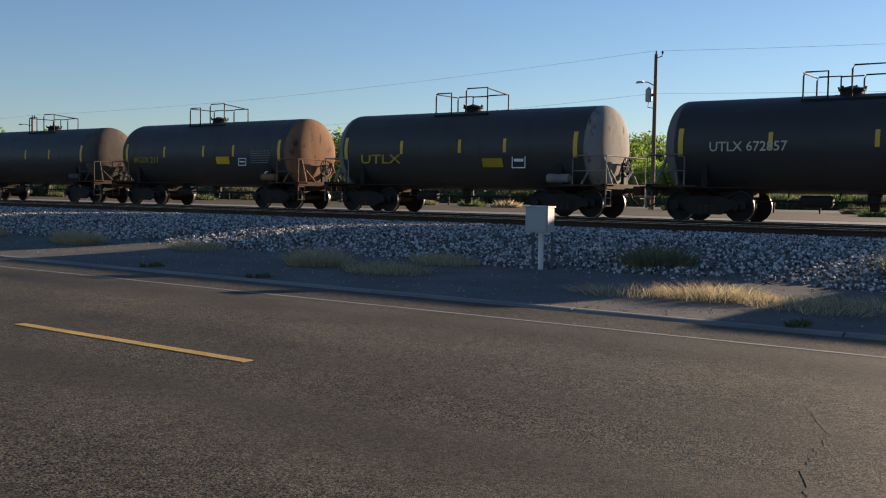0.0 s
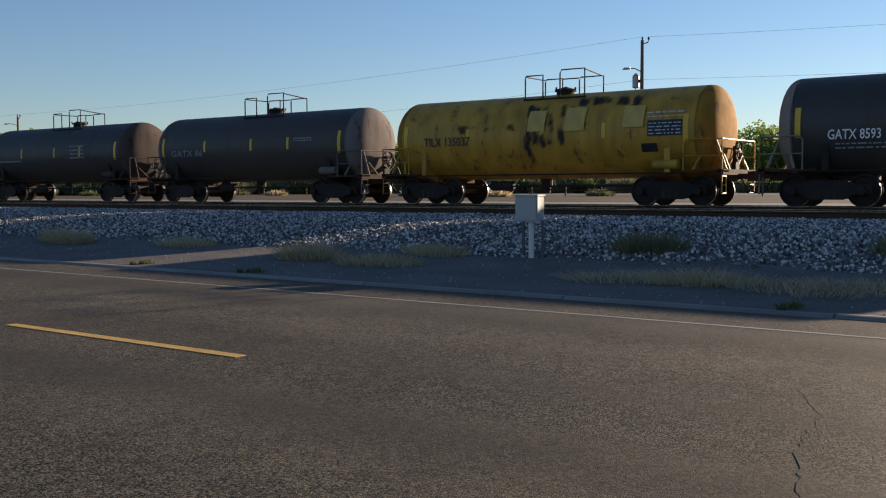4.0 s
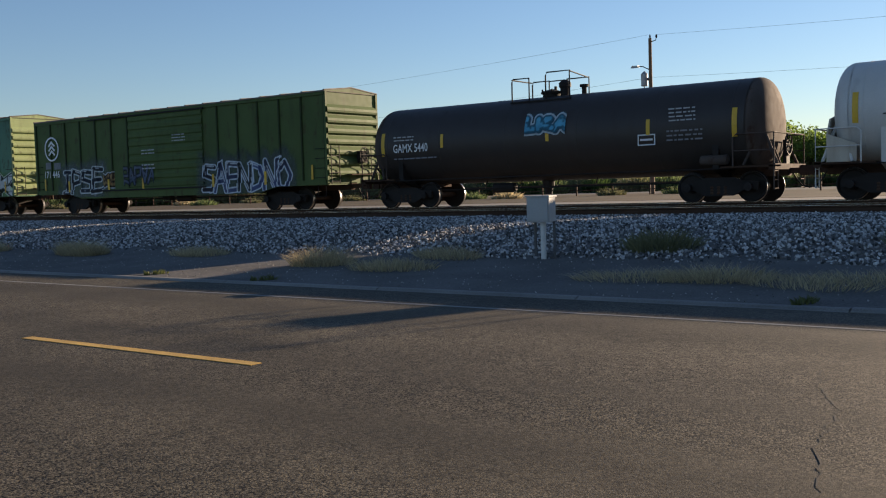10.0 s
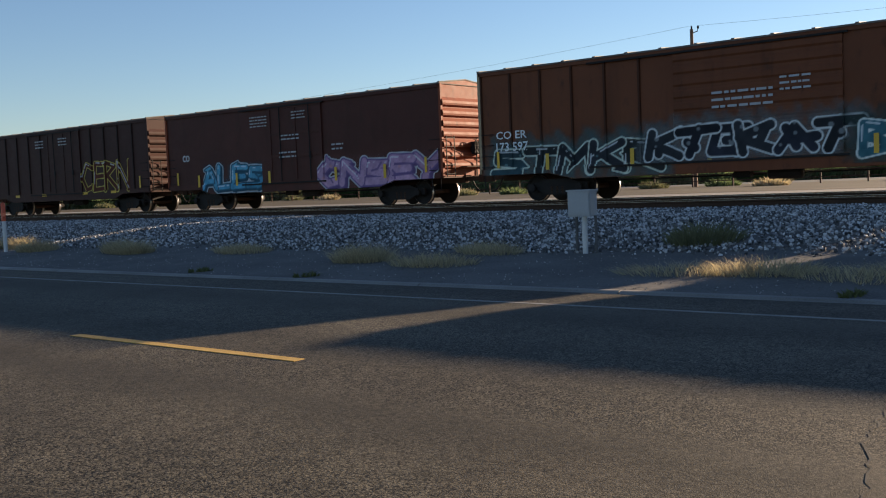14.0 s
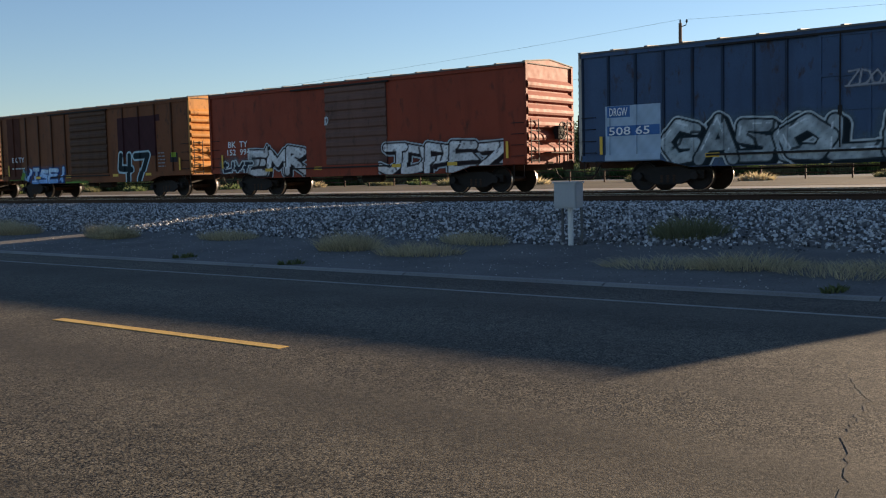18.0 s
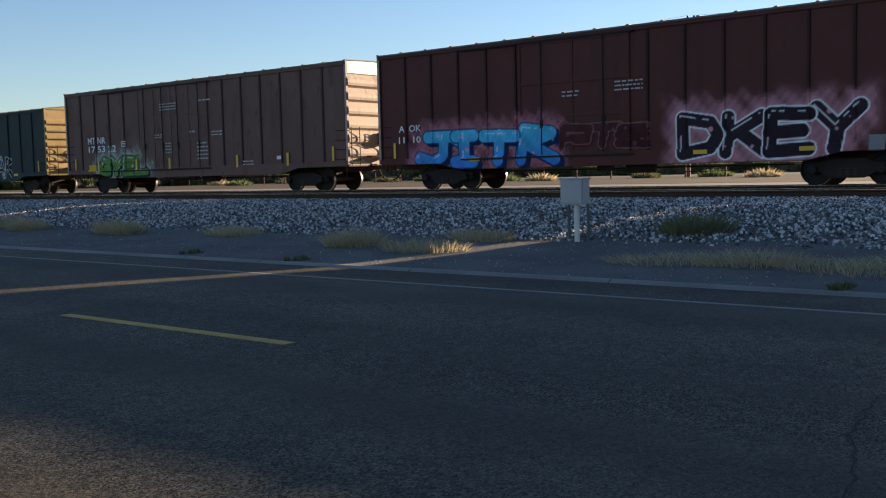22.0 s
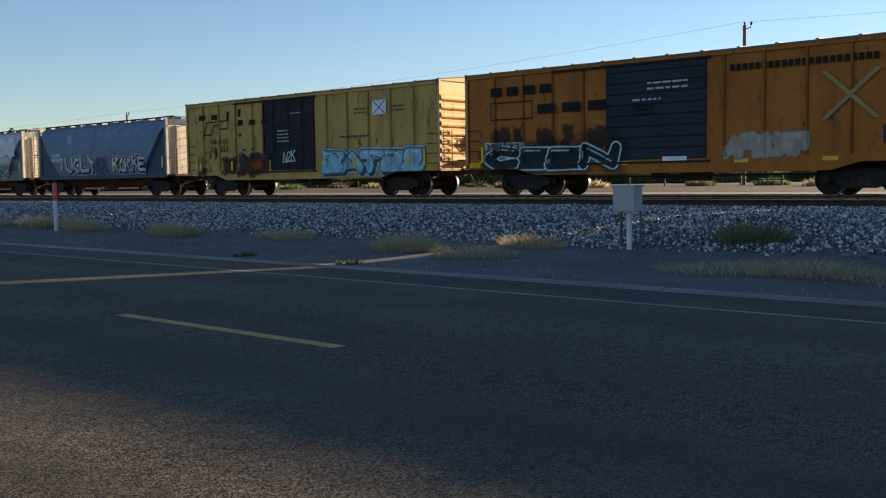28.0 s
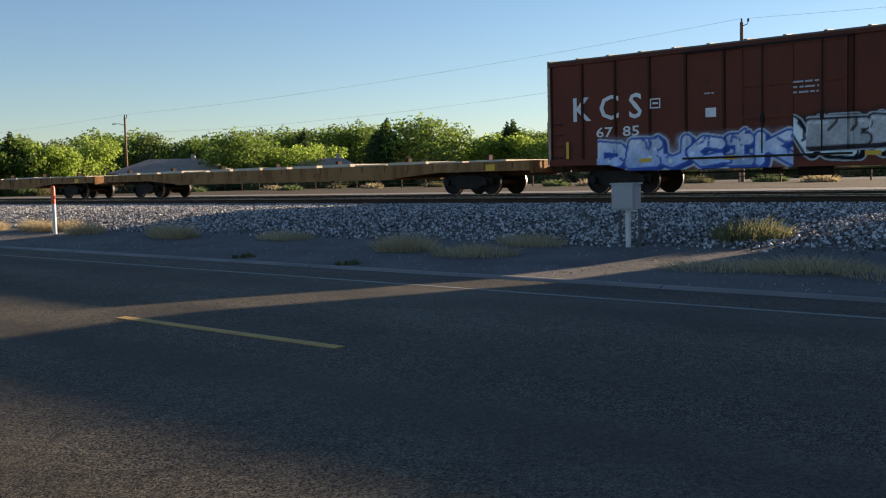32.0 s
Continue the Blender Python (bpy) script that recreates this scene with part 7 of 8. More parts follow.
bars(cars["brown_a"], -0.98, 0.83, 2.28, 2.41, 1, OFFWHITE)
bars(cars["brown_a"], 6.44, 7.01, 2.10, 2.44, 3, OFFWHITE)
patch(cars["brown_a"], 6.47, 7.04, 0.76, 1.68, SAFETY)
patch(cars["brown_a"], -6.92, -6.47, 0.86, 1.48, DULL_YELLOW)
graf(cars["red_a"], -7.71, 1.70, 0.68, 2.25, "RENDERSEN", "turq", 171)
graf(cars["red_a"], 1.32, 7.86, 0.73, 2.09, "ZEAMAVK", "greyline", 172)
bars(cars["red_a"], 0.14, 0.94, 3.04, 3.34, 2, OFFWHITE)
bars(cars["red_a"], -0.59, -0.18, 2.97, 3.08, 1, OFFWHITE)
text(cars["brown_b"], -7.11, -6.27, 2.01, 2.25, "SRN", OFFWHITE)
text(cars["brown_b"], -7.11, -6.27, 1.67, 1.91, "5503", OFFWHITE)
graf(cars["brown_b"], -7.39, -1.63, 0.67, 2.28, "NOMUGAN", "greywhite", 181)
patch(cars["brown_b"], -2.28, -1.92, 2.48, 2.73, OFFWHITE)
graf(cars["brown_b"], -0.90, -0.28, 1.23, 2.00, 2, "greywhite", 182)
graf(cars["brown_b"], 6.35, 7.67, 1.45, 3.04, 1, "greywhite", 183)
letterbars(cars["amber"], -6.79, -4.02, 3.41, 3.71, 4, CHARINK)
stain(cars["amber"], -6.77, -1.78, 1.06, 2.46, RUSTPAINT)
letterbars(cars["amber"], -4.78, -1.82, 2.74, 3.05, 3, CHARINK)
outline_box(cars["amber"], -6.80, -5.01, 2.60, 3.21)
letterbars(cars["amber"], 2.01, 6.18, 3.59, 3.78, 22, CHARINK)
cross(cars["amber"], 4.61, 6.20, 2.06, 3.37)
patch(cars["amber"], -7.10, -6.27, 1.49, 1.84, OFFWHITE)
patch(cars["amber"], -6.20, -5.35, 1.48, 1.83, OFFWHITE)
text(cars["amber"], -7.02, -6.32, 1.53, 1.80, "390", INK)
text(cars["amber"], -6.10, -5.59, 1.52, 1.79, "73", INK)
graf(cars["amber"], -7.08, -1.74, 0.73, 1.85, "CSEN", "cyanblack", 191)
graf(cars["amber"], 1.81, 4.32, 0.99, 1.92, 6, "greywash", 192)
bars(cars["amber"], -0.66, 0.70, 3.21, 3.55, 2, OFFWHITE)
bars(cars["amber"], -1.17, -0.20, 2.89, 3.06, 1, OFFWHITE)
outline_box(cars["amber"], -1.14, -0.47, 2.51, 2.79)
patch(cars["amber"], -0.14, 0.67, 1.05, 1.19, OFFWHITE)
patch(cars["amber"], -7.75, -7.26, 0.99, 1.23, SAFETY)
patch(cars["amber"], 6.24, 6.80, 1.39, 1.87, SLATE)
patch(cars["amber"], 6.33, 6.71, 1.43, 1.80, LIMEDARK)
outline_box(cars["amber"], 7.09, 7.71, 1.44, 1.67)
slantbars(cars["yellow"], -6.91, -6.35, 3.46, 3.69, 1, CHARINK)
slantbars(cars["yellow"], -5.95, -5.41, 3.45, 3.67, 1, CHARINK)
slantbars(cars["yellow"], -4.90, -4.66, 3.39, 3.76, 1, CHARINK)
slantbars(cars["yellow"], -4.07, -3.80, 3.49, 3.83, 1, CHARINK)
slantbars(cars["yellow"], -4.09, -3.61, 3.10, 3.35, 1, CHARINK)
slantbars(cars["yellow"], -3.22, -2.71, 3.09, 3.31, 1, CHARINK)
slantbars(cars["yellow"], -2.31, -1.83, 3.08, 3.31, 1, CHARINK)
stain(cars["yellow"], -5.03, -1.69, 0.86, 1.79, RUSTPAINT)
stain(cars["yellow"], -7.06, -5.62, 1.02, 2.12, RUSTPAINT)
bent_outline(cars["yellow"], [(-6.32, 3.34), (-4.70, 3.37), (-4.82, 3.01), (-5.46, 3.01), (-5.55, 3.23), (-5.80, 3.18), (-6.02, 2.77), (-6.54, 2.76)], 0.05, CHARINK)
for x0, x1, z0, z1 in ((-6.84, -6.40, 2.62, 2.67), (-6.84, -6.70, 2.05, 2.11), (-4.04, -3.72, 2.62, 2.72), (-3.90, -3.76, 2.74, 2.80), (-3.62, -3.52, 2.73, 2.79), (-3.90, -3.45, 1.98, 2.03), (-3.20, -2.80, 2.02, 2.06), (-6.45, -6.30, 2.10, 2.16), (-5.60, -5.48, 1.30, 1.42), (-1.78, -1.62, 2.80, 2.92)):
    splash(cars["yellow"], x0, x1, z0 - 0.04, z1 + 0.04, CHARINK)
splash(cars["yellow"], -5.05, -4.15, 0.88, 1.80, RUSTPAINT)
splash(cars["yellow"], -4.10, -3.45, 0.80, 1.92, RUSTPAINT)
splash(cars["yellow"], -3.30, -2.50, 0.76, 1.50, RUSTPAINT)
splash(cars["yellow"], -7.10, -6.30, 0.84, 1.30, RUSTPAINT)
patch(cars["yellow"], -3.20, -2.54, 1.42, 1.87, SLATE)
patch(cars["yellow"], -3.97, -3.56, 1.46, 1.80, SLATE)
patch(cars["yellow"], -2.29, -1.92, 1.55, 1.74, PINKGREY)
text(cars["yellow"], -5.94, -4.69, 2.34, 2.56, "RB  OX", CHARINK)
text(cars["yellow"], -5.94, -4.69, 1.97, 2.22, "39  321", CHARINK)
splash(cars["yellow"], -5.3, -4.1, 0.95, 1.75, RUSTPAINT)
splash(cars["yellow"], -3.7, -1.75, 0.9, 1.9, RUSTPAINT)
splash(cars["yellow"], -3.2, -2.3, 1.1, 1.6, ORANGE2)
splash(cars["yellow"], 3.2, 4.6, 0.85, 1.5, YELLOWOCHRE)
splash(cars["yellow"], 5.6, 6.9, 0.9, 1.8, YELLOWOCHRE)
bars(cars["yellow"], -1.18, -0.46, 2.25, 2.83, 4, OFFWHITE)
bars(cars["yellow"], -0.35, 0.38, 3.41, 3.50, 1, OFFWHITE)
tag(cars["yellow"], -0.90, 0.02, 1.38, 1.97, "white")
graf(cars["yellow"], 1.52, 7.17, 0.76, 1.98, "EATES", "cyanyellow", 203)
patch(cars["yellow"], 4.45, 5.2, 3.12, 3.68, OFFWHITE)
cross(cars["yellow"], 4.47, 5.18, 3.14, 3.66, MIDBLUE)
bars(cars["yellow"], 3.45, 4.1, 3.2, 3.5, 2, INK)
bars(cars["yellow"], 5.5, 6.15, 3.2, 3.5, 2, INK)
bars(cars["yellow"], 2.66, 4.33, 2.28, 2.46, 1, INK)
text(cars["red_b"], -7.57, -6.20, 2.49, 2.73, "CE  MX", OFFWHITE)
text(cars["red_b"], -7.58, -6.20, 2.18, 2.42, "551 496", OFFWHITE)
graf(cars["red_b"], -7.90, -2.75, 0.71, 2.21, "ENVE", "bluewhite", 211)
graf(cars["red_b"], -2.67, 2.77, 0.49, 2.00, "SHEDHK", "whitered", 212)
graf(cars["red_b"], 2.96, 6.07, 0.92, 1.99, "SHVER", "skyblue", 213)
outline_box(cars["red_b"], -4.15, -3.84, 2.44, 2.72)
bars(cars["red_b"], -0.89, -0.35, 2.84, 2.94, 1, OFFWHITE)
bars(cars["red_b"], 0.73, 1.83, 2.73, 2.83, 1, OFFWHITE)
bars(cars["red_b"], -0.88, -0.30, 2.22, 2.42, 2, OFFWHITE)
text(cars["wine"], -7.01, -4.50, 2.33, 3.11, "K C S", OFFWHITE)
text(cars["wine"], -6.15, -4.60, 1.79, 2.11, "67  85", OFFWHITE)
outline_box(cars["wine"], -4.20, -3.85, 2.59, 2.89)
graf(cars["wine"], -6.11, 0.26, 0.63, 1.90, "DEUCIK", "bluewhite2", 221)
graf(cars["wine"], 0.26, 2.69, 0.81, 2.32, 3, "whitebold", 222)
bars(cars["wine"], 0.25, 0.96, 2.69, 3.12, 3, OFFWHITE)
patch(cars["wine"], -2.39, -2.06, 2.22, 2.49, OFFWHITE)
bars(cars["wine"], -2.43, -2.12, 2.87, 3.00, 1, OFFWHITE)
graf(cars["wine"], 0.61, 7.08, 1.10, 2.15, "EBRE", "whitegrey", 223)
text(cars["furx"], -4.73, -3.82, 2.11, 2.30, "FURX", OFFWHITE)
text(cars["furx"], -4.78, -3.61, 1.86, 2.05, "852559", OFFWHITE)
graf(cars["furx"], -3.36, -0.19, 1.08, 2.34, "UGLY", "silver", 231)
graf(cars["furx"], 1.47, 4.50, 1.06, 2.18, "KORKE", "silver", 232)
graf(cars["furx"], -0.35, 1.00, 1.04, 2.15, 3, "purpleline", 233)
tag(cars["furx"], -3.05, -2.39, 2.82, 3.29, "white")
text(cars["nahx"], -4.83, -3.11, 2.04, 2.29, "NAHX 94562", CHARINK)
graf(cars["nahx"], -1.89, 1.92, 1.04, 2.35, 5, "greensplash", 241)
graf(cars["nahx"], -6.20, -1.90, 1.13, 1.82, 6, "faintgreen", 242)
graf(cars["nahx"], 2.01, 4.62, 1.03, 2.03, 4, "faintgreen", 243)
tag(cars["nahx"], -2.34, 0.70, 2.31, 3.03, "slate")
outline_box(cars["nahx"], 4.86, 5.40, 1.47, 1.81)
tag(cars["nahx"], 5.26, 5.86, 2.16, 2.61, "ink")
text(cars["lumber"], -7.82, -7.18, 0.79, 1.02, "TTZX", OFFWHITE)
text(cars["lumber"], -6.81, -5.94, 0.77, 0.99, "866023", OFFWHITE)
splash(cars["nahx"], 1.05, 5.60, 2.21, 3.50, OFFWHITE)

# ---- kerb ----
KERB_SHAPE = [(y, KERB_Z + z) for y, z in ((KERB0 - 0.06, -0.1), (KERB1 + 0.02, -0.1), (KERB1 + 0.02, 0.032), (KERB0 + 0.05, 0.036), (KERB0 + 0.01, 0.029), (KERB0 - 0.02, 0.010), (KERB0 - 0.06, 0.005))]
kerb = thing("kerb", pose(0, 0, 0), "pale worn low concrete kerb along the road", "kerb", kind="structure")
kerb_stone = mesh_of("kerb_stone", made(prism, KERB_SHAPE, "x", -1.515, 1.515), CONCRETE)
for k in range(60):
    ob = part("kerb_stone", kerb_stone, None, kerb)
    ob.matrix_basis = pose(-126 + 3.05 * k, random.uniform(-0.008, 0.008), random.uniform(-0.006, 0.004))


# ---- ballast stones ----
def stones(name, count, spots, size, material, label):
    """Rough stones, one closed eight-cornered lump each, at random spots."""
    rng = np.random.default_rng(7)
    corner = np.array([(x, y, z) for z in (-1, 1) for y in (-1, 1) for x in (-1, 1)], float)
    quad = np.array([(0, 2, 3, 1), (4, 5, 7, 6), (0, 1, 5, 4), (2, 6, 7, 3), (0, 4, 6, 2), (1, 3, 7, 5)])
    place = spots(rng, count)
    count = len(place)
    s = rng.uniform(*size, (count, 1, 1)) * rng.uniform(0.6, 1.15, (count, 1, 3))
    v = corner[None] * s * rng.uniform(0.55, 1.1, (count, 8, 3))
    turn = rng.normal(size=(count, 4))
    turn /= np.linalg.norm(turn, axis=1, keepdims=True)
    w, x, y, z = turn.T
    m = np.stack([1 - 2 * (y * y + z * z), 2 * (x * y - z * w), 2 * (x * z + y * w), 2 * (x * y + z * w), 1 - 2 * (x * x + z * z), 2 * (y * z - x * w), 2 * (x * z - y * w), 2 * (y * z + x * w), 1 - 2 * (x * x + y * y)], -1).reshape(-1, 3, 3)
    v = np.einsum("nij,nkj->nki", m, v) + place[:, None, :]
    f = (quad[None] + 8 * np.arange(count)[:, None, None]).reshape(-1, 4)
    me = bpy.data.meshes.new(name)
    me.from_pydata(v.reshape(-1, 3).tolist(), [], f.tolist())
    me.materials.append(material)
    return tagged(new(name, me), label, "ballast", kind="stuff")


def stone_mat(name, lo, hi):
    m = mat(name, lo, 0.9, 0, 0.2, 30, 0.2)
    n, l = m.node_tree.nodes, m.node_tree.links
    geo = n.new("ShaderNodeNewGeometry")
    r = n.new("ShaderNodeValToRGB")
    r.color_ramp.elements[0].color, r.color_ramp.elements[1].color = (*lo, 1), (*hi, 1)
    r.color_ramp.elements[1].position = 0.9
    mid = r.color_ramp.elements.new(0.5)
    mid.color = (*[a * 0.72 + b * 0.28 for a, b in zip(lo, hi)], 1)
    l.new(geo.outputs["Random Per Island"], r.inputs[0])
    l.new(r.outputs[0], n["Principled BSDF"].inputs["Base Color"])
    return m


STONE = stone_mat("ballast_stone", (0.022, 0.022, 0.022), (0.62, 0.61, 0.60))


def bank(rng, n):
    x = 6 - 68 * rng.uniform(0, 1, n) ** 1.15
    y = TOE - 0.25 + (BED_EDGE - TOE + 0.4) * rng.uniform(0, 1, n) ** 0.9
    keep = (y > TOE + 0.25 * np.sin(x * 0.9) + 0.15 * np.sin(x * 2.3)) | (rng.uniform(size=n) < 0.15)
    x, y = x[keep], y[keep]
    z = np.array([land(a, b) for a, b in zip(x, y)])
    return np.stack([x, y, z + rng.uniform(-0.01, 0.035, len(z))], 1)


BED_EDGE = NEAR_TRACK - 0.9
stones("ballast", 150000, bank, (0.012, 0.029), STONE, "pale grey crushed stone ballast")
PEBBLE = stone_mat("verge_gravel", (0.10, 0.09, 0.08), (0.48, 0.45, 0.40))


def verge(rng, n):
    x, y = rng.uniform(-45, 4, n), rng.uniform(KERB1 + 0.1, TOE + 0.5, n)
    return np.stack([x, y, np.array([land(a, b) for a, b in zip(x, y)]) + 0.004], 1)


stones("verge_gravel", 5000, verge, (0.004, 0.010), PEBBLE, "scattered gravel and bits on the dirt verge")


# ---- dry grass, weeds ----
def leaf_mat(name, color, glow=0.4, vary=0.25):
    m = bpy.data.materials.new(name)
    m.use_nodes = True
    n, l = m.node_tree.nodes, m.node_tree.links
    b = n["Principled BSDF"]
    b.inputs["Roughness"].default_value = 0.65
    b.inputs["Specular IOR Level"].default_value = 0.25
    geo = n.new("ShaderNodeNewGeometry")
    r = n.new("ShaderNodeMapRange")
    r.inputs["To Min"].default_value, r.inputs["To Max"].default_value = 1 - vary, 1 + vary
    l.new(geo.outputs["Random Per Island"], r.inputs["Value"])
    hsv = n.new("ShaderNodeHueSaturation")
    hsv.inputs["Color"].default_value = (*color, 1)
    l.new(r.outputs[0], hsv.inputs["Value"])
    l.new(hsv.outputs[0], b.inputs["Base Color"])
    tr = n.new("ShaderNodeBsdfTranslucent")
    l.new(hsv.outputs[0], tr.inputs["Color"])
    mx = n.new("ShaderNodeMixShader")
    mx.inputs[0].default_value = glow
    l.new(b.outputs[0], mx.inputs[1])
    l.new(tr.outputs[0], mx.inputs[2])
    l.new(mx.outputs[0], n["Material Output"].inputs["Surface"])
    return m


STRAW = leaf_mat("dry_straw", (0.45, 0.37, 0.22), 0.45, 0.35)
WEED = leaf_mat("green_weed", (0.11, 0.125, 0.045), 0.4)
SCRUB = leaf_mat("grey_green_scrub", (0.17, 0.17, 0.085), 0.4)


def blades(name, count, rx, ry, h, material, lean=0.5, width=0.012):
    rng = np.random.default_rng(count)
    verts, faces = [], []
    for i in range(count):
        a, q = rng.uniform(0, 2 * math.pi), math.sqrt(rng.uniform())
        x, y = rx * q * math.cos(a), ry * q * math.sin(a)
        hh = h * rng.uniform(0.45, 1.0) * (1 - 0.5 * q * q)
        d = rng.uniform(0, 2 * math.pi)
        lx, ly = lean * hh * math.cos(d) + 0.3 * x, lean * hh * math.sin(d) + 0.3 * y
        b = rng.uniform(0, math.pi)
        wx, wy = width * math.cos(b), width * math.sin(b)
        k = len(verts)
        verts += [(x - wx, y - wy, -0.03), (x + wx, y + wy, -0.03), (x + wx * 0.7 + lx * 0.45, y + wy * 0.7 + ly * 0.45, hh * 0.6), (x - wx * 0.7 + lx * 0.45, y - wy * 0.7 + ly * 0.45, hh * 0.6), (x + lx, y + ly, hh)]
        faces += [(k, k + 1, k + 2, k + 3), (k + 3, k + 2, k + 4)]
    me = bpy.data.meshes.new(name)
    me.from_pydata(verts, [], faces)
    me.materials.append(material)
    return me


tuft_long, tuft_round, tuft_low, tuft_thin = blades("tuft", 1000, 0.6, 0.36, 0.42, STRAW, 0.8, 0.005), blades("tuft", 800, 0.42, 0.32, 0.44, STRAW, 0.8, 0.005), blades("tuft", 760, 0.75, 0.4, 0.27, STRAW, 0.9, 0.005), blades("tuft", 560, 0.9, 0.42, 0.2, STRAW, 1.0, 0.005)
for mesh, x, y in ((tuft_long, -11.7, 12.4), (tuft_low, -9.9, 12.1), (tuft_thin, -5.5, 11.9), (tuft_low, -4.5, 12.0), (tuft_thin, -3.4, 11.8), (tuft_round, -20.2, 13.1), (tuft_low, -16.0, 13.3), (tuft_long, -27.2, 13.4), (tuft_round, -25.4, 13.5), (tuft_low, -19.6, 13.0), (tuft_long, -29.0, 13.1), (tuft_thin, -2.6, 12.2), (tuft_low, -32.5, 12.9), (tuft_round, -35.5, 13.4), (tuft_low, -9.9, 13.6), (tuft_thin, -1.2, 12.4), (tuft_round, -26.3, 13.2), (tuft_long, -23.6, 13.0), (tuft_round, -19.2, 12.9)):
    ob = tagged(new("grass_tuft", mesh), "dry straw-coloured grass tuft on the verge", "grass", "dry grass tufts")
    ob.matrix_world = pose(x, y, land(x, y), 0, 0, random.uniform(-20, 20))
bush_mesh = blades("scrub", 520, 0.6, 0.5, 0.42, SCRUB, 0.6, 0.012)
for x, y, s in ((-6.5, 14.8, 1.0), (-2.6, 15.3, 0.8)):
    ob = tagged(new("scrub_bush", bush_mesh), "low grey-green scrub bush in the ballast", "bush", "scrub bushes")
    ob.matrix_world = pose(x, y, land(x, y), 0, 0, 40 * s)
weed_mesh = blades("weed", 90, 0.2, 0.08, 0.11, WEED, 0.9, 0.012)
for x, y in ((-11.1, 10.45), (-3.0, 10.45), (-13.9, 10.6)):
    ob = tagged(new("weed", weed_mesh), "small green weed growing at the kerb", "weed", "kerb weeds")
    ob.matrix_world = pose(x, y, land(x, y), 0, 0, random.uniform(0, 180))


# ---- road cracks ----
CRACK = mat("crack_tar", (0.012, 0.011, 0.010), 0.9, 0, 0.3, 20, 0)


def crack(points, width, name="road_crack"):
    """A jagged gap filled with dark grit, drawn as a thin raised ribbon through the given turns."""
    rng = random.Random(len(points))
    line = []
    for (x0, y0), (x1, y1) in zip(points, points[1:]):
        for k in range(8):
            line.append((x0 + (x1 - x0) * k / 8 + rng.uniform(-0.02, 0.02), y0 + (y1 - y0) * k / 8 + rng.uniform(-0.02, 0.02)))
    bm = bmesh.new()
    rows = [(bm.verts.new((x - width * rng.uniform(0.3, 1), y, camber(y) + 0.003)), bm.verts.new((x + width * rng.uniform(0.3, 1), y, camber(y) + 0.003))) for x, y in line]
    for a, b in zip(rows, rows[1:]):
        bm.faces.new((a[0], a[1], b[1], b[0]))
    return tagged(part(name, bm, CRACK), "dark jagged crack in the asphalt", "road crack", kind="structure")


crack([(-1.8, 6.66), (-1.66, 6.1), (-1.39, 5.47), (-1.34, 5.06), (-1.28, 4.65), (-1.10, 4.03), (-0.99, 3.2), (-0.8, 2.2)], 0.007)
crack([(-1.39, 5.47), (-1.0, 5.3), (-0.6, 5.4)], 0.008)
crack([(-24.0, 5.2), (-23.6, 4.0), (-23.9, 3.0), (-23.2, 2.0)], 0.012)

# ---- signal box on its post ----
CAN = mat("transformer_grey", (0.33, 0.35, 0.37), 0.45, 0.2, 0.15, 8, 0.05)
GREYLEG = mat("conduit_grey", (0.10, 0.10, 0.10), 0.6, 0.2, 0.15, 8, 0.05)
GREYBOX = mat("grey_box_paint", (0.36, 0.37, 0.37), 0.5, 0, 0.1, 10, 0.05)
POSTWHITE = mat("post_white", (0.62, 0.61, 0.58), 0.6, 0, 0.12, 10, 0.05)
bx, by = -8.1, 13.75
box_z = land(bx, by)
signal_box = thing("signal_box", pose(bx, by, box_z, 0, 0, 4), "pale grey steel case on a white post beside the ballast", "signal box")
case = bmesh.new()
block(case, -0.2, 0.2, -0.13, 0.13, 0.6, 1.01)
bmesh.ops.bevel(case, geom=list(case.edges), offset=0.012, segments=2, affect="EDGES")
part("case", case, GREYBOX, signal_box)
part("lid", made(block, -0.215, 0.215, -0.145, 0.145, 1.005, 1.03), GREYBOX, signal_box)
part("case_door", made(block, -0.18, 0.18, -0.142, -0.128, 0.63, 0.98), GREYBOX, signal_box)
part("post", made(lathe, [(-0.2, 0.045), (0.62, 0.045)], "z", (0.03, 0, 0), 12), POSTWHITE, signal_box, "white post", True)
for dx in (-0.14, 0.2):
    part("conduit", made(lathe, [(-0.15, 0.025), (0.61, 0.025)], "z", (dx, 0.06, 0), 8), GREYLEG, signal_box, "dark conduit")

# ---- marker post ----
ORANGE = mat("marker_orange", (0.62, 0.09, 0.03), 0.5, 0, 0.15, 10, 0.05)
mx_, my_ = -24.7, 12.75
marker = thing("marker_post", pose(mx_, my_, land(mx_, my_), 0, 0, 0), "white marker post with an orange top on the verge", "marker post")
part("post", made(lathe, [(-0.2, 0.05), (0.82, 0.05)], "z", (0, 0, 0), 12), POSTWHITE, marker, "", True)
part("sleeve", made(lathe, [(0.8, 0.054), (1.24, 0.054), (1.28, 0.03)], "z", (0, 0, 0), 12), ORANGE, marker, "orange sleeve", True)
part("tag_plate", made(block, 0.03, 0.22, -0.075, -0.055, 0.92, 1.02), ORANGE, marker)

# ---- power line ----
POLE_WOOD = mat("pole_wood", (0.17, 0.10, 0.06), 0.85, 0, 0.3, 10, 0.3, stretch=(6, 6, 0.5))
WIRE = mat("wire", (0.05, 0.05, 0.055), 0.5, 0.5, 0.2, 10, 0)


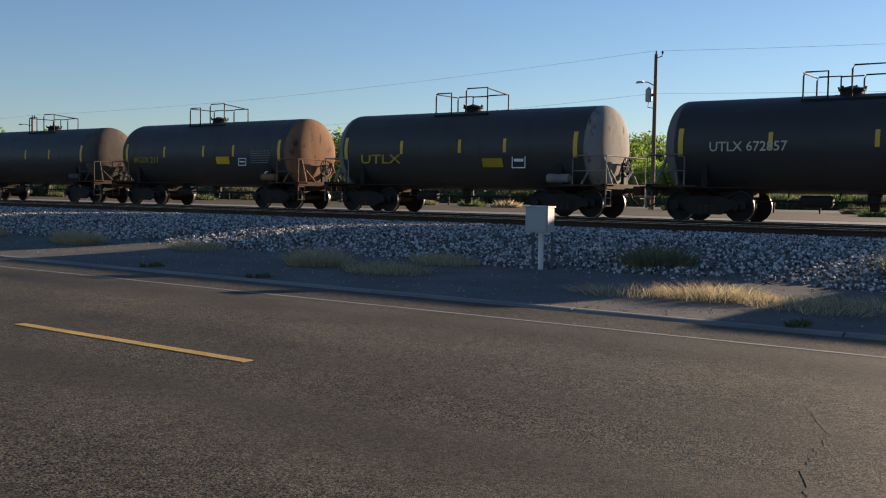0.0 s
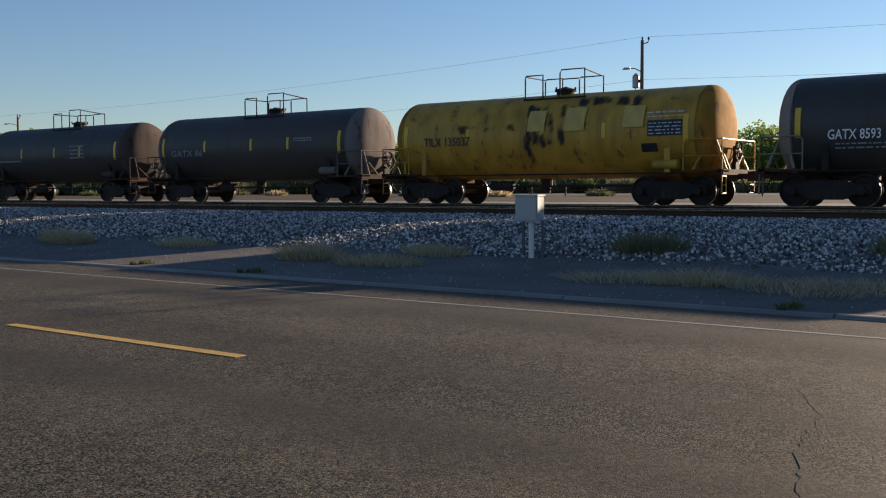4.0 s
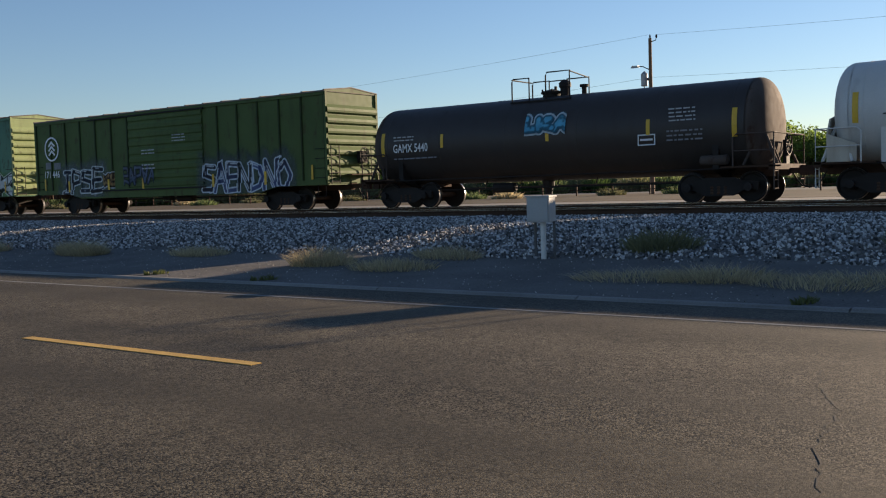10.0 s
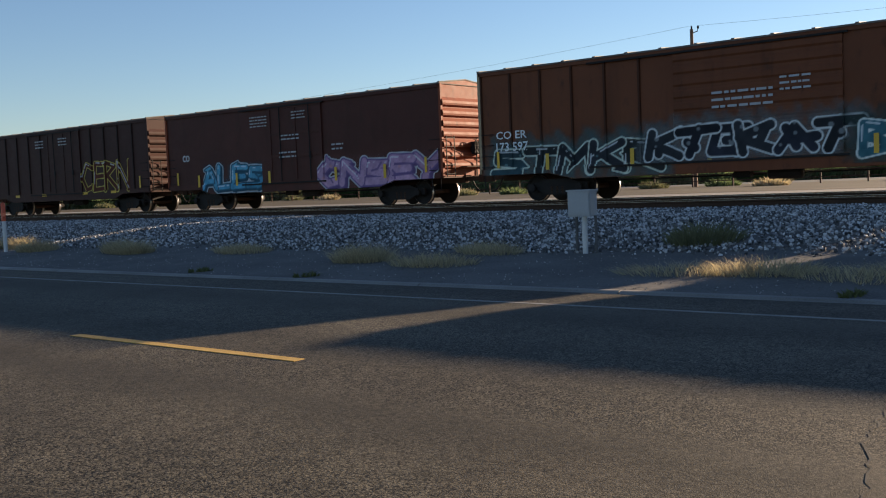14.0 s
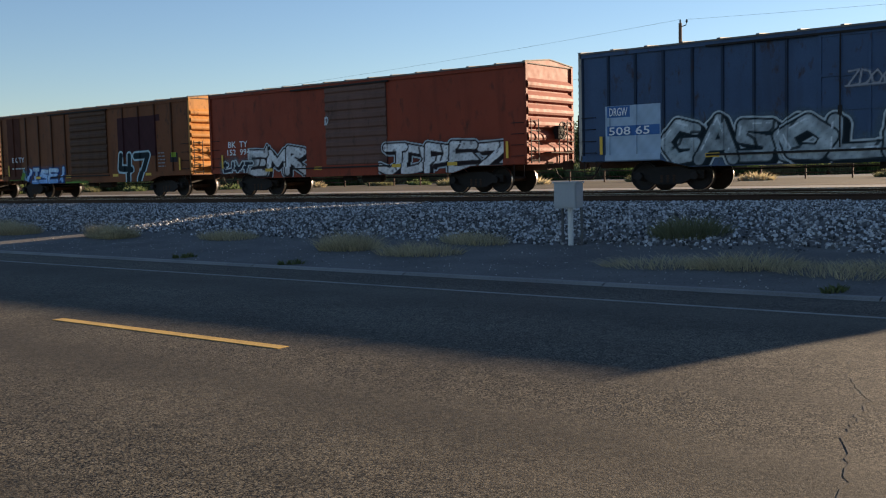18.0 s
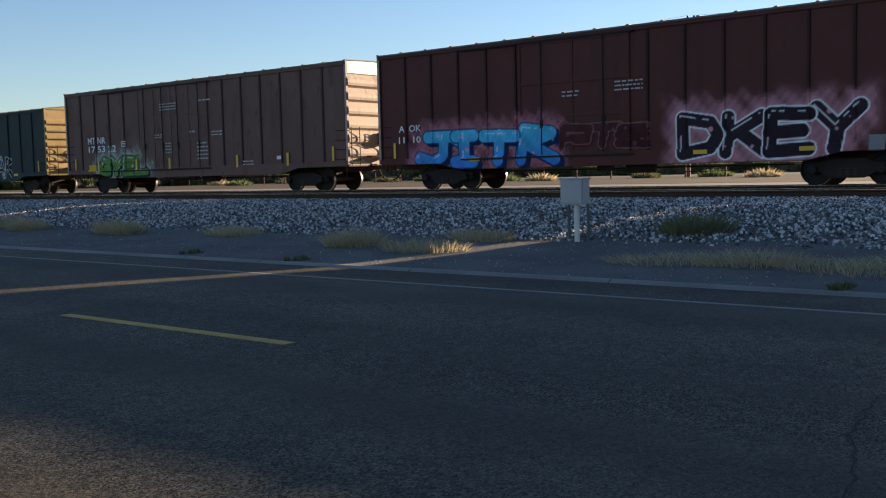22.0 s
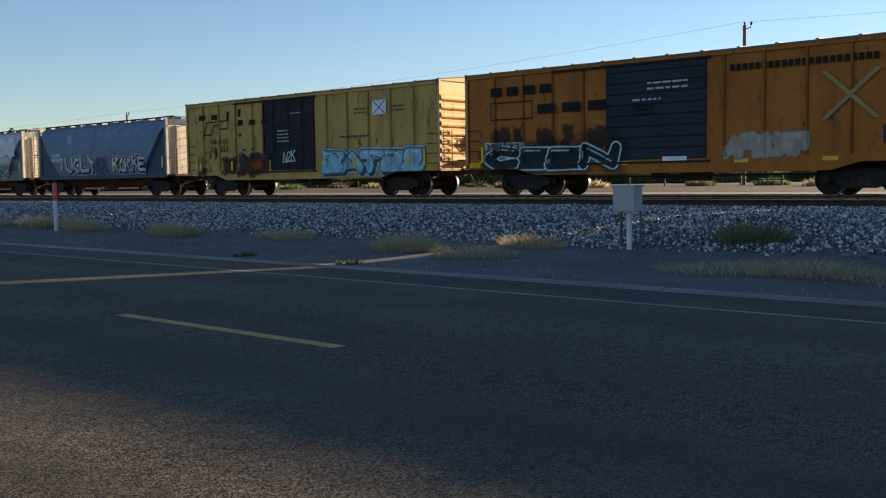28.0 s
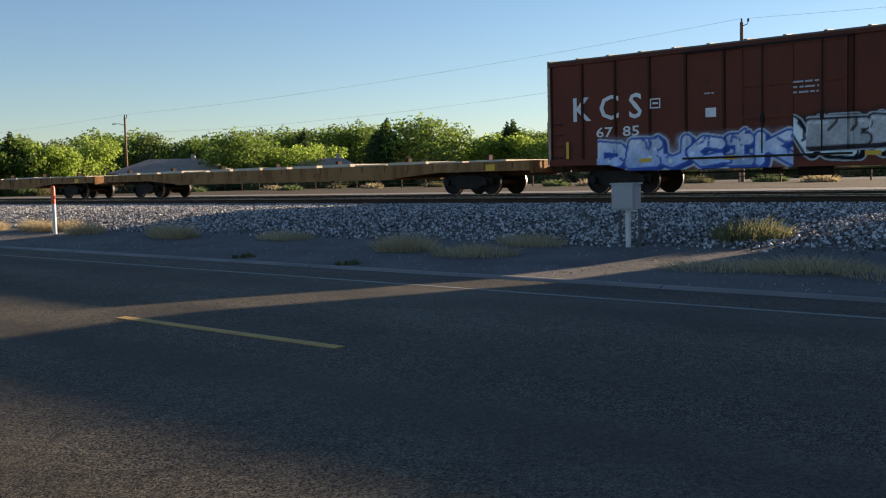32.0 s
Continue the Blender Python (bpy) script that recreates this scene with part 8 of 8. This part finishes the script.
def wood_pole(x, y, z0, h, lamp, can):
    p = thing("utility_pole", pose(x, y, z0), "brown wooden utility pole with overhead wires", "utility pole", "utility poles")
    part("pole", made(lathe, [(-0.5, 0.18), (0, 0.18), (h, 0.12)], "z", (0, 0, 0), 12), POLE_WOOD, p, "", True)
    part("top_insulator", made(lathe, [(h, 0.03), (h + 0.1, 0.07), (h + 0.22, 0.05), (h + 0.25, 0.02)], "z", (0, 0, 0), 8), STEEL, p)
    bm = bmesh.new()
    tube(bm, [(0, 0, h - 0.3), (0.45, 0, h - 0.2), (0.5, 0, h + 0.1)], 0.035)
    lathe(bm, [(h - 0.05, 0.04), (h + 0.05, 0.09), (h + 0.2, 0.05)], "z", (0.5, 0, 0), 8)
    part("bracket", bm, STEEL, p)
    if can:
        part("transformer", made(lathe, [(h - 3.5, 0.2), (h - 3.45, 0.25), (h - 2.6, 0.25), (h - 2.55, 0.2), (h - 2.4, 0.06)], "z", (-0.5, 0, 0), 14), CAN, p, "grey transformer can", True)
        part("hanger", made(block, -0.3, -0.1, -0.05, 0.05, h - 3.1, h - 2.9), STEEL, p)
        bm = bmesh.new()
        tube(bm, [(-0.5, 0, h - 3.5), (-0.55, 0, h - 3.9), (-0.1, 0, h - 4.0)], 0.03)
        part("drop_cable", bm, WIRE, p)
    if lamp:
        reach = -1.0 if can else -2.3
        bm = bmesh.new()
        tube(bm, [(-0.1, 0, lamp), (reach * 0.6, 0, lamp + 0.26), (reach, 0, lamp + 0.3)], 0.04)
        part("lamp_arm", bm, STEEL, p)
        bm = bmesh.new()
        x1 = reach
        prism(bm, [(x1 - 0.55, lamp + 0.22), (x1 + 0.05, lamp + 0.24), (x1 + 0.05, lamp + 0.36), (x1 - 0.4, lamp + 0.38)], "y", -0.14, 0.14)
        part("lamp_head", bm, CAN, p)
    return p


PZ = 0.4
wood_pole(-30.7, 68.5, PZ, 11.6, 9.3, True)
wood_pole(-113.2, 68.5, PZ, 9.7, 8.6, False)
wood_pole(51.0, 68.5, PZ, 11.0, 0, False)
wood_pole(-196.0, 68.5, PZ, 9.7, 0, False)


def wire(name, a, b, sag, r=0.008):
    pts = [tuple(Vector(a).lerp(Vector(b), k / 24) - Vector((0, 0, sag * 4 * (k / 24) * (1 - k / 24)))) for k in range(25)]
    ob = part(name, made(tube, pts, r, 5), WIRE)
    return tagged(ob, "thin dark overhead power wire", "wire", "power wires")


wire("power_wire", (-30.7, 68.5, 12.25), (-113.2, 68.5, 10.35), 0.7)
wire("power_wire", (-30.2, 68.5, 12.2), (51.0, 68.5, 11.6), 0.9)
wire("power_wire", (-113.2, 68.5, 10.35), (-196, 68.5, 10.35), 0.6)
wire("power_wire", (-30.7, 68.45, 9.1), (-113.2, 68.45, 8.0), 1.0)
wire("power_wire", (-30.7, 68.45, 9.1), (51.0, 68.45, 8.4), 0.8)

# ---- trees ----
BARK = mat("bark", (0.12, 0.085, 0.06), 0.9, 0, 0.3, 10, 0.4)
LEAVES = [leaf_mat("leaf_bright", (0.26, 0.36, 0.065), 0.6, 0.45), leaf_mat("leaf_mid", (0.17, 0.25, 0.05), 0.55, 0.45), leaf_mat("leaf_grey", (0.13, 0.17, 0.07), 0.5, 0.35), leaf_mat("needle_dark", (0.06, 0.10, 0.03), 0.4, 0.3)]


def crown(seed, w, h, base, leaves, cone=0.0, size=0.19):
    rng = np.random.default_rng(seed)
    n = 22
    c = rng.normal(size=(n, 3))
    c /= np.linalg.norm(c, axis=1, keepdims=True)
    c *= rng.uniform(0.45, 0.95, (n, 1))
    k = rng.integers(0, n, leaves)
    q = rng.normal(size=(leaves, 3))
    q /= np.linalg.norm(q, axis=1, keepdims=True)
    p = c[k] + q * rng.uniform(0.1, 0.36, (leaves, 1)) ** 0.8
    z = (p[:, 2] + 1.15) / 2.3
    taper = 1 - cone * np.clip(z, 0, 1)
    pos = np.stack([p[:, 0] * w * taper, p[:, 1] * w * taper, base + z * h], 1)
    u = rng.normal(size=(leaves, 3))
    u /= np.linalg.norm(u, axis=1, keepdims=True)
    v = np.cross(u, rng.normal(size=(leaves, 3)))
    v /= np.linalg.norm(v, axis=1, keepdims=True)
    s = rng.uniform(0.6, 1.3, (leaves, 1)) * size
    quads = np.stack([pos - u * s, pos + v * s * 0.55, pos + u * s, pos - v * s * 0.55], 1)
    return quads.reshape(-1, 3).tolist()


def tree(kind, seed, w, h, base, leaves, cone=0.0):
    rng = random.Random(seed)
    t = thing("tree", pose(0, 0, 0), kind[1], "tree", "trees beyond the tracks")
    bm = bmesh.new()
    lathe(bm, [(-0.3, 0.3), (0.3, 0.24), (base + h * 0.35, 0.14), (base + h * 0.75, 0.04)], "z", (0, 0, 0), 8)
    for k in range(6):
        a, r = 2 * math.pi * k / 6 + rng.uniform(-0.3, 0.3), w * rng.uniform(0.5, 0.8)
        z0 = base * 0.7 + h * 0.05 * k
        tube(bm, [(0, 0, z0), (r * 0.5 * math.cos(a), r * 0.5 * math.sin(a), z0 + h * 0.15), (r * math.cos(a), r * math.sin(a), z0 + h * 0.3)], 0.07, 5)
    part("trunk", bm, BARK, t)
    leaves = round(leaves * 1.7)
    q = crown(seed, w, h, base, leaves, cone)
    me = bpy.data.meshes.new("crown")
    me.from_pydata(q, [], [(4 * i, 4 * i + 1, 4 * i + 2, 4 * i + 3) for i in range(leaves)])
    me.materials.append(kind[0])
    part("crown", me, None, t)
    return t


KINDS = [(LEAVES[0], "bright green leafy tree lit from behind"), (LEAVES[1], "dense mid-green leafy tree beyond the road"), (LEAVES[2], "airy grey-green tree beyond the road"), (LEAVES[3], "dark green conifer among leafy trees")]
models = [tree(KINDS[0], 1, 3.6, 6.2, 1.2, 2600), tree(KINDS[0], 2, 3.0, 5.0, 1.0, 2200), tree(KINDS[1], 3, 4.2, 7.2, 1.5, 2800), tree(KINDS[1], 4, 3.4, 6.0, 1.2, 2400), tree(KINDS[2], 5, 4.0, 8.0, 1.8, 2300), tree(KINDS[3], 6, 3.0, 7.5, 0.6, 2600, 0.75), tree(KINDS[2], 7, 3.2, 6.6, 1.6, 2000)]
rng = random.Random(11)
spots = []
for k in range(132):
    a = math.radians(6 + 64 * (k + rng.uniform(-0.3, 0.3)) / 132)
    far = rng.choice((128, 140, 152, 165, 178))
    if a < math.radians(22):
        far += 30
    if math.radians(52.5) < a < math.radians(60):
        far = max(far, 152)
    spots.append((a, far, rng.choice((0, 0, 1, 1, 2, 3, 4, 5, 6)) if far < 150 else rng.choice((0, 2, 2, 4, 4, 3))))
for i, (a, far, k) in enumerate(spots):
    m = pose(-far * math.sin(a), far * math.cos(a), 0.35, 0, 0, rng.uniform(0, 360)) @ Matrix.Scale(rng.uniform(0.85, 1.12) * (1.0 if far < 150 else 1.1), 4)
    if i < len(models):
        models[i].matrix_world = m
    else:
        src = models[k]
        s = rng.uniform(0.85, 1.2)
        copy_thing(src, Matrix.LocRotScale(m.translation, m.to_quaternion(), Vector((s, s, s * rng.uniform(0.75, 1.0)))))

# ---- houses beyond the road ----
STUCCO = mat("pale_stucco", (0.46, 0.40, 0.33), 0.9, 0, 0.15, 6, 0.2)
SHINGLE = mat("tan_shingles", (0.30, 0.24, 0.19), 0.9, 0, 0.25, 10, 0.3)
PANE = mat("dark_pane", (0.03, 0.04, 0.05), 0.1, 0, 0.1, 4, 0)


def house(x, y, turn, w, d, eave, ridge, label):
    t = thing("house", pose(x, y, 0.38, 0, 0, turn), label, "house", "houses beyond the tracks")
    part("wall", made(block, -w / 2, w / 2, -d / 2, d / 2, 0, eave), STUCCO, t)
    bm = bmesh.new()
    o = 0.5
    a = [bm.verts.new(c) for c in ((-w / 2 - o, -d / 2 - o, eave), (w / 2 + o, -d / 2 - o, eave), (w / 2 + o, d / 2 + o, eave), (-w / 2 - o, d / 2 + o, eave), (-w / 4, 0, ridge), (w / 4, 0, ridge))]
    for f in ((0, 1, 5, 4), (1, 2, 5), (2, 3, 4, 5), (3, 0, 4), (3, 2, 1, 0)):
        bm.faces.new([a[i] for i in f])
    part("roof", bm, SHINGLE, t, "low hipped tan roof")
    part("chimney", made(block, w * 0.16, w * 0.16 + 0.5, -0.3, 0.3, eave, ridge + 0.5), STUCCO, t)
    for k in range(3):
        wx = -w / 2 + w * (k + 0.5) / 3
        win = part("window", made(block, wx - 0.6, wx + 0.6, -d / 2 - 0.05, -d / 2 + 0.02, 0.9, 2.0), POSTWHITE, t)
        part("pane", made(block, wx - 0.52, wx + 0.52, -d / 2 - 0.06, -d / 2 - 0.045, 0.98, 1.92), PANE, win)
    return t


house(-108.5, 72.5, 40, 13.5, 9, 2.4, 4.2, "low tan house with a shallow hipped roof")
house(-122.5, 93.0, 52, 9, 7, 2.5, 4.0, "small pale house under trees")
house(-95.0, 86.0, 45, 9, 7, 2.4, 3.9, "small tan house half hidden by trees")

# low fence, shrubs along the far road
fence = thing("pipe_fence", pose(0, 66.5, 0.38), "low rusty pipe fence along the far road", "fence")
for k in range(60):
    part("fence_post", made(block, -150 + 3 * k - 0.05, -150 + 3 * k + 0.05, -0.05, 0.05, -0.2, 1.0), RUST, fence)
for z in (0.5, 0.95):
    part("fence_rail", made(block, -150, 30, -0.03, 0.03, z - 0.03, z + 0.03), RUST, fence)
shrubs = [blades("shrub", 380, 1.1, 0.9, 0.75, m, 0.6, 0.06) for m in (SCRUB, LEAVES[2], STRAW)]
for k in range(34):
    x = -150 + 4.9 * k + rng.uniform(-1.5, 1.5)
    y = rng.uniform(58, 74)
    ob = tagged(new("shrub", shrubs[k % 3]), "low leafy shrub beyond the far road", "shrub", "far shrubs")
    ob.matrix_world = pose(x, y, 0.4, 0, 0, rng.uniform(0, 360))

hedges = [blades("hedge", 900, 2.6, 1.4, 2.3, m, 0.35, 0.09) for m in (LEAVES[2], LEAVES[3], SCRUB)]
for k in range(64):
    a = math.radians(4 + 68 * (k + rng.uniform(-0.4, 0.4)) / 64)
    far = rng.uniform(112, 122)
    ob = tagged(new("hedge_bush", hedges[k % 3]), "dark dense bush under the far trees", "bush", "far hedge bushes")
    ob.matrix_world = pose(-far * math.sin(a), far * math.cos(a), 0.38, 0, 0, rng.uniform(0, 360))


# ---- the train moves ----
def motions():
    for car, mid in CARS:
        walk(car, [(t, pose(mid + run(t), FAR_TRACK, RAIL_TOP)) for t in (0, 4, 8, 12, 16, 20, 24, 28, 32)])


motions()
